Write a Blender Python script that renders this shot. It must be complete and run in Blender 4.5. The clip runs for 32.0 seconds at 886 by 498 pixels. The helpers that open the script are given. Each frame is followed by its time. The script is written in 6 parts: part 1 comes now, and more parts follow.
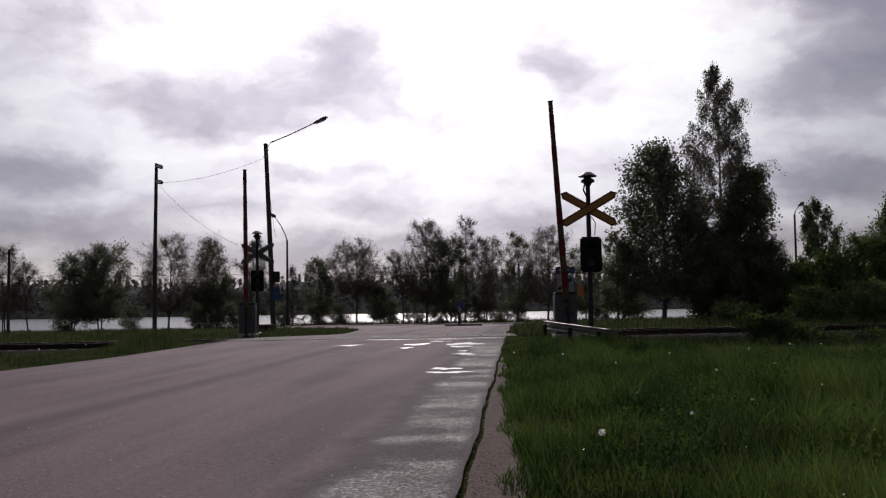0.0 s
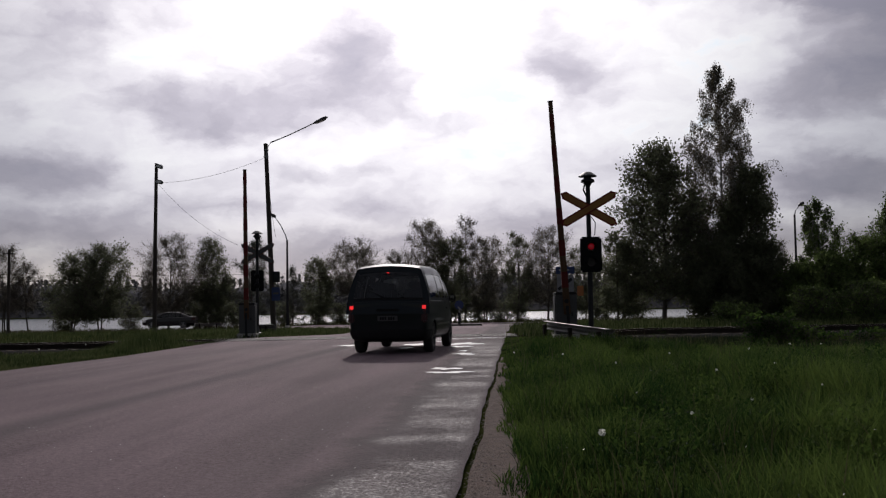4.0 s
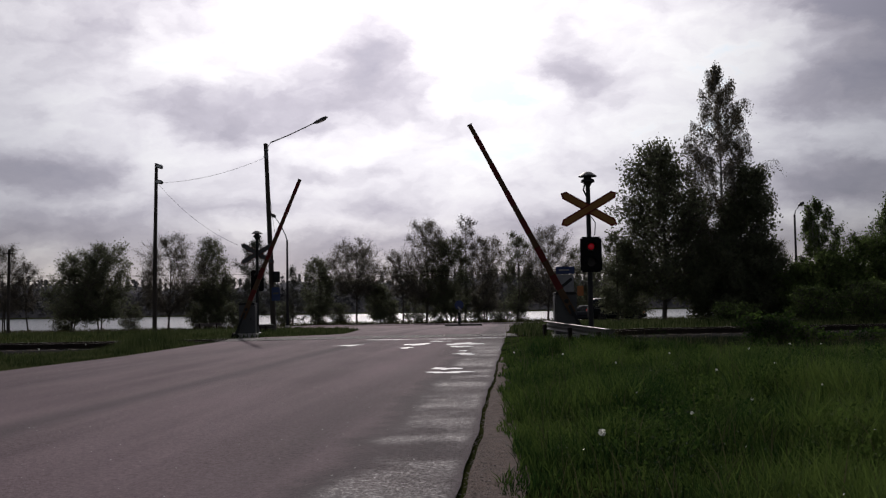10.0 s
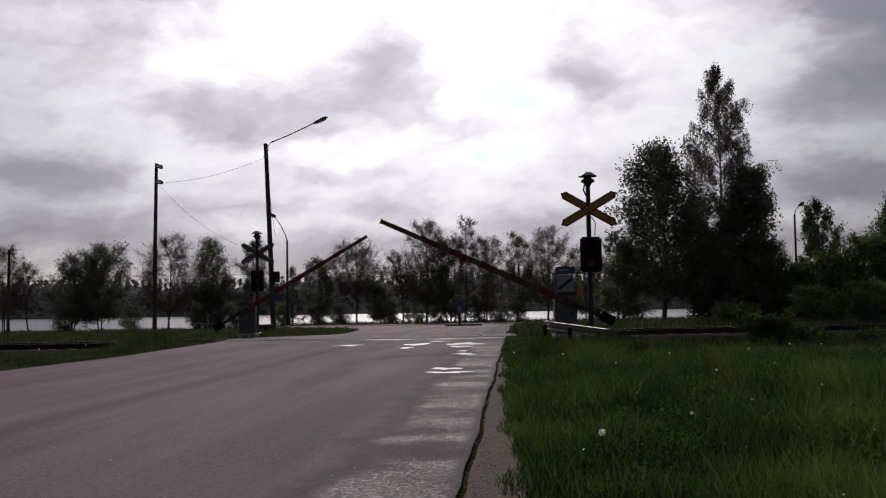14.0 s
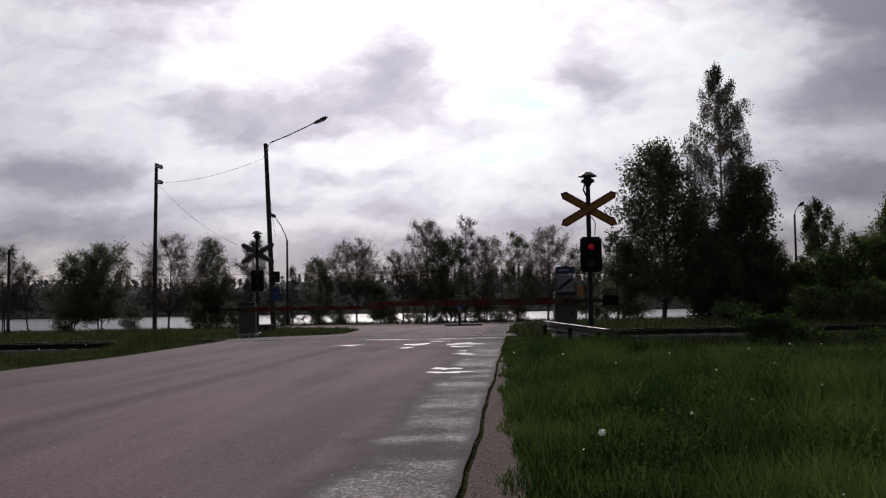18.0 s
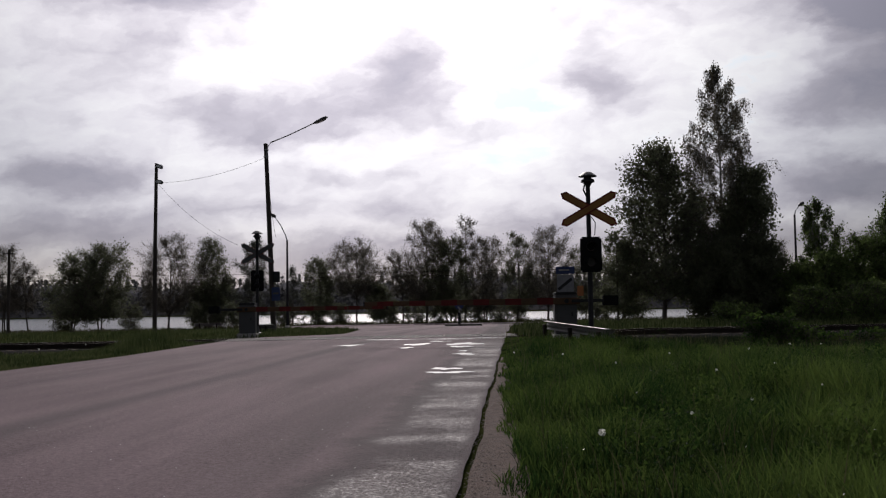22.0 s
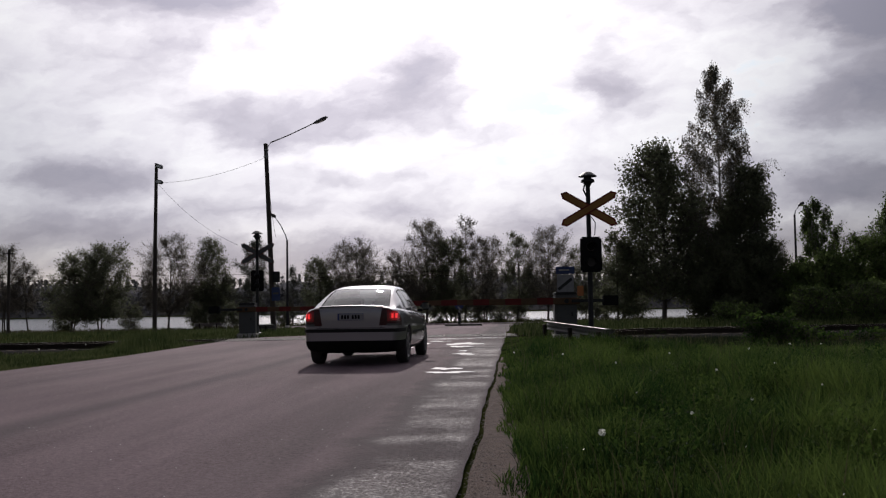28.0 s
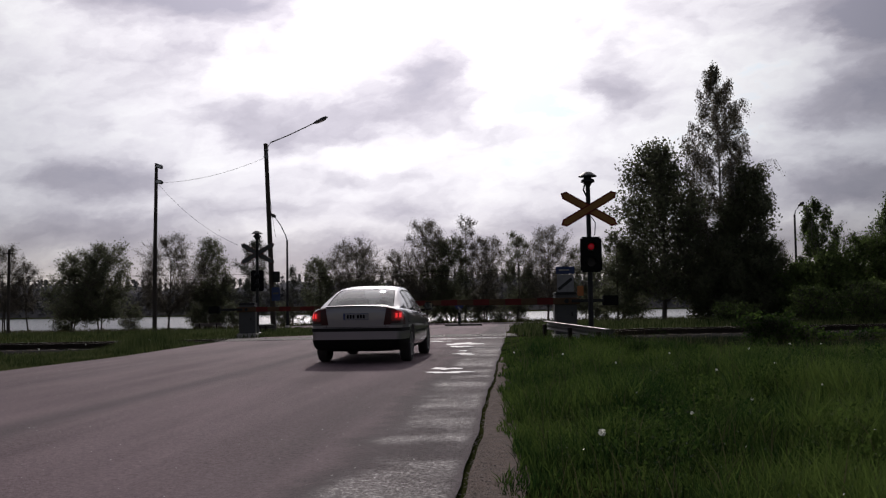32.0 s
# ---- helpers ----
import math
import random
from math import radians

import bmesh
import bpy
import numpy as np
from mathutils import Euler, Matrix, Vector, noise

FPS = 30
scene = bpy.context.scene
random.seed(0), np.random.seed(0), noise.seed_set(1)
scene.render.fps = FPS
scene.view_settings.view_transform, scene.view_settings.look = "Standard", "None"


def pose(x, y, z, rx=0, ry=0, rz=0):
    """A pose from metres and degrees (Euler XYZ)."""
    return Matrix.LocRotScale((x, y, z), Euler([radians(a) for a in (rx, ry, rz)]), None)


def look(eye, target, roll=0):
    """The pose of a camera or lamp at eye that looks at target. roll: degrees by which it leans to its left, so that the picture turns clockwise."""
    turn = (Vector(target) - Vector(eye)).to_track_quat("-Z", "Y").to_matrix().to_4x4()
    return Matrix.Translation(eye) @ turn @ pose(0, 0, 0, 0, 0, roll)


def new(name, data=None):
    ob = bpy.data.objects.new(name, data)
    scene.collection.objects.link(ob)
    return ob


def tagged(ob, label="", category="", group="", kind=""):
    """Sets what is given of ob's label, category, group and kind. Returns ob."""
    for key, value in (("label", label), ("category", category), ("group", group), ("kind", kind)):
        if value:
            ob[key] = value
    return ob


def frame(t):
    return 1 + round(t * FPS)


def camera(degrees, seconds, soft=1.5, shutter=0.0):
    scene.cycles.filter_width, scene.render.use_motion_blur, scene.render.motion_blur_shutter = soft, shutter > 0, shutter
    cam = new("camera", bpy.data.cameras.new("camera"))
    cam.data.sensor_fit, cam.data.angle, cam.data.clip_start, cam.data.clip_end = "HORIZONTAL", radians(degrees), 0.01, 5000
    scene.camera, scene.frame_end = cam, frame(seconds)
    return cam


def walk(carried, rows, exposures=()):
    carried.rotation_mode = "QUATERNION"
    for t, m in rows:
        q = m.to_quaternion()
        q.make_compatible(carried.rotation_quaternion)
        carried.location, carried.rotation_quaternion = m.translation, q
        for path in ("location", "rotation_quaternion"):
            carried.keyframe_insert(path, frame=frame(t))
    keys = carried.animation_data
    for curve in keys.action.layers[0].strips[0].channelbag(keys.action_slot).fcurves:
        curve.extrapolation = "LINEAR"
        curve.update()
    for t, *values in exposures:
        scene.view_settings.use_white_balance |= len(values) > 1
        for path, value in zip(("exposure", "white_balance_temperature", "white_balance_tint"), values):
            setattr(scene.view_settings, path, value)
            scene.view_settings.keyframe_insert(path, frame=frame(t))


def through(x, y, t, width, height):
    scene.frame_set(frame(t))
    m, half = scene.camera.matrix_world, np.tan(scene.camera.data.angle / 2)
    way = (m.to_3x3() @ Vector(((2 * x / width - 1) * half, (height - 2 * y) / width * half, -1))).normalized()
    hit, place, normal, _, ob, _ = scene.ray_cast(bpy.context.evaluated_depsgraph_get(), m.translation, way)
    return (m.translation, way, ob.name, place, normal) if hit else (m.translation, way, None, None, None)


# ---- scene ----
cam = camera(49.76, 32.0, soft=1.25)
EYE = Matrix.Translation((0, 0, 1.03)) @ pose(0, 0, 0, 90 + 3.39, 0, 0) @ pose(0, 0, 0, 0, 0, -0.9)
walk(cam, [(0.0, EYE), (32.0, EYE)], exposures=[(0.0, 0.12, 6680, 12), (1.0, 0.09, 6680, 12), (3.0, 0.0, 6680, 12), (8.0, -0.03, 6680, 12), (24.0, 0.0, 6680, 12), (28.0, 0.06, 6680, 12), (32.0, 0.06, 6680, 12)])

# ---- light: hazy sun ahead, high over the lake, behind broken cloud ----
SUN_EL, SUN_AZ = radians(29.3), radians(-2.8)
SUN_DIR = Vector((math.sin(SUN_AZ) * math.cos(SUN_EL), math.cos(SUN_AZ) * math.cos(SUN_EL), math.sin(SUN_EL)))


def sun_and_sky():
    lamp = bpy.data.lights.new("sun", "SUN")
    lamp.energy, lamp.angle, lamp.color = 5.0, radians(1.2), (1.0, 0.95, 0.88)
    ob = new("sun", lamp)
    ob.matrix_world = look(SUN_DIR * 100, (0, 0, 0))
    w = bpy.data.worlds.new("sky")
    scene.world = w
    w.use_nodes = True
    n, l = w.node_tree.nodes, w.node_tree.links
    n.clear()
    out, bg = n.new("ShaderNodeOutputWorld"), n.new("ShaderNodeBackground")
    sky = n.new("ShaderNodeTexSky")
    sky.sky_type, sky.sun_disc = "NISHITA", False
    sky.sun_elevation, sky.sun_rotation = SUN_EL, SUN_AZ
    sky.dust_density, sky.air_density = 0.3, 1.0
    # the bright veil round the sun
    tex, dot, mx, pw = (n.new(k) for k in ("ShaderNodeTexCoord", "ShaderNodeVectorMath", "ShaderNodeMath", "ShaderNodeMath"))
    dot.operation = "DOT_PRODUCT"
    dot.inputs[1].default_value = SUN_DIR
    mx.operation, mx.inputs[1].default_value = "MAXIMUM", 0.0
    pw.operation, pw.inputs[1].default_value = "POWER", 9.0
    l.new(tex.outputs["Generated"], dot.inputs[0])
    l.new(dot.outputs["Value"], mx.inputs[0])
    l.new(mx.outputs[0], pw.inputs[0])
    veil = n.new("ShaderNodeMix")
    veil.data_type, veil.blend_type = "RGBA", "ADD"
    veil.inputs["Factor"].default_value = 1.0
    tint = n.new("ShaderNodeMix")
    tint.data_type = "RGBA"
    tint.inputs[6].default_value, tint.inputs[7].default_value = (0, 0, 0, 1), (7.0, 6.9, 7.1, 1)
    l.new(pw.outputs[0], tint.inputs["Factor"])
    l.new(sky.outputs[0], veil.inputs[6])
    l.new(tint.outputs[2], veil.inputs[7])
    l.new(veil.outputs[2], bg.inputs["Color"])
    bg.inputs["Strength"].default_value = 0.05
    l.new(bg.outputs[0], out.inputs[0])


sun_and_sky()

# ---- materials ----


def nodes_of(name):
    m = bpy.data.materials.new(name)
    m.use_nodes = True
    t = m.node_tree
    return m, t.nodes, t.links, t.nodes["Principled BSDF"]


def mat(name, a, b=None, rough=0.6, metal=0.0, scale=3.0, fine=40.0, bump=0.2, rough2=None, coat=0.0, spec=0.5, rand=0.0, island=0.0):
    """Two colours mixed by noise at two scales, with fine relief."""
    m, n, l, p = nodes_of(name)
    b = b or tuple(c * 0.75 for c in a)
    geo = n.new("ShaderNodeTexCoord")
    n1, n2 = n.new("ShaderNodeTexNoise"), n.new("ShaderNodeTexNoise")
    n1.inputs["Scale"].default_value, n2.inputs["Scale"].default_value = scale, fine
    n1.inputs["Detail"].default_value, n2.inputs["Detail"].default_value = 5.0, 3.0
    l.new(geo.outputs["Object"], n1.inputs["Vector"])
    l.new(geo.outputs["Object"], n2.inputs["Vector"])
    add = n.new("ShaderNodeMath")
    add.operation = "MULTIPLY_ADD"
    add.inputs[1].default_value = 0.45
    l.new(n2.outputs[0], add.inputs[0])
    half = n.new("ShaderNodeMath")
    half.operation, half.inputs[1].default_value = "MULTIPLY", 0.6
    l.new(n1.outputs[0], half.inputs[0])
    l.new(half.outputs[0], add.inputs[2])
    last = add.outputs[0]
    if rand or island:
        info = n.new("ShaderNodeObjectInfo" if rand else "ShaderNodeNewGeometry")
        mad = n.new("ShaderNodeMath")
        mad.operation = "MULTIPLY_ADD"
        mad.inputs[1].default_value = rand or island
        l.new(info.outputs["Random" if rand else "Random Per Island"], mad.inputs[0])
        l.new(last, mad.inputs[2])
        last = mad.outputs[0]
    ramp = n.new("ShaderNodeValToRGB")
    ramp.color_ramp.elements[0].position, ramp.color_ramp.elements[1].position = 0.32, 0.72 + 0.6 * (rand or island)
    ramp.color_ramp.elements[0].color, ramp.color_ramp.elements[1].color = (*b, 1), (*a, 1)
    l.new(last, ramp.inputs[0])
    l.new(ramp.outputs[0], p.inputs["Base Color"])
    p.inputs["Metallic"].default_value, p.inputs["Roughness"].default_value = metal, rough
    p.inputs["Specular IOR Level"].default_value, p.inputs["Coat Weight"].default_value = spec, coat
    p.inputs["Coat Roughness"].default_value = 0.06
    if rough2 is not None:
        rr = n.new("ShaderNodeMapRange")
        rr.inputs[1].default_value, rr.inputs[2].default_value = 0.35, 0.65
        rr.inputs[3].default_value, rr.inputs[4].default_value = rough, rough2
        l.new(n1.outputs[0], rr.inputs[0])
        l.new(rr.outputs[0], p.inputs["Roughness"])
    if bump:
        bp = n.new("ShaderNodeBump")
        bp.inputs["Strength"].default_value, bp.inputs["Distance"].default_value = bump, 0.01
        l.new(n2.outputs[0], bp.inputs["Height"])
        l.new(bp.outputs[0], p.inputs["Normal"])
    return m


def leaf_mat(name, a, b, through=0.45, rough=0.6, patchy=0.0):
    """Leaf that lets light through; colour differs from leaf to leaf."""
    m, n, l, p = nodes_of(name)
    geo = n.new("ShaderNodeNewGeometry")
    ramp = n.new("ShaderNodeValToRGB")
    ramp.color_ramp.elements[0].color, ramp.color_ramp.elements[1].color = (*a, 1), (*b, 1)
    if patchy:
        tc, nz, mr, ad = n.new("ShaderNodeTexCoord"), n.new("ShaderNodeTexNoise"), n.new("ShaderNodeMapRange"), n.new("ShaderNodeMath")
        nz.inputs["Scale"].default_value, nz.inputs["Detail"].default_value = patchy, 3.0
        for i, q in enumerate((0.34, 0.66, -0.6, 0.55)):
            mr.inputs[i + 1].default_value = q
        ad.operation, ad.use_clamp = "ADD", True
        l.new(tc.outputs["Object"], nz.inputs["Vector"])
        l.new(nz.outputs[0], mr.inputs[0])
        l.new(mr.outputs[0], ad.inputs[0])
        l.new(geo.outputs["Random Per Island"], ad.inputs[1])
        l.new(ad.outputs[0], ramp.inputs[0])
    else:
        l.new(geo.outputs["Random Per Island"], ramp.inputs[0])
    l.new(ramp.outputs[0], p.inputs["Base Color"])
    p.inputs["Roughness"].default_value = rough
    p.inputs["Specular IOR Level"].default_value = 0.08
    tr, mix = n.new("ShaderNodeBsdfTranslucent"), n.new("ShaderNodeMixShader")
    l.new(ramp.outputs[0], tr.inputs["Color"])
    mix.inputs[0].default_value = through
    l.new(p.outputs[0], mix.inputs[1])
    l.new(tr.outputs[0], mix.inputs[2])
    l.new(mix.outputs[0], n["Material Output"].inputs[0])
    return m


def glow(name, colour, strength, base=None):
    m, n, l, p = nodes_of(name)
    p.inputs["Base Color"].default_value = (*(base or colour), 1)
    p.inputs["Roughness"].default_value = 0.2
    p.inputs["Emission Color"].default_value, p.inputs["Emission Strength"].default_value = (*colour, 1), strength
    return m


def glass_mat(name, tint=(0.27, 0.30, 0.30), ior=1.75):
    m, n, l, p = nodes_of(name)
    tr, gl, mix, fr = (n.new("ShaderNode" + k) for k in ("BsdfTransparent", "BsdfGlossy", "MixShader", "Fresnel"))
    tr.inputs[0].default_value = (*tint, 1)
    gl.inputs["Roughness"].default_value = 0.03
    fr.inputs[0].default_value = ior
    l.new(fr.outputs[0], mix.inputs[0])
    l.new(tr.outputs[0], mix.inputs[1])
    l.new(gl.outputs[0], mix.inputs[2])
    l.new(mix.outputs[0], n["Material Output"].inputs[0])
    return m


def road_edge(y):
    """x of the asphalt's right edge at y."""
    return -0.335 + 0.0745 * y


def asphalt_mat():
    m, n, l, p = nodes_of("asphalt")
    tc = n.new("ShaderNodeTexCoord")
    sep = n.new("ShaderNodeSeparateXYZ")
    l.new(tc.outputs["Object"], sep.inputs[0])

    def math_(op, a, b, c=None):
        k = n.new("ShaderNodeMath")
        k.operation = op
        for i, v in enumerate((a, b, c)):
            if v is None:
                continue
            if isinstance(v, (int, float)):
                k.inputs[i].default_value = v
            else:
                l.new(v, k.inputs[i])
        return k.outputs[0]

    def noise_(vec, scale, detail=4.0, rough=0.55):
        k = n.new("ShaderNodeTexNoise")
        k.inputs["Scale"].default_value, k.inputs["Detail"].default_value, k.inputs["Roughness"].default_value = scale, detail, rough
        l.new(vec, k.inputs["Vector"])
        return k.outputs[0]

    def step_(v, lo, hi, a=0.0, b=1.0):
        k = n.new("ShaderNodeMapRange")
        k.interpolation_type = "SMOOTHSTEP"
        for i, q in enumerate((lo, hi, a, b)):
            k.inputs[i + 1].default_value = q
        l.new(v, k.inputs[0])
        return k.outputs[0]

    def rut_(at, half, depth):
        k = n.new("ShaderNodeMapRange")
        k.interpolation_type = "SMOOTHSTEP"
        for i, q in enumerate((half * 0.1, half * 1.6, depth, 0.0)):
            k.inputs[i + 1].default_value = q
        l.new(math_("ABSOLUTE", math_("ADD", math_("MULTIPLY_ADD", big, 0.5, off), -at - 0.25), 0.0), k.inputs[0])
        return k.outputs[0]

    x, y = sep.outputs[0], sep.outputs[1]
    off = math_("MULTIPLY_ADD", y, -0.0745, math_("ADD", x, 0.335))  # metres right of the asphalt's edge
    comb = n.new("ShaderNodeCombineXYZ")
    l.new(off, comb.inputs[0])
    l.new(math_("MULTIPLY", y, 0.06), comb.inputs[1])
    streak = noise_(comb.outputs[0], 1.6, 3.0)      # ruts along the road
    comb2 = n.new("ShaderNodeCombineXYZ")
    l.new(math_("MULTIPLY", off, 0.55), comb2.inputs[0])
    l.new(y, comb2.inputs[1])
    band = noise_(comb2.outputs[0], 1.25, 5.0, 0.62)  # damp bands across the lane's edge
    comb3 = n.new("ShaderNodeCombineXYZ")
    l.new(off, comb3.inputs[0])
    l.new(math_("MULTIPLY", y, 0.22), comb3.inputs[1])
    big, grain, grit = noise_(comb3.outputs[0], 0.7), noise_(tc.outputs["Object"], 60.0, 2.0), noise_(tc.outputs["Object"], 220.0, 2.0)
    coarse = noise_(tc.outputs["Object"], 24.0, 3.0)
    edge = math_("ADD", off, math_("MULTIPLY", band, 0.7))
    wet = math_("MULTIPLY", step_(edge, -0.44, -0.22), step_(off, -0.0, -0.10))
    wet = math_("MULTIPLY", math_("MULTIPLY", math_("MULTIPLY", wet, step_(y, 29.0, 23.0)), step_(band, 0.36, 0.60)), math_("ADD", 0.12, math_("MULTIPLY", step_(grain, 0.40, 0.62), math_("ADD", 0.35, step_(coarse, 0.35, 0.65)))))
    tone = math_("ADD", math_("MULTIPLY", step_(streak, 0.3, 0.7), 0.20), math_("MULTIPLY", step_(big, 0.25, 0.75), 0.30))
    tone = math_("ADD", tone, math_("MULTIPLY", step_(grain, 0.33, 0.67), 0.30))
    tone = math_("ADD", tone, math_("MULTIPLY", step_(coarse, 0.33, 0.67), 0.22))
    ramp = n.new("ShaderNodeValToRGB")
    ramp.color_ramp.elements[0].position, ramp.color_ramp.elements[1].position = 0.15, 0.85
    ramp.color_ramp.elements[0].color, ramp.color_ramp.elements[1].color = (0.088, 0.060, 0.067, 1), (0.252, 0.176, 0.196, 1)
    l.new(tone, ramp.inputs[0])
    dark = n.new("ShaderNodeMix")
    dark.data_type = "RGBA"
    dark.inputs[7].default_value = (0.03, 0.029, 0.03, 1)
    l.new(ramp.outputs[0], dark.inputs[6])
    l.new(math_("MULTIPLY", math_("MAXIMUM", math_("MAXIMUM", step_(edge, -0.85, -0.35, 0.0, 1.25), rut_(-4.08, 0.24, 0.95)), math_("MAXIMUM", rut_(-1.25, 0.30, 0.5), rut_(-6.6, 0.5, 0.35))), 0.5), dark.inputs["Factor"])
    l.new(dark.outputs[2], p.inputs["Base Color"])
    l.new(math_("MULTIPLY_ADD", wet, -0.30, math_("MULTIPLY_ADD", grain, 0.15, 0.82)), p.inputs["Roughness"])
    l.new(math_("MULTIPLY_ADD", wet, 0.34, 0.26), p.inputs["Specular IOR Level"])
    bp = n.new("ShaderNodeBump")
    bp.inputs["Distance"].default_value = 0.006
    l.new(math_("MULTIPLY_ADD", wet, -0.1, 0.9), bp.inputs["Strength"])
    l.new(math_("ADD", math_("ADD", grain, grit), coarse), bp.inputs["Height"])
    l.new(bp.outputs[0], p.inputs["Normal"])
    return m


def water_mat():
    m, n, l, p = nodes_of("lake_water")
    p.inputs["Base Color"].default_value = (0.02, 0.03, 0.035, 1)
    p.inputs["Roughness"].default_value, p.inputs["IOR"].default_value = 0.3, 1.33
    tc, mp = n.new("ShaderNodeTexCoord"), n.new("ShaderNodeMapping")
    mp.inputs["Scale"].default_value = (0.5, 1.6, 1)
    l.new(tc.outputs["Object"], mp.inputs[0])
    w = n.new("ShaderNodeTexNoise")
    w.inputs["Scale"].default_value, w.inputs["Detail"].default_value = 0.6, 5.0
    l.new(mp.outputs[0], w.inputs["Vector"])
    bp = n.new("ShaderNodeBump")
    bp.inputs["Strength"].default_value, bp.inputs["Distance"].default_value = 1.0, 0.55
    l.new(w.outputs[0], bp.inputs["Height"])
    l.new(bp.outputs[0], p.inputs["Normal"])
    return m


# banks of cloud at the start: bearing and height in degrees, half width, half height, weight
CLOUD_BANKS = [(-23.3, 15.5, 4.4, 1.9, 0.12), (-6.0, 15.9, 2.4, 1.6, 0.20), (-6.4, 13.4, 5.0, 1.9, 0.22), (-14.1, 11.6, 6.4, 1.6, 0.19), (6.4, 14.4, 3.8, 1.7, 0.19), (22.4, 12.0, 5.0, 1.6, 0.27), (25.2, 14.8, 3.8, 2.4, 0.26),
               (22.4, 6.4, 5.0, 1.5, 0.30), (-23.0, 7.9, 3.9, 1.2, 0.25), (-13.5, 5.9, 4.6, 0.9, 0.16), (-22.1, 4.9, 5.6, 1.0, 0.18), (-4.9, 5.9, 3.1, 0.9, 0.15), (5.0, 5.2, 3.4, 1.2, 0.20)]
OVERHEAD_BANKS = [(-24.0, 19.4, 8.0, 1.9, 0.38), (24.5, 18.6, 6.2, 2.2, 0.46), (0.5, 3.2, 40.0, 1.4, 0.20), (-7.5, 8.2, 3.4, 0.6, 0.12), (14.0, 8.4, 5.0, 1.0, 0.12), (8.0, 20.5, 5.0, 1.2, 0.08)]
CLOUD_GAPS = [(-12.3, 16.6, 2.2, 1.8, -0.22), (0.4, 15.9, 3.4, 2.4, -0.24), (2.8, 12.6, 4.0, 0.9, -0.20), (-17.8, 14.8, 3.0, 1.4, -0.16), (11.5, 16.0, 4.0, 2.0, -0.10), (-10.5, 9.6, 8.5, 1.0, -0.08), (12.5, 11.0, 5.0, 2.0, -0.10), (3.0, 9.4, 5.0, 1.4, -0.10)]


def cloud_mat():
    """Cumulus layer: passes part of the sky's light and adds its own scattered light; thicker lumps are greyer."""
    m = bpy.data.materials.new("cloud")
    m.use_nodes = True
    m.cycles.emission_sampling = "NONE"
    n, l = m.node_tree.nodes, m.node_tree.links
    n.clear()
    out, addn, tr, em = (n.new("ShaderNode" + k) for k in ("OutputMaterial", "AddShader", "BsdfTransparent", "Emission"))

    def math_(op, a, b=None, c=None):
        k = n.new("ShaderNodeMath")
        k.operation = op
        for i, v in enumerate((a, b, c)):
            if v is None:
                continue
            if isinstance(v, (int, float)):
                k.inputs[i].default_value = v
            else:
                l.new(v, k.inputs[i])
        return k.outputs[0]

    # bearing and height: lumps are thick, so they keep some of their shape towards the horizon
    tc, sep, comb = n.new("ShaderNodeTexCoord"), n.new("ShaderNodeSeparateXYZ"), n.new("ShaderNodeCombineXYZ")
    l.new(tc.outputs["Object"], sep.inputs[0])
    x, y = sep.outputs[0], sep.outputs[1]
    away = math_("SQRT", math_("ADD", math_("MULTIPLY", x, x), math_("MULTIPLY_ADD", y, y, 100.0)))
    l.new(math_("ARCTAN2", x, y), comb.inputs[0])
    l.new(math_("MULTIPLY", math_("ARCTAN2", CLOUD_BASE, away), FLAT), comb.inputs[1])
    warp, mixv = n.new("ShaderNodeTexNoise"), n.new("ShaderNodeVectorMath")
    warp.inputs["Scale"].default_value, warp.inputs["Detail"].default_value, warp.inputs["Roughness"].default_value = 9.0, 7.0, 0.62
    mixv.operation = "MULTIPLY_ADD"
    mixv.inputs[1].default_value = (0.11, 0.11, 0)
    l.new(comb.outputs[0], warp.inputs["Vector"])
    l.new(warp.outputs["Color"], mixv.inputs[0])
    l.new(comb.outputs[0], mixv.inputs[2])
    n1, n2 = n.new("ShaderNodeTexNoise"), n.new("ShaderNodeTexNoise")
    for k, s, d in ((n1, 7.0, 3.0), (n2, 22.0, 6.0)):
        k.inputs["Scale"].default_value, k.inputs["Detail"].default_value, k.inputs["Roughness"].default_value = s, d, 0.55
        l.new(mixv.outputs[0], k.inputs["Vector"])
    dens = math_("MULTIPLY_ADD", n2.outputs[0], 0.34, math_("MULTIPLY_ADD", n1.outputs[0], 0.50, 0.175))
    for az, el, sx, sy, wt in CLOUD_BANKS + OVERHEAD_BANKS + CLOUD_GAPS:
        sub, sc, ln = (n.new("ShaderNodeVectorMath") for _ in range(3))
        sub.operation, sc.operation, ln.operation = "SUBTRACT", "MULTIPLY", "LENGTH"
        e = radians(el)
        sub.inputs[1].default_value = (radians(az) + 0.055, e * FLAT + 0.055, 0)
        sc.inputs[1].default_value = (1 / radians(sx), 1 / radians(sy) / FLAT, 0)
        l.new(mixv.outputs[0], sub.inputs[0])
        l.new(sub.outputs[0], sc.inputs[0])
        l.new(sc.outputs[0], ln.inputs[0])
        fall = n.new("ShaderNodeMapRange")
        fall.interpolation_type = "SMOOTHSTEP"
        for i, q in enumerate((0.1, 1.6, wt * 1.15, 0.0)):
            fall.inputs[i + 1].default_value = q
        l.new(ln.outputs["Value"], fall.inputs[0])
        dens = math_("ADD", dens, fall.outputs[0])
    ramp = n.new("ShaderNodeValToRGB")
    e = ramp.color_ramp.elements
    e[0].position, e[0].color = 0.36, (0.72, 0.90, 1.0, 1)
    e[1].position, e[1].color = 1.0, (0.40, 0.385, 0.47, 1)
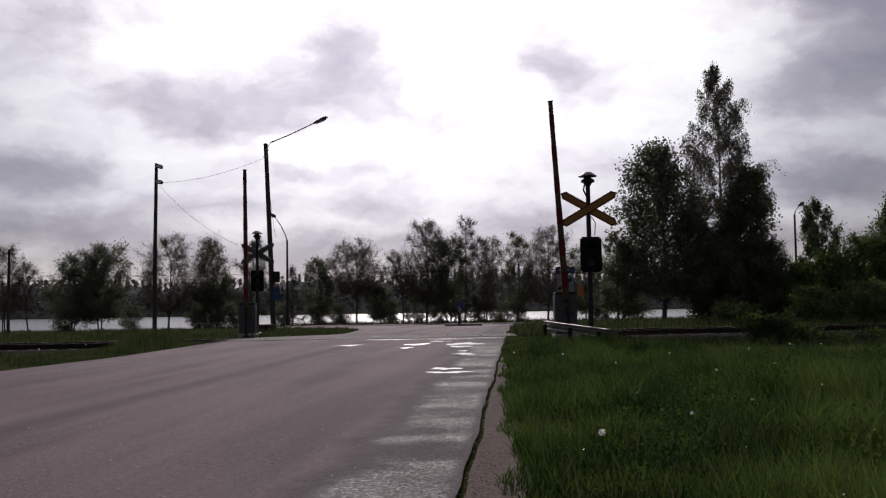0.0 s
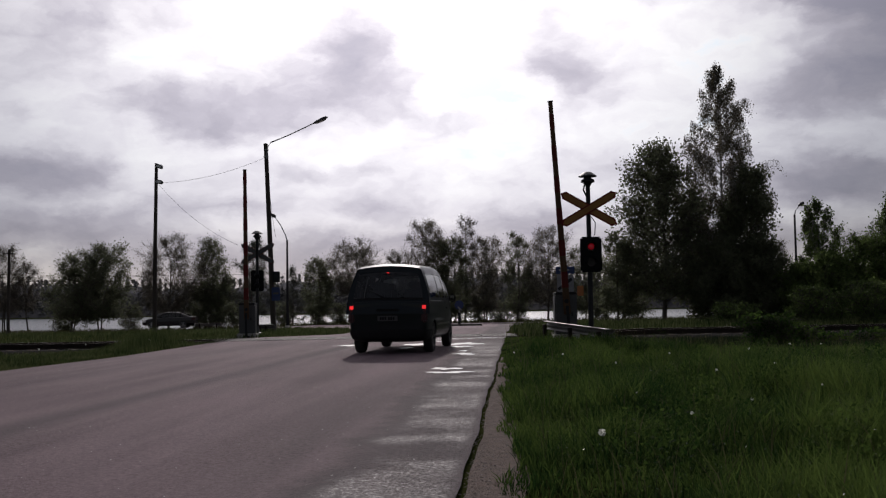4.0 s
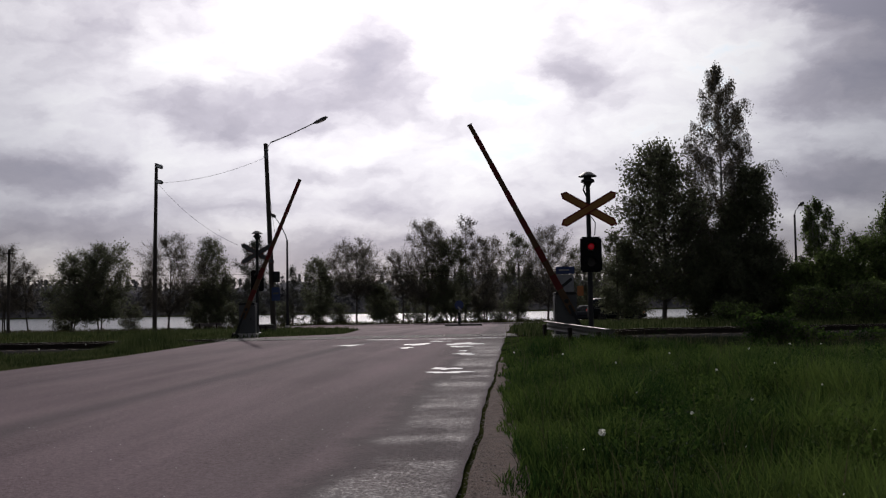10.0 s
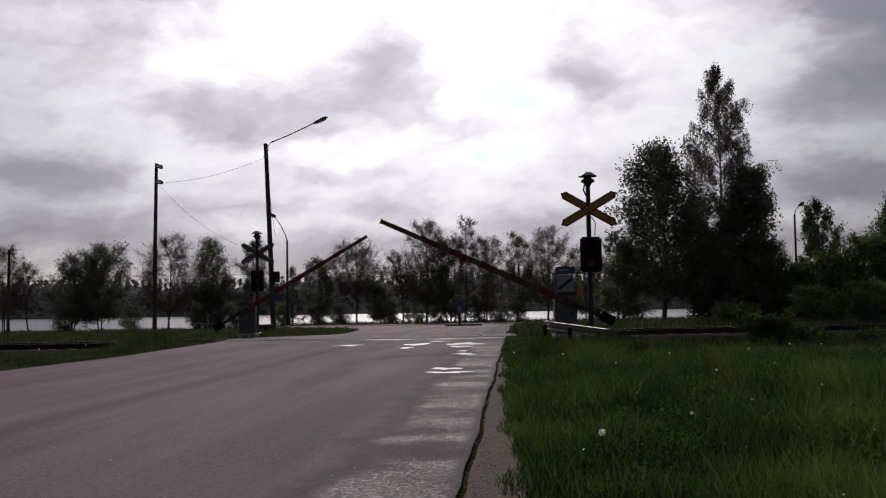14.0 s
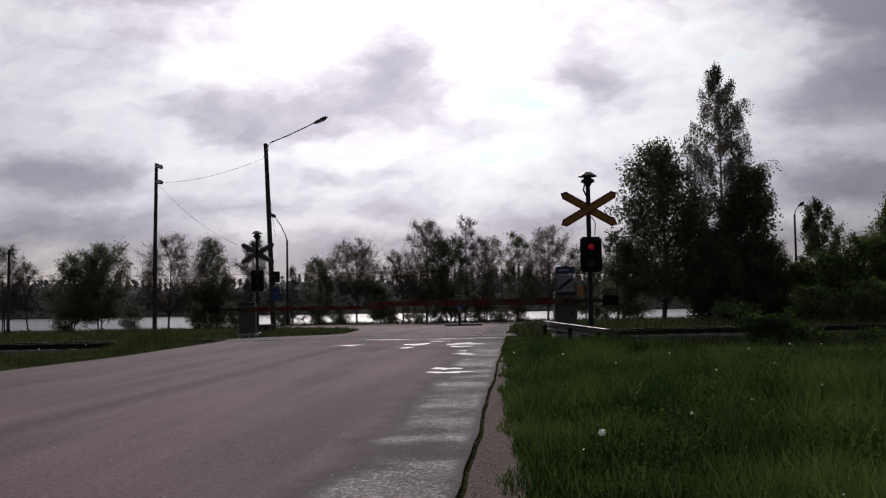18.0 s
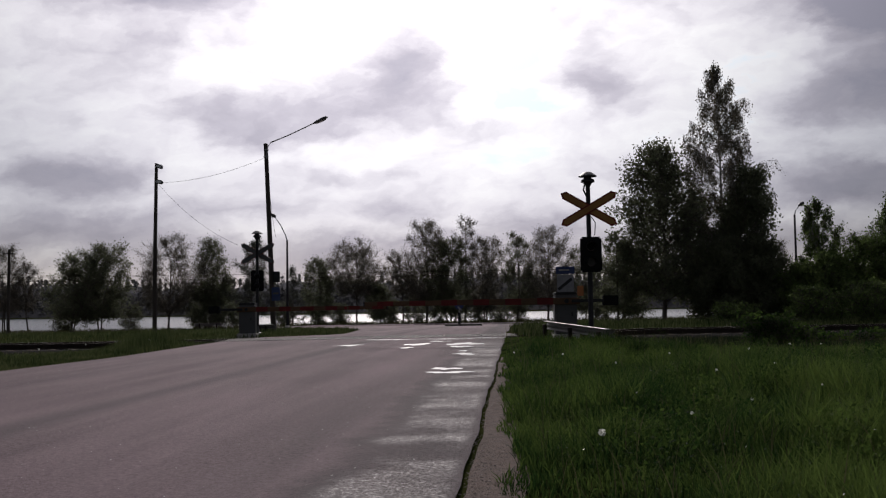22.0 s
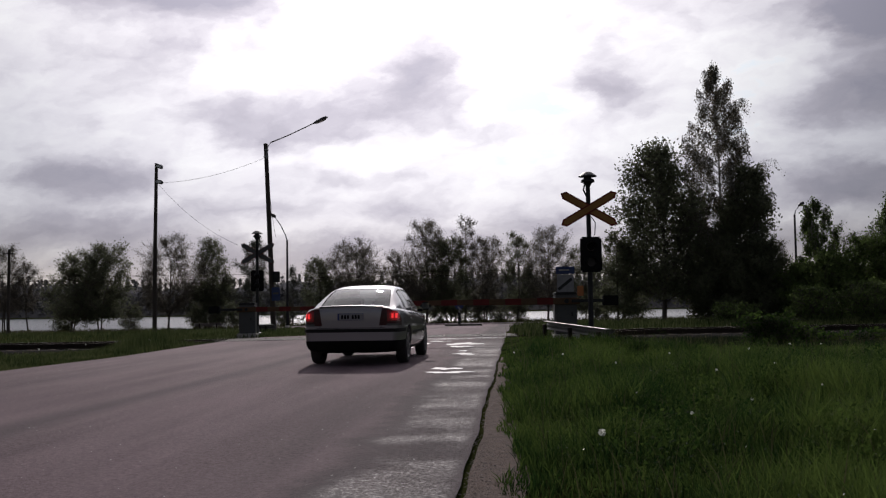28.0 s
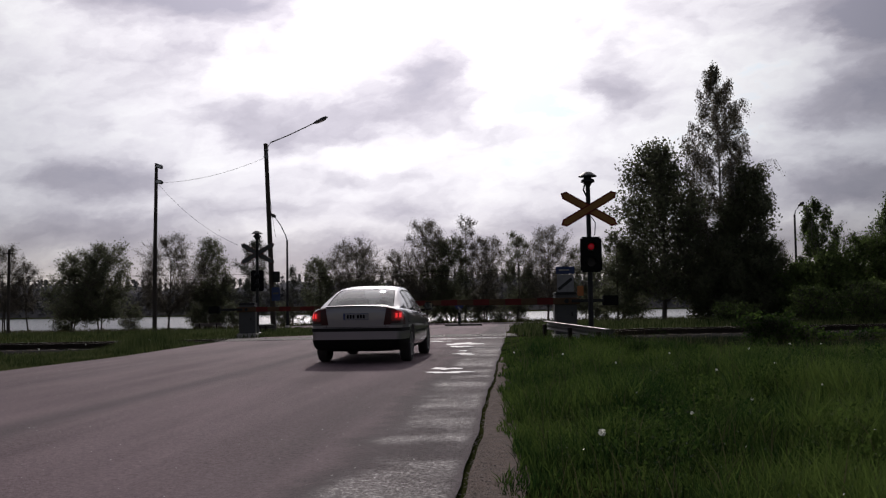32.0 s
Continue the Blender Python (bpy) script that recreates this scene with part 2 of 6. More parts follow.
    k = e.new(0.48)
    k.color = (1.0, 0.985, 0.965, 1)
    k = e.new(0.60)
    k.color = (0.88, 0.85, 0.885, 1)
    k = e.new(0.78)
    k.color = (0.61, 0.58, 0.655, 1)
    l.new(dens, ramp.inputs[0])
    # the farther the cloud, the more blue air lies before it
    air, tinted = n.new("ShaderNodeMapRange"), n.new("ShaderNodeMix")
    for i, q in enumerate((500.0, 1500.0, 0.0, 1.0)):
        air.inputs[i + 1].default_value = q
    l.new(away, air.inputs[0])
    tinted.data_type, tinted.blend_type = "RGBA", "MULTIPLY"
    tinted.inputs[7].default_value = (0.97, 0.965, 1.045, 1)
    l.new(air.outputs[0], tinted.inputs["Factor"])
    l.new(ramp.outputs[0], tinted.inputs[6])
    l.new(tinted.outputs[2], em.inputs["Color"])
    thin = n.new("ShaderNodeMapRange")
    for i, q in enumerate((0.40, 0.85, 0.46, 0.16)):
        thin.inputs[i + 1].default_value = q
    l.new(dens, thin.inputs[0])
    veil = n.new("ShaderNodeCombineXYZ")
    for i, q in enumerate((1.0, 0.99, 1.05)):
        l.new(math_("MULTIPLY", thin.outputs[0], q), veil.inputs[i])
    l.new(veil.outputs[0], tr.inputs[0])
    # cloud scatters the sun's light mostly forwards: brightest towards the sun
    geo, nrm, dot = n.new("ShaderNodeNewGeometry"), n.new("ShaderNodeVectorMath"), n.new("ShaderNodeVectorMath")
    nrm.operation, dot.operation = "NORMALIZE", "DOT_PRODUCT"
    dot.inputs[1].default_value = SUN_DIR
    l.new(geo.outputs["Position"], nrm.inputs[0])
    l.new(nrm.outputs[0], dot.inputs[0])
    lobe = math_("POWER", math_("MAXIMUM", dot.outputs["Value"], 0.0), 9.0)
    broad = math_("POWER", math_("MAXIMUM", dot.outputs["Value"], 0.0), 3.0)
    l.new(math_("MULTIPLY_ADD", lobe, 1.16, math_("MULTIPLY_ADD", broad, 0.08, 0.105)), em.inputs["Strength"])
    l.new(tr.outputs[0], addn.inputs[0])
    l.new(em.outputs[0], addn.inputs[1])
    l.new(addn.outputs[0], out.inputs[0])
    return m


FLAT, CLOUD_BASE = 1.8, 149.0

M = dict(
    asphalt=asphalt_mat(), water=water_mat(), cloud=cloud_mat(),
    soil=mat("soil_and_turf", (0.05, 0.055, 0.02), (0.02, 0.026, 0.009), 0.95, scale=0.8, fine=25, bump=0.6, spec=0.0),
    gravel=mat("shoulder_gravel", (0.145, 0.102, 0.086), (0.06, 0.042, 0.035), 0.95, scale=9, fine=60, bump=1.0, spec=0.2),
    pebble=mat("pebbles", (0.20, 0.165, 0.155), (0.11, 0.09, 0.084), 0.9, scale=30, fine=120, bump=0.2),
    quartz=mat("pale_grit", (0.8, 0.78, 0.76), (0.6, 0.58, 0.57), 0.22, scale=9, fine=60, bump=0.0),
    # ballast and rail near black: the shade on the track's side is painted in
    ballast=mat("ballast", (0.024, 0.020, 0.018), (0.008, 0.007, 0.0065), 0.95, spec=0.1, scale=5, fine=30, bump=1.0),
    rail=mat("rail_steel", (0.035, 0.026, 0.022), (0.018, 0.014, 0.012), 0.8, 0.3, spec=0.2, scale=6, fine=50),
    railtop=mat("rail_head", (0.20, 0.18, 0.165), (0.12, 0.105, 0.095), 0.55, 0.8, bump=0.05),
    rubber_panel=mat("crossing_panel", (0.10, 0.09, 0.09), (0.06, 0.055, 0.055), 0.85, spec=0.2, scale=3, fine=60, bump=0.4),
    concrete=mat("concrete", (0.42, 0.40, 0.38), (0.28, 0.27, 0.26), 0.9, scale=3, fine=60, bump=0.5),
    wood=mat("tarred_wood", (0.05, 0.038, 0.032), (0.025, 0.02, 0.017), 0.8, scale=2, fine=30, bump=0.5),
    sleeper=mat("sleeper_wood", (0.12, 0.09, 0.07), (0.05, 0.04, 0.03), 0.9, scale=3, fine=30, bump=0.6),
    galv=mat("galvanised_steel", (0.36, 0.36, 0.37), (0.24, 0.245, 0.25), 0.5, 0.8, scale=5, fine=70, bump=0.1, rough2=0.6),
    # galvanised steel made darker for the guard rail's shaded face
    beam=mat("dark_beam_steel", (0.15, 0.14, 0.135), (0.09, 0.085, 0.08), 0.42, 0.7, scale=5, fine=70, bump=0.1, rough2=0.6),
    # plate, arm and sign paints: shade of the backlit fronts darkens these colours
    plate=mat("shaded_white_plate", (0.22, 0.22, 0.24), (0.14, 0.14, 0.155), 0.7, scale=4, fine=60, bump=0.05),
    grey=mat("grey_paint", (0.065, 0.065, 0.07), (0.04, 0.04, 0.044), 0.55, 0.1, scale=3, fine=40, bump=0.15),
    darkgrey=mat("dark_grey_paint", (0.028, 0.028, 0.031), (0.016, 0.016, 0.018), 0.65, 0.1, spec=0.2, scale=3, fine=40, bump=0.1),
    black=mat("black_paint", (0.008, 0.008, 0.009), (0.005, 0.005, 0.006), 0.75, spec=0.12, scale=4, fine=40, bump=0.1),
    armyellow=mat("shaded_arm_yellow", (0.10, 0.055, 0.03), (0.06, 0.035, 0.02), 0.7, spec=0.2, scale=4, fine=60, bump=0.05),
    armred=mat("shaded_arm_red", (0.12, 0.018, 0.016), (0.075, 0.012, 0.012), 0.7, spec=0.2, scale=4, fine=60, bump=0.05),
    yellow=mat("sign_yellow", (0.30, 0.15, 0.045), (0.22, 0.11, 0.035), 0.6, spec=0.2, scale=4, fine=60, bump=0.05),
    red=mat("sign_red", (0.16, 0.018, 0.015), (0.11, 0.012, 0.01), 0.55, spec=0.2, scale=4, fine=60, bump=0.05),
    blue=mat("sign_blue", (0.012, 0.03, 0.12), (0.01, 0.024, 0.09), 0.5, scale=4, fine=60, bump=0.05),
    orange=mat("sign_orange", (0.36, 0.12, 0.025), (0.26, 0.08, 0.018), 0.5, scale=4, fine=60, bump=0.05),
    silver=mat("silver_paint", (0.215, 0.205, 0.225), (0.195, 0.185, 0.205), 0.36, 0.7, scale=1, fine=300, bump=0.0, coat=1.0),
    green=mat("dark_green_paint", (0.002, 0.006, 0.0095), (0.0017, 0.005, 0.0078), 0.45, 0.2, spec=0.2, scale=1, fine=300, bump=0.0, coat=0.3),
    darkcar=mat("black_cherry_paint", (0.02, 0.016, 0.018), (0.012, 0.01, 0.011), 0.45, 0.2, scale=1, fine=300, bump=0.0, coat=0.3),
    bluecar=mat("dark_blue_paint", (0.014, 0.016, 0.026), (0.008, 0.009, 0.014), 0.45, 0.2, scale=1, fine=300, bump=0.0, coat=0.3),
    # black plastic of the valance, with the shade under the bumper put in
    underside=mat("plastic_and_shade_black", (0.006, 0.006, 0.006), (0.004, 0.004, 0.004), 0.9, spec=0.1, scale=6, fine=120, bump=0.1),
    trim=mat("black_plastic", (0.010, 0.010, 0.011), (0.006, 0.006, 0.007), 0.7, spec=0.2, scale=6, fine=120, bump=0.1),
    tyre=mat("tyre_rubber", (0.025, 0.024, 0.024), (0.016, 0.016, 0.016), 0.85, scale=6, fine=120, bump=0.3),
    alloy=mat("alloy_wheel", (0.5, 0.5, 0.51), (0.36, 0.36, 0.37), 0.35, 0.8, scale=6, fine=80, bump=0.05),
    mirror=mat("mirror_glass", (0.10, 0.10, 0.105), (0.08, 0.08, 0.085), 0.06, 1.0, bump=0.0),
    dimred=glow("lit_red_lens", (0.8, 0.010, 0.02), 0.022, (0.05, 0.003, 0.004)),
    midred=glow("glowing_lens", (1.0, 0.010, 0.016), 0.11, (0.06, 0.003, 0.004)),
    chrome=mat("chrome", (0.75, 0.75, 0.76), (0.7, 0.7, 0.7), 0.1, 1.0, bump=0.0),
    glass=glass_mat("car_glass"), vanglass=glass_mat("van_glass", (0.45, 0.48, 0.50), 1.6), seat=mat("seat_cloth", (0.05, 0.05, 0.055), (0.03, 0.03, 0.034), 0.9, scale=5, fine=150, bump=0.3),
    brake=glow("brake_lamp", (1.0, 0.035, 0.04), 0.75, (0.10, 0.003, 0.003)),
    tail=mat("tail_lamp_red", (0.04, 0.003, 0.004), (0.025, 0.002, 0.003), 0.4, spec=0.25, bump=0.0, coat=0.15),
    lens=mat("clear_lens", (0.6, 0.6, 0.6), (0.5, 0.5, 0.5), 0.1, bump=0.0, coat=1.0),
    signal=glow("signal_red", (1.0, 0.02, 0.05), 0.085, (0.07, 0.004, 0.008)),
    darklens=mat("unlit_lens", (0.02, 0.008, 0.009), (0.012, 0.006, 0.007), 0.45, bump=0.0),
    bark=mat("bark", (0.115, 0.10, 0.09), (0.06, 0.052, 0.047), 0.95, scale=4, fine=25, bump=0.3, spec=0.1),
    birchbark=mat("birch_bark", (0.42, 0.40, 0.37), (0.05, 0.045, 0.04), 0.9, scale=3, fine=14, bump=0.5),
    # willow, dark leaf, needles: greyed and lightened, haze and glare in the colour
    leaf_willow=leaf_mat("willow_leaf", (0.125, 0.118, 0.095), (0.18, 0.166, 0.132), 0.5),
    leaf_dark=leaf_mat("dark_leaf", (0.105, 0.118, 0.074), (0.15, 0.162, 0.10), 0.48),
    leaf_birch=leaf_mat("birch_leaf", (0.085, 0.08, 0.055), (0.16, 0.135, 0.095), 0.5),
    leaf_bush=leaf_mat("bush_leaf", (0.07, 0.105, 0.035), (0.14, 0.19, 0.065), 0.52),
    needle=leaf_mat("needles", (0.078, 0.086, 0.068), (0.105, 0.113, 0.09), 0.2, 0.7),
    # far shore: air haze is put into these grey-blue colours
    far=leaf_mat("hazed_far_leaf", (0.086, 0.086, 0.093), (0.102, 0.102, 0.108), 0.05, 0.9),
    ridge=mat("hazed_far_mass", (0.105, 0.103, 0.112), (0.09, 0.089, 0.097), 0.95, scale=0.05, fine=0.4, bump=0.0, spec=0.0),
    grass=leaf_mat("grass_blade", (0.016, 0.040, 0.011), (0.091, 0.136, 0.033), 0.52, 0.7, 0.8),
    dullgrass=leaf_mat("dull_grass", (0.020, 0.036, 0.012), (0.085, 0.098, 0.042), 0.45, 0.8, 0.8),
    ditchgrass=leaf_mat("dark_blade", (0.010, 0.020, 0.009), (0.030, 0.045, 0.020), 0.3, 0.8, 0.8),
    drygrass=leaf_mat("dry_grass", (0.04, 0.046, 0.02), (0.10, 0.098, 0.05), 0.4, 0.8),
    weed=leaf_mat("broad_weed_leaf", (0.014, 0.036, 0.009), (0.070, 0.112, 0.026), 0.5, 0.85, 0.9),
    puff=leaf_mat("seed_head", (0.75, 0.75, 0.72), (0.85, 0.85, 0.82), 0.7),
    wetleaf=mat("wet_leaf", (0.06, 0.10, 0.03), (0.04, 0.08, 0.02), 0.3, bump=0.0, coat=1.0),
    bird=mat("bird_feather", (0.08, 0.08, 0.085), (0.05, 0.05, 0.05), 0.8, bump=0.0),
    puddle=mat("puddle_water", (0.03, 0.03, 0.032), (0.02, 0.02, 0.022), 0.28, scale=2, fine=30, bump=0.35),
)

# ---- mesh helpers ----


def mesh_of(name, verts, faces, material, smooth=False):
    me = bpy.data.meshes.new(name)
    me.from_pydata([tuple(v) for v in verts], [], faces)
    me.materials.append(material)
    if smooth:
        me.shade_smooth()
    return me


def part(name, bm, material=None, parent=None, label="", smooth=False):
    """Links a bmesh (or a mesh) as one object, under a thing or a part."""
    if isinstance(bm, bmesh.types.BMesh):
        me = bpy.data.meshes.new(name)
        bmesh.ops.recalc_face_normals(bm, faces=bm.faces)
        bm.to_mesh(me)
        bm.free()
        me.materials.append(material)
        if smooth:
            me.shade_smooth()
            me.set_sharp_from_angle(angle=radians(38))
    else:
        me = bm
    ob = new(name, me)
    if parent:
        ob.parent = parent
    if label:
        ob["label"] = label
    return ob


def thing(name, m, label, category, group="", kind=""):
    ob = new(name)
    ob.matrix_world = m
    return tagged(ob, label, category, group, kind)


def box(sx, sy, sz, at=(0, 0, 0), bevel=0.01, rot=None, taper=1.0, bm=None):
    """A bevelled block, standing on at."""
    bm = bm or bmesh.new()
    made = bmesh.ops.create_cube(bm, size=1.0)["verts"]
    for v in made:
        k = taper if v.co.z > 0 else 1.0
        v.co = Vector((v.co.x * sx * k, v.co.y * sy * k, (v.co.z + 0.5) * sz))
    if bevel:
        edges = list({e for v in made for e in v.link_edges})
        made = bmesh.ops.bevel(bm, geom=edges, offset=bevel, segments=2, affect="EDGES")["verts"]
    m = Matrix.Translation(at) @ (rot or Matrix())
    for v in set(made):
        v.co = m @ v.co
    return bm


def tube(points, radii, sides=8, bm=None, caps=True):
    """A round bar along points, tapering through radii."""
    bm = bm or bmesh.new()
    pts = [Vector(p) for p in points]
    rings = []
    for i, p in enumerate(pts):
        d = (pts[min(i + 1, len(pts) - 1)] - pts[max(i - 1, 0)]).normalized()
        a = d.cross(Vector((0, 0, 1)) if abs(d.z) < 0.9 else Vector((1, 0, 0))).normalized()
        b = d.cross(a)
        r = radii[i] if isinstance(radii, (list, tuple)) else radii
        rings.append([bm.verts.new(p + (a * math.cos(t) + b * math.sin(t)) * r) for t in (2 * math.pi * k / sides for k in range(sides))])
    for u, v in zip(rings, rings[1:]):
        for k in range(sides):
            bm.faces.new((u[k], u[(k + 1) % sides], v[(k + 1) % sides], v[k]))
    if caps:
        bm.faces.new(rings[0][::-1])
        bm.faces.new(rings[-1])
    return bm


def lathe(profile, axis="z", at=(0, 0, 0), sides=20, bm=None):
    """A turned shape from (radius, height) pairs."""
    bm = bm or bmesh.new()
    turn = {"z": Matrix(), "x": Matrix.Rotation(radians(90), 4, "Y"), "y": Matrix.Rotation(radians(-90), 4, "X")}[axis]
    m = Matrix.Translation(at) @ turn
    rings = []
    for r, h in profile:
        if r < 1e-5:
            rings.append([bm.verts.new(m @ Vector((0, 0, h)))])
        else:
            rings.append([bm.verts.new(m @ Vector((r * math.cos(t), r * math.sin(t), h))) for t in (2 * math.pi * k / sides for k in range(sides))])
    for u, v in zip(rings, rings[1:]):
        for k in range(sides):
            q = [u[k % len(u)], u[(k + 1) % len(u)], v[(k + 1) % len(v)], v[k % len(v)]]
            q = list(dict.fromkeys(q))
            if len(q) > 2:
                bm.faces.new(q)
    return bm


def prism(outline, depth, at=(0, 0, 0), rot=None, bm=None):
    """An outline in x and z, given depth along y."""
    bm = bm or bmesh.new()
    m = Matrix.Translation(at) @ (rot or Matrix())
    a = [bm.verts.new(m @ Vector((x, -depth / 2, z))) for x, z in outline]
    b = [bm.verts.new(m @ Vector((x, depth / 2, z))) for x, z in outline]
    bm.faces.new(a)
    bm.faces.new(b[::-1])
    for i in range(len(a)):
        j = (i + 1) % len(a)
        bm.faces.new((a[j], a[i], b[i], b[j]))
    return bm


def lerp(a, b, t):
    return a + (b - a) * t


def curve_at(pairs, x):
    """Straight-line reading of (x, value) pairs."""
    if x <= pairs[0][0]:
        return pairs[0][1]
    for (x0, v0), (x1, v1) in zip(pairs, pairs[1:]):
        if x <= x1:
            return lerp(v0, v1, (x - x0) / (x1 - x0))
    return pairs[-1][1]


# ---- ground: level to the railway, falling to the shore road, then the lake ----
FALL = [(36, 0.0), (47, -0.12), (57, -0.27), (72, -0.45), (88, -0.6), (95, -0.72), (101, -2.4), (106, -3.2), (470, -3.2), (476, -2.2), (486, 0.3), (700, 2.0), (4800, 3.0)]
LAKE = -2.4


def track_y(x):
    return 32.4 + 0.1 * x


def ground_z(x, y):
    z = curve_at(FALL, y)
    z -= 0.36 * min(max((-x - 12) / 12, 0.0), 1.0) * min(max((y - 52) / 22, 0.0), 1.0) * min(max((100 - y) / 6, 0.0), 1.0)
    if y < 60:
        k = min(max((road_edge(y) - 9.2 - x) / 4.0, 0.0), 1.0) * min(max((y - 8) / 12, 0), 1) * min(max((44 - y) / 8, 0), 1)
        z -= 0.28 * k
        k = min(max((x - road_edge(y) - 0.7) / 3.0, 0.0), 1.0) * min(max((60 - y) / 15, 0), 1)
        z += 0.06 * k + 0.05 * k * math.sin(x * 0.9 + 1) * math.sin(y * 0.5)
        k = min(max((x - 3.9) / 2.5, 0.0), 1.0) * min(max((y - 13) / 13, 0), 1) * min(max((44 - y) / 6, 0), 1)
        z -= 0.34 * k
        k = min(max((x - road_edge(y) - 0.9) / 1.5, 0.0), 1.0) * min(max((4.5 - abs(y - track_y(x))) / 2, 0), 1)
        z = lerp(z, -0.24, k)
    return z


def sheet(name, xs, ys, material, lift=0.0, keep=None):
    """Ground patch following the terrain on a grid."""
    vs = [(x, y, ground_z(x, y) + lift) for y in ys for x in xs]
    nx = len(xs)
    fs = [(j * nx + i, j * nx + i + 1, (j + 1) * nx + i + 1, (j + 1) * nx + i) for j in range(len(ys) - 1) for i in range(nx - 1)]
    return new(name, mesh_of(name, vs, fs, material, True))


def strip(name, left, right, ys, material, lift, cols=6):
    """A band between two edges x(y), following the terrain."""
    vs, n = [], cols + 1
    for y in ys:
        a, b = left(y), right(y)
        vs += [(lerp(a, b, i / cols), y, ground_z(lerp(a, b, i / cols), y) + lift) for i in range(n)]
    fs = [(j * n + i, j * n + i + 1, (j + 1) * n + i + 1, (j + 1) * n + i) for j in range(len(ys) - 1) for i in range(cols)]
    return new(name, mesh_of(name, vs, fs, material, True))


def spread(lo, hi, n):
    return [lo + (hi - lo) * i / n for i in range(n + 1)]


XS = [-4800, -1500, -500, -250, -140] + spread(-90, -14, 19) + spread(-12, 14, 26) + spread(18, 90, 18) + [140, 250, 500, 1500, 4800]
YS = [-4800, -1000, -300, -80, -20] + spread(-5, 40, 45) + spread(42, 108, 33) + [160, 300, 440, 470, 476, 486, 500, 560, 700, 1200, 2500, 4800]
tagged(sheet("ground", XS, YS, M["soil"], -0.03), "uneven ground of turf and soil falling to a lake shore", "ground", kind="structure")
water = new("water", mesh_of("water", [(-4700, 96, LAKE), (4700, 96, LAKE), (4700, 485, LAKE), (-4700, 485, LAKE)], [(0, 1, 2, 3)], M["water"]))
tagged(water, "wide lake with small ripples, bright with reflected sky", "lake", kind="structure")


def wobble(y, k=1.0, a=0.06):
    return a * (math.sin(y * 1.7 * k) + 0.6 * math.sin(y * 4.1 * k + 1) + 0.4 * math.sin(y * 9.3 * k + 2))


def left_edge(y):
    return curve_at([(-220, -25.3), (-60, -13.4), (10, -8.6), (17.2, -7.75), (21.4, -7.25), (27, -7.15), (33.5, -7.0), (36.0, -4.3), (38, -3.9), (50, -4.3), (60, -6.5), (70, -12.0), (76, -22.0)], y)


def right_edge(y):
    return curve_at([(-220, road_edge(-220)), (36, road_edge(36)), (48, 3.4), (58, 5.0), (68, 9.0), (76, 19.0)], y)


tagged(strip("road", left_edge, lambda y: right_edge(y) + (wobble(y, 0.6, 0.012) if y < 40 else 0), [-220, -60, -30, -10] + spread(0, 40, 160) + spread(40.5, 76, 71), M["asphalt"], 0.004, 10),
       "worn grey asphalt road with damp patches along its edge", "road", kind="structure")
tagged(strip("shoulder", lambda y: right_edge(y) + 0.036 + wobble(y + 0.1, 0.6, 0.012), lambda y: right_edge(y) + 0.10 + 0.26 * min(max((18.5 - y) / 5, 0.0), 1.0) + wobble(y, 0.8, 0.03), spread(-20, 19, 240), M["gravel"], -0.012, 6),
       "narrow shoulder of gravel and grit beside the asphalt", "shoulder", kind="structure")


def shore_y(x):
    return 83 + 0.06 * x


def shore_road():
    xs = spread(-260, 260, 130)
    vs, fs = [], []
    for x in xs:
        for k in spread(-5.2, 5.2, 6):
            y = shore_y(x) + k
            vs.append((x, y, ground_z(x, y) + 0.012))
    for j in range(len(xs) - 1):
        fs += [(j * 7 + i, (j + 1) * 7 + i, (j + 1) * 7 + i + 1, j * 7 + i + 1) for i in range(6)]
    tagged(new("shore_road", mesh_of("shore_road", vs, fs, M["asphalt"], True)), "grey asphalt road along the lake shore", "road", kind="structure")


shore_road()


def stones(name, n, seed, place, size, material, label, category):
    """Many small angular stones lying loose, in one piece."""
    rng = np.random.default_rng(seed)
    vs, fs = [], []
    for i in range(n):
        x, y, z = place(rng)
        r = rng.uniform(*size)
        a = rng.uniform(0, 6.28)
        b = len(vs)
        for k in range(4):
            q = a + k * 1.57 + rng.uniform(-0.4, 0.4)
            vs.append((x + r * math.cos(q), y + r * math.sin(q), z - 0.002))
        vs.append((x + rng.uniform(-0.3, 0.3) * r, y + rng.uniform(-0.3, 0.3) * r, z + r * rng.uniform(0.15, 0.4)))
        fs += [(b + k, b + (k + 1) % 4, b + 4) for k in range(4)]
    tagged(new(name, mesh_of(name, vs, fs, material)), label, category, kind="stuff")


def on_shoulder(rng):
    y = 3.5 + 14 * rng.random() ** 1.6
    x = right_edge(y) + rng.uniform(0.0, 0.40) + (rng.random() < 0.12) * rng.uniform(-0.25, 0.0)
    return x, y, ground_z(x, y) - 0.01 + (0.012 if x < right_edge(y) else 0)


def on_road(rng):
    y = 3.5 + 26 * rng.random() ** 1.6
    x = lerp(left_edge(y), right_edge(y), rng.random())
    return x, y, ground_z(x, y) + 0.004


stones("shoulder_stones", 2000, 31, on_shoulder, (0.003, 0.012), M["pebble"], "loose grit and pebbles at the asphalt's edge", "gravel")
# whitish chips added as the sun's sparkles on the asphalt
stones("road_grit", 900, 32, on_road, (0.004, 0.011), M["quartz"], "pale grit scattered to stand for glints on the asphalt", "gravel")

# ---- railway ----


def along_track(xs, off, z):
    return [(x, track_y(x) + off, z) for x in xs]


def track_z(x):
    return 0.11 * min(max((x - 3.2) / 4.0, 0.0), 1.0)


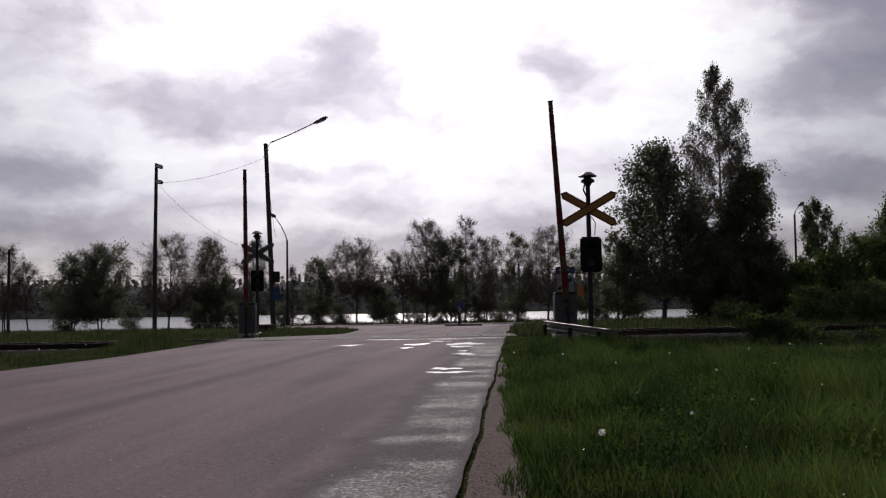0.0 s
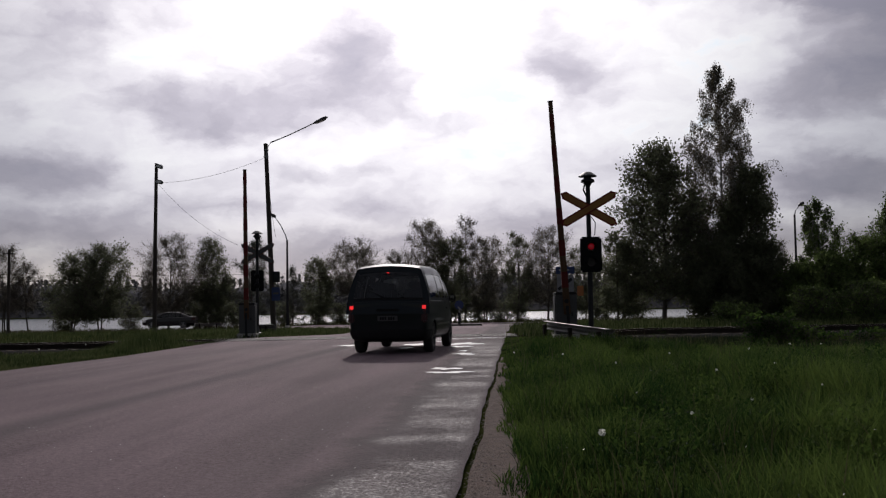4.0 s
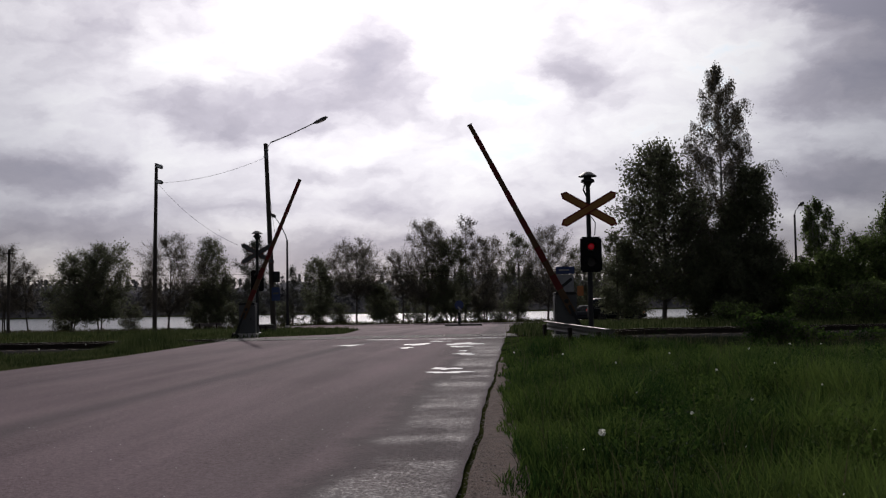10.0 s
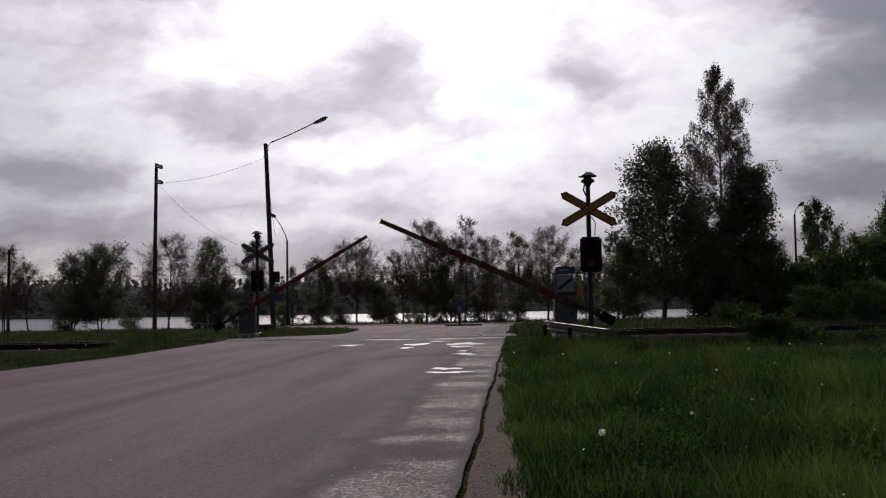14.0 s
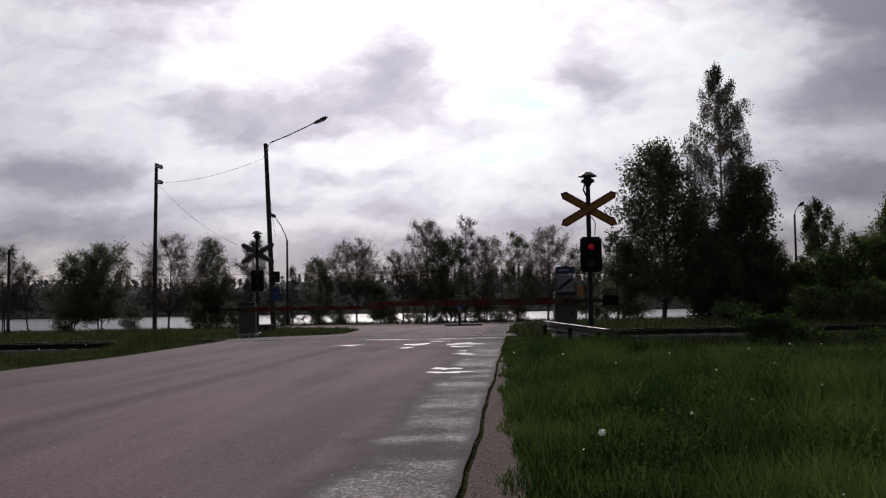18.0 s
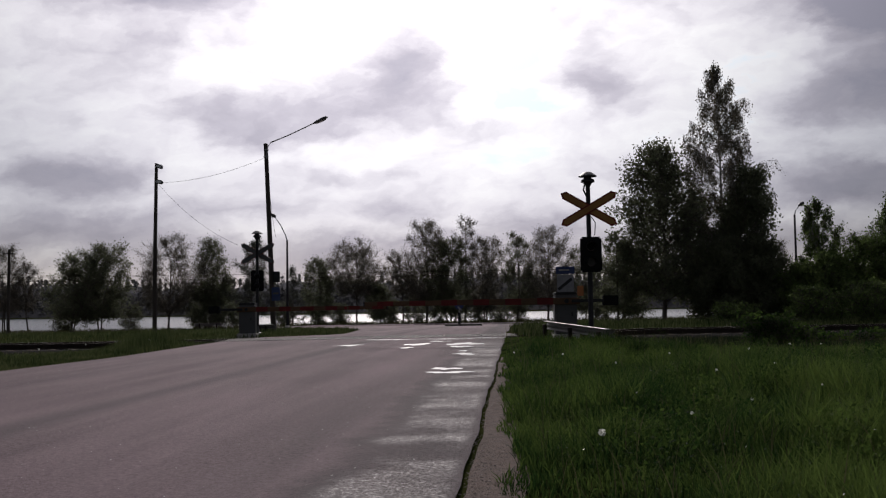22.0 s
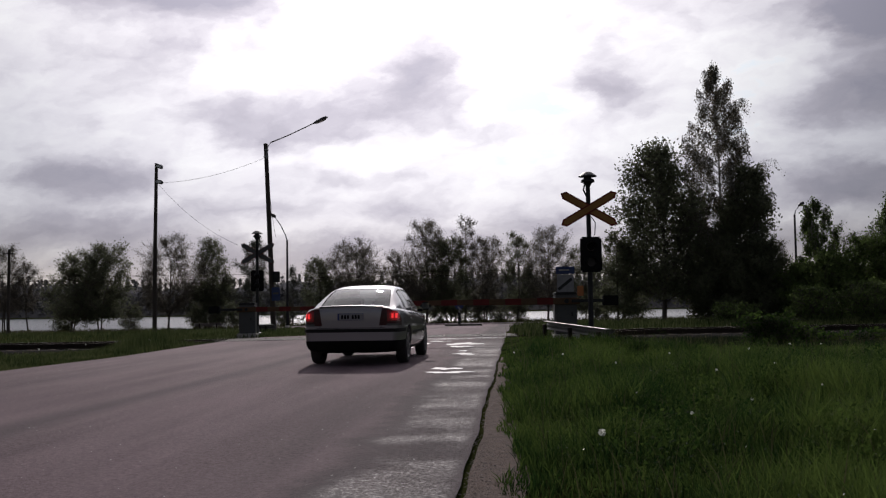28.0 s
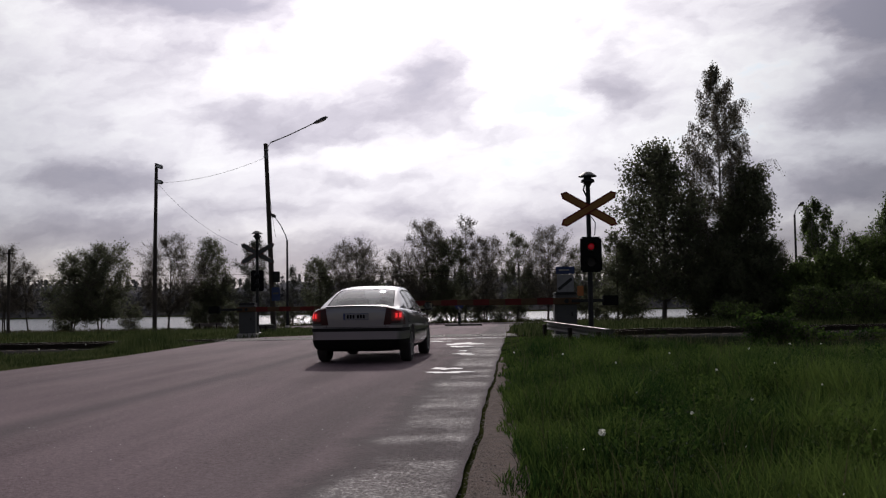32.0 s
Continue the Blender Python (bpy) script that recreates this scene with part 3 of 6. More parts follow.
def railway():
    t = thing("railway_track", pose(0, 0, 0), "single railway track with rusty rails, bright on top, crossing the road", "railway", kind="structure")
    prof = [(-0.07, -0.172), (0.07, -0.172), (0.07, -0.16), (0.012, -0.145), (0.012, -0.045), (0.035, -0.03), (0.035, 0.0), (-0.035, 0.0), (-0.035, -0.03), (-0.012, -0.045), (-0.012, -0.145), (-0.07, -0.16)]
    xs = [-140, -60, -30, -15, 0, 3.2, 5.2, 7.2, 15, 30, 60, 140]
    for off in (-0.8, 0.8):
        vs = [(x, track_y(x) + off + u, v + 0.012 + track_z(x)) for x in xs for u, v in prof]
        n = len(prof)
        fs = [(j * n + i, (j + 1) * n + i, (j + 1) * n + (i + 1) % n, j * n + (i + 1) % n) for j in range(len(xs) - 1) for i in range(n)]
        r = part("rail", mesh_of("rail", vs, fs, M["rail"]), None, t)
        bm = bmesh.new()
        for a, b in zip(xs, xs[1:]):
            bm.faces.new([bm.verts.new((x, track_y(x) + off + u, 0.0135 + track_z(x))) for x, u in ((a, -0.028), (b, -0.028), (b, 0.028), (a, 0.028))])
        part("rail_head", bm, M["railtop"], r, "polished rail head")
    me = None
    for i in range(-75, 76):
        x = i * 0.62
        if -8.2 < x < 3.6:
            continue
        if me is None:
            bm = box(0.24, 2.6, 0.12, (0, 0, 0), 0.015)
            me = bpy.data.meshes.new("sleeper")
            bm.to_mesh(me)
            me.materials.append(M["sleeper"])
        s = part("sleeper", me, None, t)
        s.matrix_basis = pose(x, track_y(x), -0.275 + track_z(x), 0, 0, 5.7)
    # bed of ballast outside the road, its shaded side put into the colour
    for xa, xb in ((-140, -8.6), (3.9, 140)):
        xs2 = spread(xa, xb, 60)
        rows = ((-1.95, -0.36), (-1.45, -0.17), (1.45, -0.17), (1.95, -0.36))
        vs = [(x, track_y(x) + u, v + track_z(x)) for x in xs2 for u, v in rows]
        fs = [(j * 4 + i, j * 4 + 4 + i, j * 4 + 5 + i, j * 4 + 1 + i) for j in range(60) for i in range(3)]
        part("ballast_bed", mesh_of("ballast_bed", vs, fs, M["ballast"]), None, t, "bed of ballast stones, near black for its shaded side")
    # panels between and beside the rails on the road
    for k, (off, w) in enumerate(((0, 1.44), (-1.12, 0.5), (1.12, 0.5))):
        me = None
        for i in range(8):
            x = -6.6 + i * 1.2
            if me is None:
                bm = box(1.17, w, 0.08, (0, 0, 0), 0.012)
                me = bpy.data.meshes.new("crossing_panel")
                bm.to_mesh(me)
                me.materials.append(M["rubber_panel"])
            p = part("crossing_panel", me, None, t)
            p.matrix_basis = pose(x, track_y(x) + off, -0.066, 0, 0, 5.7)


railway()


# ---- level-crossing barriers: the arm turns on a housing ----

def barrier(x, y, z, reach, label):
    """reach: length of the arm from its axle."""
    t = thing("crossing_barrier", pose(x, y, z), label, "barrier", "crossing barriers")
    part("plinth", box(0.7, 0.6, 0.25, (0, 0, -0.12), 0.02), M["concrete"], t)
    h = part("housing", box(0.58, 0.46, 1.05, (0, 0, 0.12), 0.03), M["grey"], t)
    part("lid", box(0.64, 0.52, 0.07, (0, 0, 1.17), 0.03, taper=0.9), M["darkgrey"], t)
    part("service_door", box(0.42, 0.012, 0.8, (0, -0.236, 0.25), 0.004), M["grey"], h)
    part("door_lock", box(0.03, 0.02, 0.1, (0.15, -0.25, 0.6), 0.004), M["darkgrey"], h)
    part("axle", lathe([(0, -0.36), (0.06, -0.36), (0.06, 0.3), (0, 0.3)], "y", (0, 0, 1.0), 14), M["darkgrey"], t)
    # built along +x at rest, turned about y
    beam_pts = [(-0.35, 0.09), (reach, 0.055), (reach, -0.055), (-0.35, -0.09)]
    me = bpy.data.meshes.new("beam")
    bm = prism(beam_pts, 0.07)
    bmesh.ops.bevel(bm, geom=bm.edges[:], offset=0.008, segments=1, affect="EDGES")
    bmesh.ops.recalc_face_normals(bm, faces=bm.faces)
    bm.to_mesh(me)
    bm.free()
    me.materials.append(M["armyellow"])
    arm = part("arm", me, None, t, "red and yellow striped arm")
    arm.location = (0, -0.31, 1.0)
    for i in range(6):
        a, b = 0.35 + i * 0.84, 0.35 + i * 0.84 + 0.42
        ha, hb = lerp(0.09, 0.055, (a + 0.35) / (reach + 0.35)) + 0.003, lerp(0.09, 0.055, (b + 0.35) / (reach + 0.35)) + 0.003
        part("red_band", prism([(a, ha), (b, hb), (b, -hb), (a, -ha)], 0.077), M["armred"], arm, "red reflective band")
    part("end_cap", box(0.03, 0.09, 0.14, (reach + 0.015, 0, -0.07), 0.006), M["darkgrey"], arm)
    for ax in (2.0, 3.6, reach - 0.25):
        part("arm_reflector", lathe([(0, -0.052), (0.05, -0.052), (0.055, -0.036), (0, -0.036)], "y", (ax, 0, 0), 12), M["red"], arm, "red round reflector")
    for s in (-0.06, 0.06):
        part("counterweight_bar", box(1.15, 0.03, 0.08, (-0.7, s * 1.6, -0.04), 0.006), M["darkgrey"], arm)
    part("counterweight", box(0.4, 0.24, 0.26, (-1.15, 0, -0.13), 0.02), M["black"], arm, "black iron counterweight")
    return t, arm


barrier_right, arm_right = barrier(3.22, 25.45, 0.1, 5.3, "grey crossing barrier with a red and yellow arm, by the verge")
barrier_left, arm_left = barrier(-7.16, 35.0, 0.0, 5.08, "grey crossing barrier with a red and yellow arm beyond the track")


# ---- crossing signals ----
def crossing_signal(x, y, z, turn, label):
    t = thing("crossing_signal", pose(x, y, z, 0, 0, turn), label, "signal", "crossing signals")
    part("post", tube([(0, 0, -0.2), (0, 0, 3.9)], [0.065, 0.055], 14), M["darkgrey"], t, smooth=True)
    part("post_foot", lathe([(0.16, 0), (0.16, 0.04), (0.09, 0.07), (0.07, 0.3), (0, 0.3)], sides=16), M["grey"], t)
    # the bell under its cap
    part("bell", lathe([(0, 3.86), (0.07, 3.86), (0.1, 3.92), (0.17, 3.95), (0.16, 4.0), (0.09, 4.05), (0.1, 4.09), (0.06, 4.12), (0, 4.12)], sides=20), M["darkgrey"], t, smooth=True)
    part("bell_cap", lathe([(0.225, 4.085), (0.225, 4.10), (0.11, 4.185), (0.07, 4.20), (0, 4.20), (0, 4.17), (0.1, 4.16), (0.225, 4.085)], sides=24), M["grey"], t, "weathered grey mushroom cap", smooth=True)
    part("bell_bracket", tube([(-0.05, -0.05, 3.6), (-0.12, -0.06, 3.75), (-0.08, -0.03, 3.9)], 0.02, 8), M["darkgrey"], t)
    # diagonal cross with pointed ends, yellow with a red border
    w, e = 0.10, 0.79

    def blade(k, q):
        return [(-e * k, 0.0), (-(e - 0.1) * k, q), ((e - 0.1) * k, q), (e * k, 0.0), ((e - 0.1) * k, -q), (-(e - 0.1) * k, -q)]

    for i, a in enumerate((30, -30)):
        rot = Matrix.Rotation(radians(a), 4, "Y")
        c = part("cross_blade", prism(blade(1.0, w), 0.012, (0, -0.085 - 0.016 * i, 3.28), rot), M["red"], t, "red border of the cross")
        part("blade_face", prism(blade(0.94, w - 0.034), 0.006, (0, -0.094 - 0.016 * i, 3.28), rot), M["yellow"], c, "yellow reflective face")
        part("blade_back", prism(blade(0.98, w - 0.01), 0.004, (0, -0.077 - 0.016 * i, 3.28), rot), M["grey"], c)
    part("cable", tube([(0.06, 0, 3.1), (0.16, -0.02, 2.95), (0.14, -0.02, 2.66), (0.1, 0, 2.57)], 0.012, 6), M["black"], t)
    # lamp board with two lamps, hoods over them
    b = part("backboard", box(0.52, 0.05, 0.86, (0.02, -0.12, 1.73), 0.04), M["black"], t)
    lamp = None
    for k, lz in enumerate((2.35, 1.97)):
        part("lamp_case", lathe([(0, 0), (0.12, 0), (0.13, 0.1), (0.06, 0.2), (0, 0.2)], "y", (0.02, -0.09, lz), 18), M["black"], b)
        hood = bmesh.new()
        vs = []
        for a in spread(-20, 200, 14):
            ca, sa = math.cos(radians(a)), math.sin(radians(a))
            vs.append([hood.verts.new((0.02 + ca * 0.125, yy, lz + sa * 0.125)) for yy in (-0.145, -0.30 - 0.06 * max(sa, 0))] + [hood.verts.new((0.02 + ca * 0.117, yy, lz + sa * 0.117)) for yy in (-0.30 - 0.06 * max(sa, 0), -0.145)])
        for p, q in zip(vs, vs[1:]):
            for i in range(3):
                hood.faces.new((p[i], p[i + 1], q[i + 1], q[i]))
        part("hood", hood, M["black"], b)
        part("dark_lens", lathe([(0, 0.0), (0.105, 0.0), (0.105, 0.012), (0, 0.012)], "y", (0.02, -0.152, lz), 20), M["darklens"], b)
        if k == 0:
            # the flashing lamp turns its lit side in and out of view
            lamp = part("flasher", lathe([(0, -0.012), (0.045, -0.010), (0.078, 0.0), (0, 0.0)], "y", (0, 0, 0), 20), M["signal"], t, "glowing red lens")
            lamp.location = (0.02, -0.17, lz)
            part("lens_back", lathe([(0, 0.003), (0.09, 0.003), (0.09, 0.009), (0, 0.009)], "y", (0, 0, 0), 20), M["black"], lamp)
    return t, lamp


signal_right, flash_right = crossing_signal(3.59, 23.4, 0.06, 0, "crossing signal with a yellow cross, bell and black lamp board")
signal_left, flash_left = crossing_signal(-7.6, 39.0, 0.0, 180, "crossing signal seen from its grey back beyond the track")


# ---- guard rails ----
def guard_rail(a, b, top, label, group="guard rails", fall=0.0):
    a, b = Vector(a), Vector(b)
    d = (b - a)
    length = d.length
    t = thing("guard_rail", Matrix.Translation(a) @ Matrix.Rotation(math.atan2(d.y, d.x), 4, "Z") @ Matrix.Rotation(math.atan2(fall, length), 4, "Y"), label, "guard rail", group)
    prof = [(0.07, 0.09), (0.06, 0.098), (0.0, 0.1), (-0.04, 0.085), (-0.05, 0.06), (-0.04, 0.035), (0.0, 0.015), (0.0, -0.015), (-0.04, -0.035), (-0.05, -0.06), (-0.04, -0.085), (0.0, -0.1)]
    path = [(-0.0, 0.32), (0.02, 0.12), (0.14, 0.02)] + [(x, 0.0) for x in spread(0.5, length - 0.3, max(2, int(length / 1.0)))] + [(length - 0.1, 0.0), (length, 0.03)]
    vs, n = [], len(prof)
    for k, (px, py) in enumerate(path):
        for u, v in prof:
            vs.append((px, py - u, top - 0.1 + v))
    fs = [(j * n + i, j * n + i + 1, (j + 1) * n + i + 1, (j + 1) * n + i) for j in range(len(path) - 1) for i in range(n - 1)]
    ob = part("beam", mesh_of("beam", vs, fs, M["beam"], True), None, t)
    sol = ob.modifiers.new("thickness", "SOLIDIFY")
    sol.thickness = 0.004
    for i in range(max(2, int(length / 2.0) + 1)):
        px = 0.4 + i * (length - 0.8) / max(1, int(length / 2.0))
        p = part("rail_post", box(0.1, 0.08, top + 0.18, (px, -0.11, -0.25), 0.008), M["rail"], t)
        part("bolt", lathe([(0, -0.02), (0.016, -0.02), (0.016, 0), (0, 0)], "y", (px, 0.062, top - 0.1), 8), M["galv"], p)
    return t


guard_rail((2.5, 24.3, 0.08), (3.55, 20.4, 0.08), 0.53, "galvanised steel guard rail with a turned-in end on the verge", fall=0.14)
guard_rail((-8.95, 45.0, -0.12), (-7.9, 44.6, -0.12), 0.40, "short galvanised guard rail end in the grass")
guard_rail((-19.7, 75.5, -0.5), (-17.6, 75.8, -0.5), 0.45, "galvanised guard rail by the shore road")


# ---- poles, lamps and wires ----
def lamp_pole():
    t = thing("street_lamp", pose(-8.88, 50, -0.2, 0, 0, 0), "tall tarred wooden pole with a long lamp arm over the road", "street lamp", "street lamps")
    part("pole", tube([(0, 0, -0.4), (-0.18, 0, 4.5), (-0.39, 0, 9.85)], [0.15, 0.13, 0.105], 14), M["wood"], t, smooth=True)
    part("pole_cap", lathe([(0.12, 0), (0.12, 0.05), (0, 0.11)], at=(-0.39, 0, 9.84), sides=14), M["darkgrey"], t)
    arm = part("lamp_arm", tube([(-0.32, -0.1, 9.1), (-0.28, -0.1, 9.7), (-0.1, -0.1, 9.95), (0.9, -0.1, 10.35), (2.15, -0.1, 10.93)], [0.035, 0.035, 0.035, 0.03, 0.03], 8), M["galv"], t, smooth=True)
    head = bmesh.new()
    lathe([(0, -0.42), (0.05, -0.40), (0.13, -0.15), (0.165, 0.1), (0.13, 0.32), (0, 0.4)], "x", (0, 0, 0), 14, head)
    for v in head.verts:
        v.co.z *= 0.62 if v.co.z > 0 else 0.35
    hd = part("lamp_head", head, M["grey"], arm, smooth=True)
    hd.matrix_basis = Matrix.Translation((2.52, -0.1, 11.08)) @ Matrix.Rotation(radians(-24), 4, "Y") @ Matrix.Scale(1.12, 4)
    dif = bmesh.new()
    lathe([(0, -0.3), (0.1, -0.18), (0.125, 0.1), (0.09, 0.26), (0, 0.3)], "x", (0, 0, -0.02), 12, dif)
    for v in dif.verts:
        v.co.z = v.co.z * 0.45 - 0.03
    d2 = part("diffuser", dif, M["lens"], arm, smooth=True)
    d2.matrix_basis = hd.matrix_basis.copy()
    for z in (9.2, 9.55):
        part("clamp", lathe([(0.125, 0), (0.135, 0), (0.135, 0.05), (0.125, 0.05)], at=(-0.37, 0, z), sides=14), M["galv"], t)
    bx = part("fuse_box", box(0.36, 0.24, 0.56, (0.16, -0.15, 2.58), 0.02), M["darkgrey"], t, "dark steel cabinet on the pole")
    part("cabinet_door", box(0.30, 0.02, 0.48, (0.16, -0.275, 2.62), 0.006), M["darkgrey"], bx)
    sg = part("plate_sign", box(0.44, 0.03, 0.7, (0.14, -0.2, 1.62), 0.03), M["blue"], t, "dull blue plate sign")
    part("pale_bar", box(0.28, 0.004, 0.1, (0.14, -0.218, 1.95), 0.0), M["grey"], sg)
    return t


def flood_pole():
    t = thing("floodlight_pole", pose(-15.12, 50, -0.1), "slim dark wooden pole carrying two floodlights", "light pole", "street lamps")
    part("pole", tube([(0, 0, -0.4), (0.02, 0, 4), (0.08, 0, 8.85)], [0.12, 0.105, 0.085], 12), M["wood"], t, smooth=True)
    for z in (8.62, 7.8):
        br = part("bracket", tube([(0.06, 0, z - 0.15), (0.12, -0.05, z - 0.1), (0.2, -0.05, z)], 0.025, 8), M["galv"], t)
        f = part("floodlight", box(0.34, 0.3, 0.2, (0.24, -0.05, z - 0.04), 0.03, Matrix.Rotation(radians(14), 4, "Y"), 0.8), M["darkgrey"], t)
        part("front_glass", box(0.26, 0.012, 0.13, (0.25, -0.205, z - 0.02), 0.004, Matrix.Rotation(radians(14), 4, "Y")), M["lens"], f)
    return t


def street_lamp(x, y, z, h, reach, rise, label):
    t = thing("street_lamp", pose(x, y, z), label, "street lamp", "street lamps")
    part("pole", tube([(0, 0, -0.3), (0, 0, 1.2), (0, 0, h)], [0.13, 0.11, 0.075], 12), M["darkgrey"], t, smooth=True)
    part("foot", lathe([(0.2, -0.2), (0.2, 0.1), (0.14, 0.14), (0, 0.14)], sides=12), M["concrete"], t)
    k = math.copysign(1, reach)
    arm = part("lamp_arm", tube([(0, 0, h - 0.05), (0.1 * k, 0, h + 0.35), (reach * 0.5, 0, h + rise * 0.62), (reach, 0, h + rise)], [0.05, 0.04, 0.035, 0.03], 8), M["galv"], t, smooth=True)
    head = lathe([(0, -0.3), (0.06, -0.26), (0.15, 0.0), (0.13, 0.22), (0, 0.28)], "x", (0, 0, 0), 12)
    hd = part("lamp_head", head, M["grey"], arm, smooth=True)
    hd.matrix_basis = Matrix.Translation((reach + 0.1 * k, 0, h + rise + 0.06)) @ Matrix.Rotation(radians(-30 * k), 4, "Y")
    part("diffuser", lathe([(0, -0.06), (0.1, -0.05), (0.11, 0.0), (0, 0.0)], at=(reach + 0.1 * k, -0.02, h + rise - 0.08), sides=12), M["lens"], hd.parent)
    return t


lamp_pole()
flood_pole()
street_lamp(-12.5, 76.5, -0.5, 6.96, -1.03, 1.97, "steel street lamp with a bent arm by the shore road")
street_lamp(28.4, 76.8, -0.5, 8.4, 0.47, 0.8, "steel street lamp with a short bent arm behind bushes")
pole_far = thing("utility_pole", pose(-34.6, 76, -0.55), "plain weathered wooden utility pole near the shore", "pole")
part("pole", tube([(0, 0, -0.3), (0, 0, 3), (0.03, 0, 6.6)], [0.13, 0.12, 0.1], 10), M["wood"], pole_far, smooth=True)
part("crossbar", box(0.9, 0.08, 0.08, (0.03, -0.1, 6.2), 0.01), M["wood"], pole_far)


def wire(a, b, sag, r, label):
    a, b = Vector(a), Vector(b)
    pts = []
    for i in range(25):
        k = i / 24
        p = a.lerp(b, k)
        p.z -= sag * 4 * k * (1 - k)
        pts.append(p - a)
    ob = part("overhead_wire", tube(pts, r, 5), M["black"])
    ob.location = a
    tagged(ob, label, "cable", "overhead wires")


wire((-14.9, 50, 7.72), (-9.25, 50, 9.0), 0.3, 0.008, "thin black cable sagging between two wooden poles")
wire((-14.9, 50, 7.6), (-9.9, 46, 4.1), 0.35, 0.007, "thin black stay cable slanting down from a pole")
wire((-120, 88, 4.7), (150, 96, 5.6), 0.8, 0.010, "long thin power line above the shore road")
wire((-120, 88, 4.3), (150, 96, 5.2), 0.8, 0.010, "long thin power line above the shore road")
wire((-9.2, 50, 8.4), (-13.4, 76.5, 6.7), 0.5, 0.012, "thin black cable between two lamp poles")


# ---- signs ----
def plate_signs():
    t = thing("road_sign", pose(5.1, 40, -0.1), "stacked blue and white road signs on a grey post", "road sign")
    part("post", tube([(0.1, 0.04, -0.3), (0.1, 0.04, 2.75)], 0.035, 10), M["grey"], t, smooth=True)
    a = part("upper_plate", box(0.78, 0.02, 0.30, (0, 0, 2.38), 0.02), M["blue"], t, "blue plate with a white edge")
    part("white_bar", box(0.44, 0.006, 0.07, (-0.05, -0.012, 2.5), 0.0), M["plate"], a)
    b = part("lower_plate", box(0.70, 0.02, 0.80, (0, 0, 1.55), 0.02), M["plate"], t, "white plate with a dark slanting bar")
    part("slanting_bar", box(0.72, 0.006, 0.12, (0.02, -0.012, 1.9), 0.0, Matrix.Rotation(radians(-38), 4, "Y")), M["darkgrey"], b)
    o = part("orange_plate", box(0.26, 0.02, 0.42, (0.62, 0, 1.45), 0.02), M["orange"], t, "orange marker plate")
    return t


def keep_right():
    t = thing("road_sign", pose(1.05, 66, -0.36), "round blue arrow sign on a post in the traffic island", "road sign")
    part("post", tube([(0, 0.03, 0), (0, 0.03, 1.75)], 0.03, 10), M["galv"], t, smooth=True)
    d = part("disc", lathe([(0, -0.012), (0.31, -0.012), (0.31, 0.012), (0, 0.012)], "y", (0, 0, 1.42), 24), M["blue"], t)
    part("arrow", box(0.09, 0.004, 0.4, (-0.1, -0.015, 1.3), 0.0, Matrix.Rotation(radians(135), 4, "Y"), bm=None), M["plate"], d, "dull white arrow")
    part("sleeve", lathe([(0.1, 0.05), (0.1, 0.9), (0.03, 0.92)], sides=12), M["darkgrey"], t)


plate_signs()
keep_right()
isl = thing("traffic_island", pose(1.32, 66, ground_z(1.3, 66)), "low dark kerbed traffic island in the junction", "traffic island", kind="structure")
part("kerb", prism([(-1.3, 0), (-1.2, 0.13), (1.2, 0.13), (1.3, 0)], 1.6), M["rubber_panel"], isl)


# ---- puddles on the asphalt ----
def puddle(x, y, sx, sy, seed):
    rnd = random.Random(seed)
    vs = [(0, 0, 0)]
    n = 44
    ph = [rnd.uniform(0, 6.3) for _ in range(4)]
    for i in range(n):
        a = 2 * math.pi * i / n
        r = 1 + 0.3 * math.sin(2 * a + ph[0]) + 0.24 * math.sin(3 * a + ph[1]) + 0.17 * math.sin(5 * a + ph[2]) + 0.13 * math.sin(9 * a + ph[3]) + rnd.uniform(-0.12, 0.12)
        vs.append((sx * r * math.cos(a), sy * r * math.sin(a), 0))
    fs = [(0, i + 1, (i + 1) % n + 1) for i in range(n)]
    ob = new("puddle", mesh_of("puddle", vs, fs, M["puddle"]))
    ob.location = (x, y, ground_z(x, y) + 0.0085)
    tagged(ob, "shallow puddle on the asphalt, bright with sky", "puddle", "puddles on the road", "structure")


for i, (x, y, sx, sy) in enumerate(((-2.55, 25.6, 0.34, 0.32), (-0.72, 25.6, 0.26, 0.75), (-0.95, 23.6, 0.14, 0.35), (0.55, 25.6, 0.33, 0.8), (0.4, 23.9, 0.22, 0.45), (0.42, 20.3, 0.22, 0.32), (0.42, 21.6, 0.12, 0.2),
                                    (0.02, 15.6, 0.2, 0.28), (0.06, 14.75, 0.26, 0.22), (0.12, 29.4, 0.6, 0.25), (-1.6, 29.5, 0.9, 0.16), (-0.2, 27.6, 0.2, 0.3), (1.3, 29.8, 0.5, 0.2), (0.1, 27.4, 0.12, 0.16))):
    puddle(x, y, sx, sy, i)

# ---- trees: tapered trunk with limbs, crown of many single leaves ----


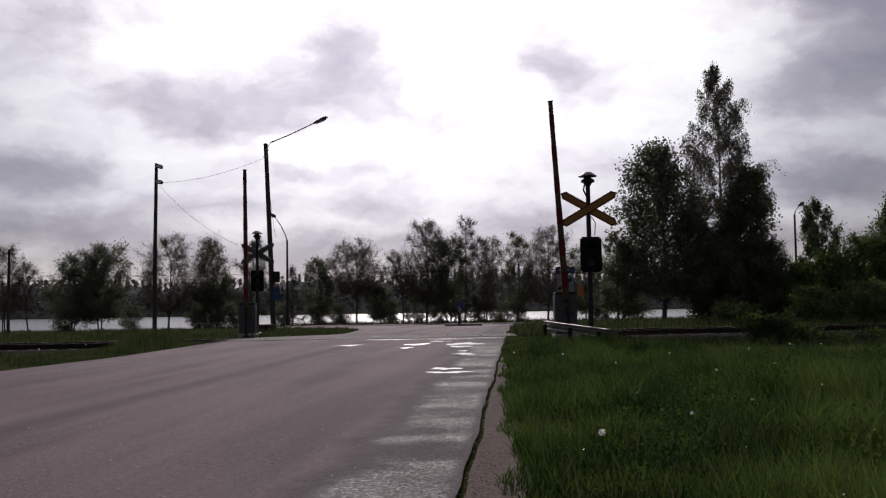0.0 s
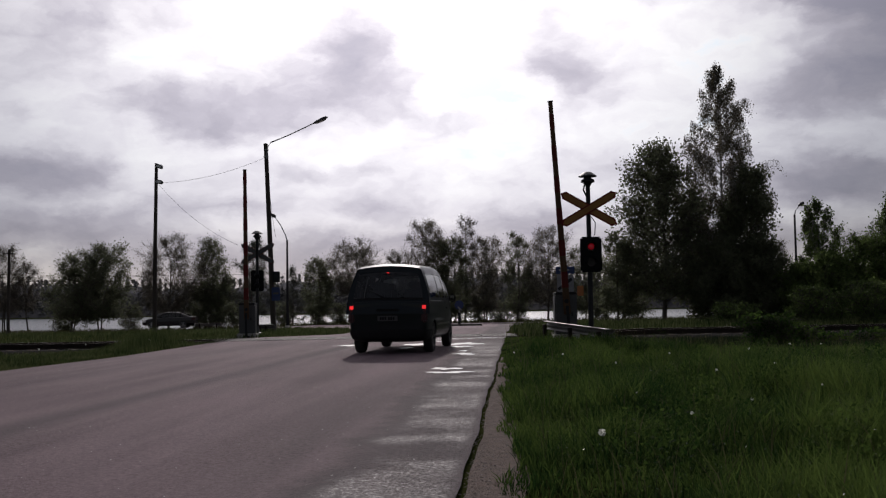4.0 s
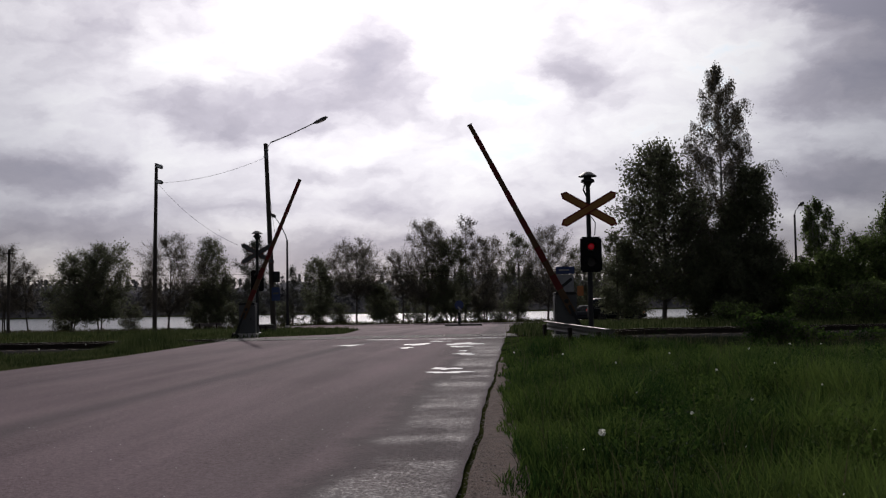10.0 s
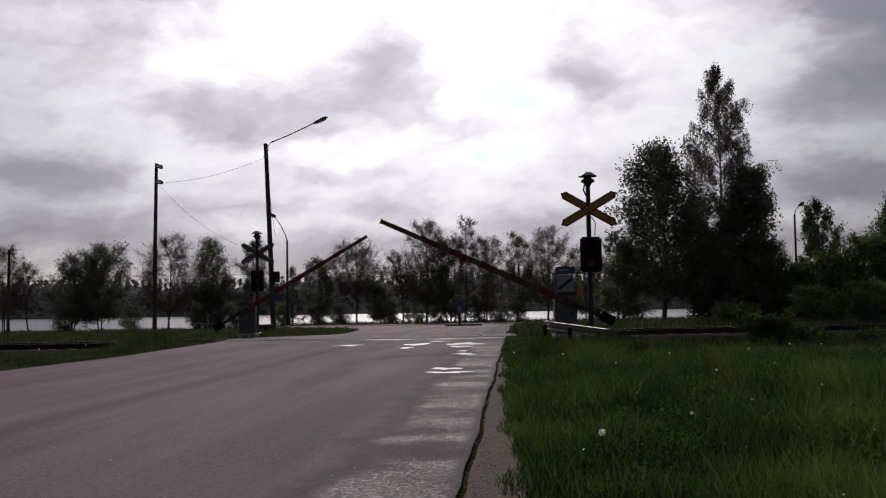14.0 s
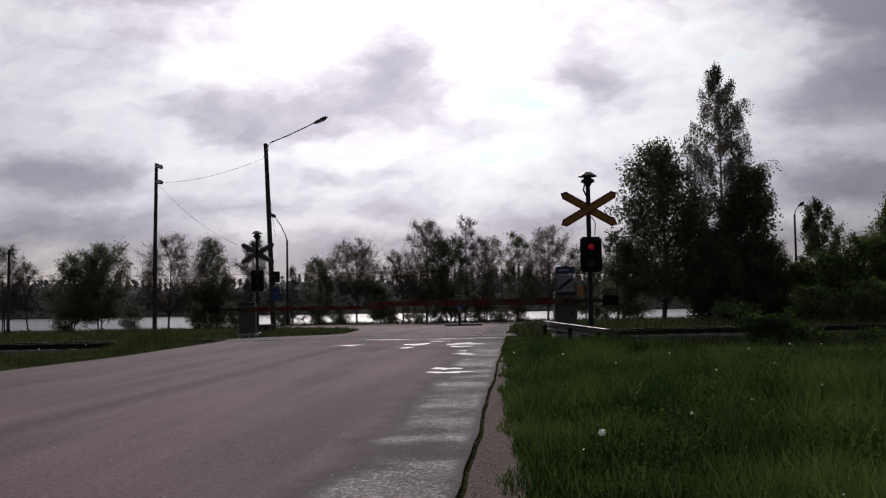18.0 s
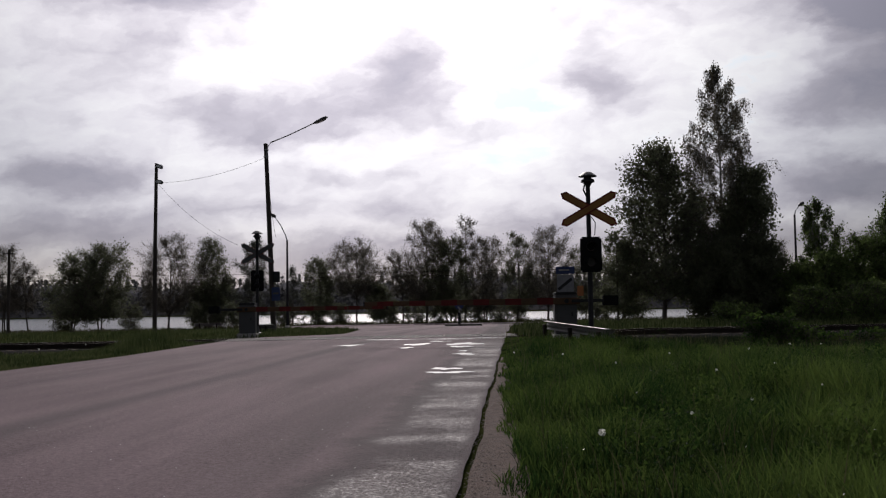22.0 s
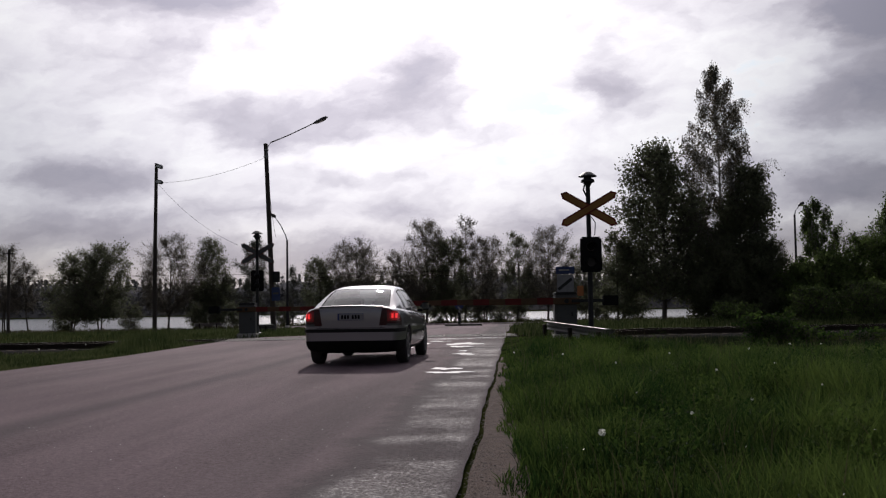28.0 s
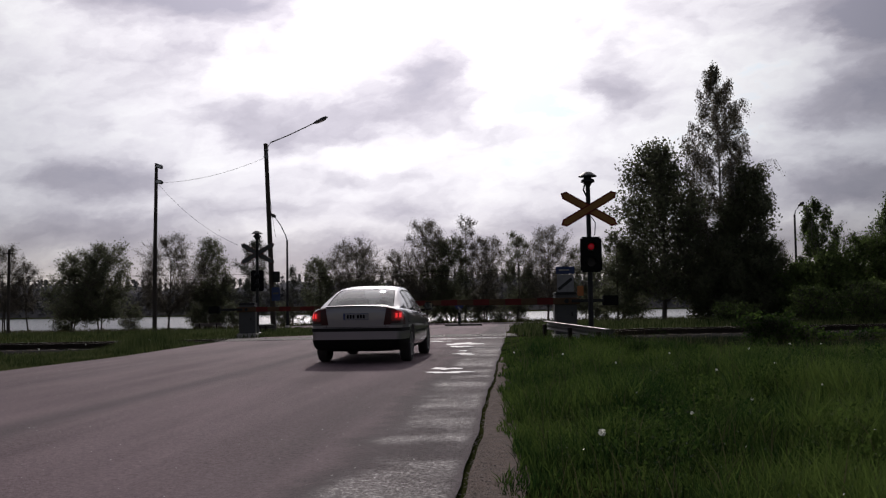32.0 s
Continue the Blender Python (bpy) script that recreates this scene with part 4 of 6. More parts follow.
def leaf_mesh(name, centres, normals_seed, size, material, droop=0.0):
    """One small folded blade at each centre, turned at random."""
    rng = np.random.default_rng(normals_seed)
    c = np.asarray(centres, dtype=float)
    n = len(c)
    d = rng.normal(size=(n, 3))
    d[:, 2] -= droop * 2.0
    d /= np.linalg.norm(d, axis=1)[:, None]
    s = rng.normal(size=(n, 3))
    s -= (s * d).sum(1)[:, None] * d
    s /= np.linalg.norm(s, axis=1)[:, None]
    k = size * rng.uniform(0.6, 1.3, n)[:, None]
    v = np.stack([c - d * k * 0.6, c + s * k * 0.42, c + d * k * 0.7, c - s * k * 0.42], 1).reshape(-1, 3)
    me = bpy.data.meshes.new(name)
    me.vertices.add(n * 4)
    me.vertices.foreach_set("co", v.ravel())
    me.loops.add(n * 4)
    me.loops.foreach_set("vertex_index", np.arange(n * 4))
    me.polygons.add(n)
    me.polygons.foreach_set("loop_start", np.arange(n) * 4)
    me.update(calc_edges=True)
    me.materials.append(material)
    return me


def sticks(p0, p1, r0, r1):
    """Many thin three-sided tapering rods, as corners and faces."""
    d = p1 - p0
    d = d / np.maximum(np.linalg.norm(d, axis=1), 1e-6)[:, None]
    a = np.cross(d, np.where(np.abs(d[:, 2:3]) < 0.9, [[0.0, 0.0, 1.0]], [[1.0, 0.0, 0.0]]))
    a /= np.linalg.norm(a, axis=1)[:, None]
    b = np.cross(d, a)
    ring = [a * math.cos(q) + b * math.sin(q) for q in (0.0, 2.0944, 4.1888)]
    v = np.stack([p0 + k * r0[:, None] for k in ring] + [p1 + k * r1[:, None] for k in ring], 1).reshape(-1, 3)
    i = np.arange(len(p0))[:, None] * 6
    f = np.concatenate([i + np.array([[k, (k + 1) % 3, (k + 1) % 3 + 3, k + 3]]) for k in range(3)], 0)
    return v, f


# crown form: half width from its foot (0) to its tip (1); steepness of limbs; lean of twigs up or down; twig length
def form_willow(u):
    return math.sin(math.pi * (0.12 + 0.85 * u ** 1.05)) ** 0.6


def form_round(u):
    return math.sin(math.pi * (0.17 + 0.80 * u)) ** 0.6


def form_birch(u):
    return min(1.0, (1 - u) / 0.45) ** 0.55 * (0.75 + 0.25 * min(1.0, 3 * u)) * min(1.0, (1 - u) / 0.05 + 0.15)


def form_spruce(u):
    return (1 - u) ** 0.9 + 0.03


def form_pine(u):
    return math.sin(math.pi * (0.25 + 0.72 * u)) ** 0.8 * (0.75 + 0.25 * math.sin(u * 31))


FORMS = dict(willow=(form_willow, 1.25, 0.35, 0.75), round=(form_round, 0.75, 0.15, 0.6), birch=(form_birch, 0.75, -1.5, 1.15), spruce=(form_spruce, -0.05, -0.15, 0.4), pine=(form_pine, 0.15, 0.2, 0.4))


def tree(x, y, h, width, label, leaves, size, base, shape, leaf, bark="bark", lean=0.0, stems=1, seed=1, limbs=30, name="tree", spray=0.10, trunk=None, thin=0.004):
    """Trunk, limbs, boughs and twigs that fill a crown form, with single leaves along the twigs."""
    rng = np.random.default_rng(seed)
    form, rise, droop, twig = FORMS[shape]
    t = thing(name, pose(x, y, ground_z(x, y) - 0.1), label, "bush" if name == "bush" else "tree")
    r0 = trunk or (0.011 * h + 0.03)
    segs, ends = [], []
    foot = base * h
    for s in range(stems):
        off = (s - (stems - 1) / 2) / max(1, stems)
        tip = np.array([lean + off * width * 0.55, rng.uniform(-0.3, 0.3), h * (0.96 if s == 0 else rng.uniform(0.72, 0.95))])
        bow = rng.normal(size=2) * 0.025 * h

        def axis(k):
            return np.array([off * 0.5 * min(1, stems - 1) + (tip[0] - off * 0.5) * k ** 1.2 + bow[0] * math.sin(3.1 * k), tip[1] * k + bow[1] * math.sin(3.1 * k), tip[2] * k])
        pts = [axis(k / 10) for k in range(11)]
        rad = [r0 * (1 - 0.9 * (k / 10) ** 0.8) / stems ** 0.4 + 0.006 for k in range(11)]
        segs += [(a, b, p, q) for a, b, p, q in zip(pts, pts[1:], rad, rad[1:])]
        n1 = max(7, limbs // stems)
        for j in range(n1):
            u = ((j + rng.random()) / n1) ** (1.2 if shape == "birch" else 0.9)
            zt = foot + (h - foot) * u
            r = form(u) * width * 0.5 * rng.uniform(0.55 if shape == "birch" else 0.66, 1.08) * (0.78 if stems > 1 else 1.0)
            a = 2.4 * j + rng.uniform(-0.5, 0.5)
            out = np.array([math.cos(a), math.sin(a), 0])
            zs = min(max(zt - rise * r * rng.uniform(0.8, 1.25), foot * rng.uniform(0.75, 1.05), 0.05 * h), 0.97 * tip[2])
            p0 = axis(zs / tip[2])
            p3 = axis(min(zt / tip[2], 1.0)) * np.array([1, 1, 0]) + out * r + np.array([0, 0, zt])
            p1 = p0 * 0.5 + p3 * 0.5 + out * r * 0.10 + np.array([0, 0, (0.14 if shape in ("birch", "round") else -0.06) * r])
            p1 += rng.normal(size=3) * 0.07 * r
            curve = [(1 - k) ** 2 * p0 + 2 * k * (1 - k) * p1 + k * k * p3 for k in (0, 0.25, 0.5, 0.75, 1.0)]
            lr = min(r0 * 0.42, 0.012 * r + 0.012) / stems ** 0.3
            segs += [(c, d, lr * (1 - 0.21 * i), lr * (0.79 - 0.21 * i)) for i, (c, d) in enumerate(zip(curve, curve[1:]))]
            ends.append((np.array(curve), r, out, u, lr))
    b0, b1, br = [], [], []
    for curve, r, out, u, lr in ends:
        n2 = int(4 + 3.2 * r)
        f = rng.uniform(0.25, 1.0, n2) * 3.999
        i = f.astype(int)
        st = curve[i] + (curve[i + 1] - curve[i]) * (f - i)[:, None]
        d = rng.normal(size=(n2, 3)) * np.array([0.8, 0.8, 0.6]) + out * 0.55 + np.array([0, 0, 0.5 if droop > 0 else 0.0])
        d /= np.linalg.norm(d, axis=1)[:, None]
        ln = (0.25 + 0.30 * r) * rng.uniform(0.5, 1.1, n2) * (0.55 if shape == "birch" else 1.0)
        e = st + d * ln[:, None]
        e[:, 2] = np.minimum(e[:, 2], h * rng.uniform(0.97, 1.02, n2))
        b0.append(st), b1.append(e), br.append(np.full(n2, lr * 0.4))
        b0.append(curve[2:4]), b1.append(curve[3:5]), br.append(np.full(2, lr * 0.3))
    b0, b1, br = np.concatenate(b0), np.concatenate(b1), np.concatenate(br)
    per = 8
    k = np.repeat(np.arange(len(b0)), per)
    f = rng.uniform(0.15, 1.0, len(k))[:, None]
    w0 = b0[k] + (b1[k] - b0[k]) * f
    d = rng.normal(size=(len(k), 3)) * (0.22 if shape == "birch" else 0.6) + (b1 - b0)[k] * 0.5 + np.array([0, 0, droop])
    d /= np.linalg.norm(d, axis=1)[:, None]
    w1 = w0 + d * (twig * rng.uniform(0.4, 1.2, len(k)) * min(1.25, 0.45 + 0.09 * width))[:, None]
    w1[:, 2] = np.minimum(np.maximum(w1[:, 2], 0.15), h * 1.03)
    sg = [np.array([q[i] for q in segs]) for i in range(4)]
    p0, p1 = np.concatenate([sg[0], b0, w0]), np.concatenate([sg[1], b1, w1])
    q0, q1 = np.concatenate([sg[2], br, br[k] * 0.5]), np.concatenate([sg[3], br * 0.5, np.full(len(k), 0.002)])
    v, fc = sticks(p0, p1, np.maximum(q0, thin * 1.5), np.maximum(q1, thin * 0.7))
    part("trunk", mesh_of("trunk", v.tolist(), fc.tolist(), M[bark], True), None, t)
    # leaves gather on some twigs and leave others nearly bare
    wt = rng.random(len(k)) ** 1.4 + 0.12
    idx = rng.choice(len(k), leaves, p=wt / wt.sum())
    c = w0[idx] + (w1 - w0)[idx] * rng.uniform(0.05, 1.08, leaves)[:, None] + rng.normal(size=(leaves, 3)) * spray
    c[:, 2] = np.maximum(c[:, 2], 0.12)
    part("crown", leaf_mesh("crown", c, seed + 7, size, M[leaf], 0.7 if shape == "birch" else 0.1), None, t)
    return t


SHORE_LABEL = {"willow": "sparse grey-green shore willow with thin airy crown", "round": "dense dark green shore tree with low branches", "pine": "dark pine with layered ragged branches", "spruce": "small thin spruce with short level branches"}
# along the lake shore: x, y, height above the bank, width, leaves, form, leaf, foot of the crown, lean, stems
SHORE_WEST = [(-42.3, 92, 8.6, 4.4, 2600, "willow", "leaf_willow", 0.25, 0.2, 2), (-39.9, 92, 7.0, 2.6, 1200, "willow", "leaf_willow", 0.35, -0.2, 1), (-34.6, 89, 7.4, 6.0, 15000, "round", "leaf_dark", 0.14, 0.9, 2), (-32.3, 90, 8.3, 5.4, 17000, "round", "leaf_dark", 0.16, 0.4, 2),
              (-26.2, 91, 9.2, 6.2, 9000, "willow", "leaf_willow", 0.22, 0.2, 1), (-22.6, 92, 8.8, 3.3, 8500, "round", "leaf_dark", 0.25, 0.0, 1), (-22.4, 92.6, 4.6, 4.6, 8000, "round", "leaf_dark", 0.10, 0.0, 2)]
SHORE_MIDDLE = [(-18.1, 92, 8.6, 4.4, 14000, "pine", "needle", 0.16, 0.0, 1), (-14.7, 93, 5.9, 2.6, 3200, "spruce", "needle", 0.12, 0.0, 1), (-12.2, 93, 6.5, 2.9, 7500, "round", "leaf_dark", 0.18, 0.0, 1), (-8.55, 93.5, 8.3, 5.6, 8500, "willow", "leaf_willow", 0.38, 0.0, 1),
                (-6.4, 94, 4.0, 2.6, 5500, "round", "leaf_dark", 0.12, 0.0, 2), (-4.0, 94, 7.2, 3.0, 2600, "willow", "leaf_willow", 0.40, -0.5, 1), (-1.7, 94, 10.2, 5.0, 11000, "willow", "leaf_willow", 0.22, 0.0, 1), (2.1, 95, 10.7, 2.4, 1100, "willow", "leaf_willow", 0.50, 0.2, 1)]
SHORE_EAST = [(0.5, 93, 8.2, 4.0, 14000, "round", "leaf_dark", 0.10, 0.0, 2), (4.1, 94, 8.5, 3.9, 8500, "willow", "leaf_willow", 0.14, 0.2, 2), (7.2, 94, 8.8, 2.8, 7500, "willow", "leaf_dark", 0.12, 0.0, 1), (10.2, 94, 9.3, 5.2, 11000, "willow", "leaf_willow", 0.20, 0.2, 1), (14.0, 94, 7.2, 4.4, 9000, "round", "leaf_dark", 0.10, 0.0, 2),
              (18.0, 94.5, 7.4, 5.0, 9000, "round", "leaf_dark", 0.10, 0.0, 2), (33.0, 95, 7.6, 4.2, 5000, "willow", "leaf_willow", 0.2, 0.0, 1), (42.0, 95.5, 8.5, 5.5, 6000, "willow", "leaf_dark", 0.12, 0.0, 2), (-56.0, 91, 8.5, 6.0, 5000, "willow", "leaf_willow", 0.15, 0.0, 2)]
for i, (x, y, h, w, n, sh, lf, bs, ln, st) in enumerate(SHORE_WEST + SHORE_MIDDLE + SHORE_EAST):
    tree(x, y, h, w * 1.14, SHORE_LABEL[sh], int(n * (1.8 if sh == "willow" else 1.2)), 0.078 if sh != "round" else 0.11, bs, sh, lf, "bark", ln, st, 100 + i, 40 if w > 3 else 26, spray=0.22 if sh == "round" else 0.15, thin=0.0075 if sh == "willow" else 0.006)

# the tall group beside the road to the shore
broad_tree = tree(13.75, 60, 11.2, 5.8, "broad dark green deciduous tree with a dense rounded crown", 21000, 0.155, 0.16, "round", "leaf_dark", "bark", -0.3, 1, 11, 80, spray=0.24, trunk=0.19)
tall_birch = tree(17.4, 61, 17.0, 5.7, "tall slender birch with hanging branches", 30000, 0.10, 0.10, "birch", "leaf_birch", "birchbark", 0.25, 1, 12, 110, spray=0.10, trunk=0.17)
side_tree = tree(19.2, 59, 9.6, 3.9, "dense dark green deciduous tree beside a birch", 24000, 0.14, 0.05, "round", "leaf_dark", "bark", 0.1, 1, 13, 60, spray=0.2)
tree(17.0, 58.5, 5.0, 4.8, "dense dark green undergrowth tree", 19000, 0.13, 0.06, "round", "leaf_dark", "bark", 0.0, 3, 14, 40, spray=0.16)
tree(19.3, 58.0, 5.2, 3.4, "dense dark green undergrowth tree", 13000, 0.13, 0.06, "round", "leaf_dark", "bark", 0.0, 3, 24, 36, spray=0.16)
tree(11.2, 61, 5.6, 3.4, "slender green tree under a larger crown", 9000, 0.12, 0.12, "round", "leaf_dark", "bark", 0.3, 2, 25, 30, spray=0.15)
young_birch = tree(22.6, 58, 7.7, 3.4, "young birch with a light green crown", 15000, 0.11, 0.06, "birch", "leaf_bush", "birchbark", 0.15, 1, 15, 60, spray=0.10)
tree(27.0, 57, 8.2, 4.4, "young birch with a light green crown", 20000, 0.12, 0.06, "birch", "leaf_bush", "birchbark", 0.3, 1, 16, 60, spray=0.12)
for x, y, h, w, sd in ((25.2, 56, 5.0, 3.8, 17), (22.6, 55, 4.0, 3.4, 18), (21.2, 57, 3.4, 3.0, 19), (29.6, 56, 6.4, 4.2, 20)):
    tree(x, y, h, w, "leafy green thicket tree", 13000, 0.12, 0.05, "round", "leaf_bush", "bark", 0.0, 3, sd, 36, spray=0.15)

BUSHES = [(8.6, 25.6, 0.95, 1.1), (9.3, 26.0, 0.7, 1.2), (10.4, 26.6, 0.45, 1.3), (12.6, 27.6, 0.45, 1.4), (14.2, 28.2, 0.5, 1.4), (18.2, 47, 1.7, 2.6), (20.6, 46, 2.0, 3.0), (23.0, 45, 2.2, 3.4), (15.2, 50, 1.0, 2.4)]
for i, (x, y, h, w) in enumerate(BUSHES):
    tree(x, y, h, w, "low leafy green bush growing in the grass", 3800, 0.06 if y < 30 else 0.1, 0.05, "round", "weed" if y < 30 else "leaf_bush", "bark", 0, 4, 200 + i, 16, "bush", 0.07 if y < 30 else 0.12, 0.02)
for i, (x, h) in enumerate(((-37, 1.4), (-30.5, 1.8), (-24, 1.8), (-20.5, 1.6), (-15.8, 1.6), (-12.5, 1.5), (-10.4, 1.2), (-5.4, 1.5), (-2.9, 1.9), (-0.9, 2.4), (1.3, 2.6), (3.2, 2.4), (5.4, 1.3), (7.2, 2.0), (12.2, 1.6), (15.6, 2.2), (19.2, 2.4))):
    tree(x, 95.0 + 0.05 * x, h * 1.2 + 0.6, 2.1 + 0.3 * h, "dark leafless-looking shrub on the lake bank", 2200, 0.10, 0.08, "willow", "leaf_dark", "bark", 0, 4, 300 + i, 18, "bush", 0.13, 0.02)


def far_woods():
    """The wooded far shore: many crowns in one piece before a solid mass, both coloured for haze."""
    rng = np.random.default_rng(5)
    cs = []
    for row, (yy, hh) in enumerate(((479, 13.0), (486, 15.0), (497, 16.4))):
        for x in np.arange(-330, 330, 3.0):
            h = hh * rng.uniform(0.85, 1.06) * (1 + 0.10 * math.sin(x * 0.021 + 1) + 0.08 * math.sin(x * 0.06))
            spruce = rng.random() < 0.45
            k = rng.random(110) ** 0.8
            r = (1 - k) * 2.4 + 0.15 if spruce else 2.9 * np.sqrt(np.maximum(0.05, 1 - (2 * k - 0.9) ** 2))
            a = rng.uniform(0, 6.28, 110)
            q = rng.uniform(0.4, 1, 110) * r
            cs.append(np.stack([x + rng.uniform(-1, 1) + q * np.cos(a), yy + q * np.sin(a), -2.2 + 1.2 * row + k * h * (1.12 if spruce else 1.0)], 1))
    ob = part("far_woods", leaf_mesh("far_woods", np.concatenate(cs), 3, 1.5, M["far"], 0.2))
    tagged(ob, "mixed woods on the far shore of the lake, haze in their colour", "forest", kind="stuff")
    xs = spread(-900, 900, 600)
    vs = []
    for x in xs:
        t = 13.4 + 1.2 * math.sin(x * 0.021 + 1) + 1.1 * math.sin(x * 0.06) + 0.7 * math.sin(x * 0.31) + 0.5 * math.sin(x * 0.83)
        vs += [(x, 477.5, -2.6), (x, 481, t * 0.72), (x, 490, t), (x, 520, t * 0.9), (x, 600, 1)]
    fs = [(5 * i + j, 5 * i + 5 + j, 5 * i + 6 + j, 5 * i + 1 + j) for i in range(600) for j in range(4)]
    tagged(part("far_ridge", mesh_of("far_ridge", vs, fs, M["ridge"])), "mass of forest behind the far shore, haze in its colour", "forest", kind="stuff")


far_woods()


# ---- grass ----
def blades(name, xy, hs, width, material, seed, label, lean=0.35):
    """Upright tapering blades, three corners and a bend, in one piece."""
    rng = np.random.default_rng(seed)
    n = len(xy)
    a = rng.uniform(0, 2 * math.pi, n)
    side = np.stack([np.cos(a), np.sin(a), np.zeros(n)], 1)
    b = rng.uniform(0, 2 * math.pi, n)
    bend = np.stack([np.cos(b), np.sin(b), np.zeros(n)], 1) * (rng.uniform(0.1, 1, n) * lean * hs)[:, None]
    z = np.array([ground_z(float(p[0]), float(p[1])) for p in xy]) - 0.03
    root = np.column_stack([xy, z])
    up = np.zeros((n, 3))
    up[:, 2] = hs
    w = (width * rng.uniform(0.6, 1.4, n))[:, None]
    mid = root + up * 0.55 + bend * 0.35
    tip = root + up * 0.97 + bend
    v = np.stack([root - side * w, root + side * w, mid + side * w * 0.75, mid - side * w * 0.75, tip], 1).reshape(-1, 3)
    base = np.arange(n)[:, None] * 5
    loops = np.concatenate([base + np.array([[0, 1, 2, 3]]), base + np.array([[3, 2, 4]])], 1)
    me = bpy.data.meshes.new(name)
    me.vertices.add(n * 5)
    me.vertices.foreach_set("co", v.ravel())
    me.loops.add(n * 7)
    me.loops.foreach_set("vertex_index", loops.ravel())
    me.polygons.add(n * 2)
    me.polygons.foreach_set("loop_start", (np.arange(n)[:, None] * 7 + np.array([[0, 4]])).ravel())
    me.update(calc_edges=True)
    me.materials.append(material)
    tagged(part(name, me), label, "grass", kind="stuff")


def scatter(n, seed, x0, x1, y0, y1, ok, near=1.4):
    """Places in a stretch, denser towards low y."""
    rng = np.random.default_rng(seed)
    y = y0 + (y1 - y0) * rng.random(n) ** near
    x = rng.uniform(x0, x1, n)
    keep = np.array([ok(float(a), float(b)) for a, b in zip(x, y)])
    return np.stack([x, y], 1)[keep]


def tuft(x, y):
    return noise.noise(Vector((x * 0.9, y * 0.7, 3.0))) + 0.6 * noise.noise(Vector((x * 2.7, y * 2.2, 8.0)))


def verge_ok(x, y):
    e = road_edge(y) + max(0.13 if y < 18 else 0.03, 0.30 - 0.018 * (y - 5)) + (0.06 * math.sin(y * 2.1) + 0.04 * math.sin(y * 5.3)) * (1.0 if y < 18 else 0.6)
    return x > e and x < 1.2 + 0.52 * y and (x < 3.6 or y < track_y(x) - 2.4)


def verge_grass():
    p = scatter(340000, 1, 0.2, 15, 3.0, 30.5, verge_ok, 1.7)
    k = np.array([tuft(float(a), float(b)) for a, b in p])
    edge = np.array([min(1.0, 0.45 + (a - road_edge(b) - 0.2) / 0.7) for a, b in p])
    rng = np.random.default_rng(2)
    tall = 1 + 0.9 * np.exp(-((p[:, 0] - 3.4) / 1.5) ** 2 - ((p[:, 1] - 8.2) / 2.6) ** 2)
    hs = np.clip((0.19 + 0.24 * k) * tall * edge * np.clip((29.5 - p[:, 1]) / 12, 0.22, 1) * rng.uniform(0.5, 1.25, len(p)), 0.04, 0.5)
    hs = hs + 0.28 * np.exp(-((p[:, 0] - 2.9 + 0.27 * (p[:, 1] - 22)) / 0.45) ** 2) * np.clip((p[:, 1] - 18) / 1.5, 0, 1) * np.clip((24.5 - p[:, 1]) / 1.0, 0, 1) * rng.uniform(0.4, 1, len(p))
    wide = 0.0029 + 0.00035 * p[:, 1]
    blades("verge_grass", p, hs, wide, M["grass"], 3, "lush green uncut grass on the roadside verge", 0.85)
    q = scatter(60000, 4, 0.3, 15, 3.2, 30, verge_ok, 1.6)
    kq = np.array([tuft(float(a) + 40, float(b)) for a, b in q])
    keep = (kq > -0.05) & np.array([a > road_edge(float(b)) + 0.55 for a, b in q])
    q = q[keep]
    c = np.column_stack([q, [ground_z(float(a), float(b)) for a, b in q]])
    c[:, 2] += np.random.default_rng(6).uniform(0.04, 0.22, len(q)) * (0.8 + 0.5 * kq[keep])
    tagged(part("broad_leaves", leaf_mesh("broad_leaves", c, 9, 0.020, M["weed"])), "broad leaves of weeds among the grass", "weeds", kind="stuff")
    rw = np.random.default_rng(51)
    cl = []
    for k in range(48):
        y = rw.uniform(5.0, 20.0)
        x = road_edge(y) + rw.uniform(0.7, 0.9 + 0.42 * y)
        n = int(rw.uniform(140, 380))
        d = rw.normal(size=(n, 3)) * np.array([0.16, 0.16, 0.0]) * rw.uniform(0.6, 1.5)
        d[:, 2] = ground_z(float(x), float(y)) + rw.uniform(0.08, 0.42, n) * np.exp(-(d[:, 0] ** 2 + d[:, 1] ** 2) * 8) * rw.uniform(0.7, 1.2)
        cl.append(d + np.array([x, y, 0]))
    tagged(part("weed_clumps", leaf_mesh("weed_clumps", np.concatenate(cl), 52, 0.024, M["weed"])), "leafy clumps of taller weeds in the verge", "weeds", kind="stuff")
    g = scatter(9000, 41, 0.6, 15, 3.5, 24, verge_ok, 1.5)
    gc = np.column_stack([g, [ground_z(float(a), float(b)) for a, b in g]])
    gc[:, 2] += np.random.default_rng(42).uniform(0.1, 0.3, len(g))
    tagged(part("wet_leaves", leaf_mesh("wet_leaves", gc, 43, 0.0085, M["wetleaf"])), "small wet leaves glinting in the grass", "weeds", kind="stuff")
    # a stretch of darker blades before the track
    d = scatter(60000, 17, 4.5, 15, 19, 31.5, lambda x, y: verge_ok(x, y) and y > 24.5 - 0.28 * (x - 4.5) + 0.8 * math.sin(x * 1.3), 1.0)
    blades("ditch_blades", d, np.random.default_rng(18).uniform(0.10, 0.30, len(d)), 0.007, M["ditchgrass"], 19, "darker grass blades in the ditch beside the track", 0.7)
    r = scatter(3500, 14, 0.6, 15, 4, 30, verge_ok, 1.6)
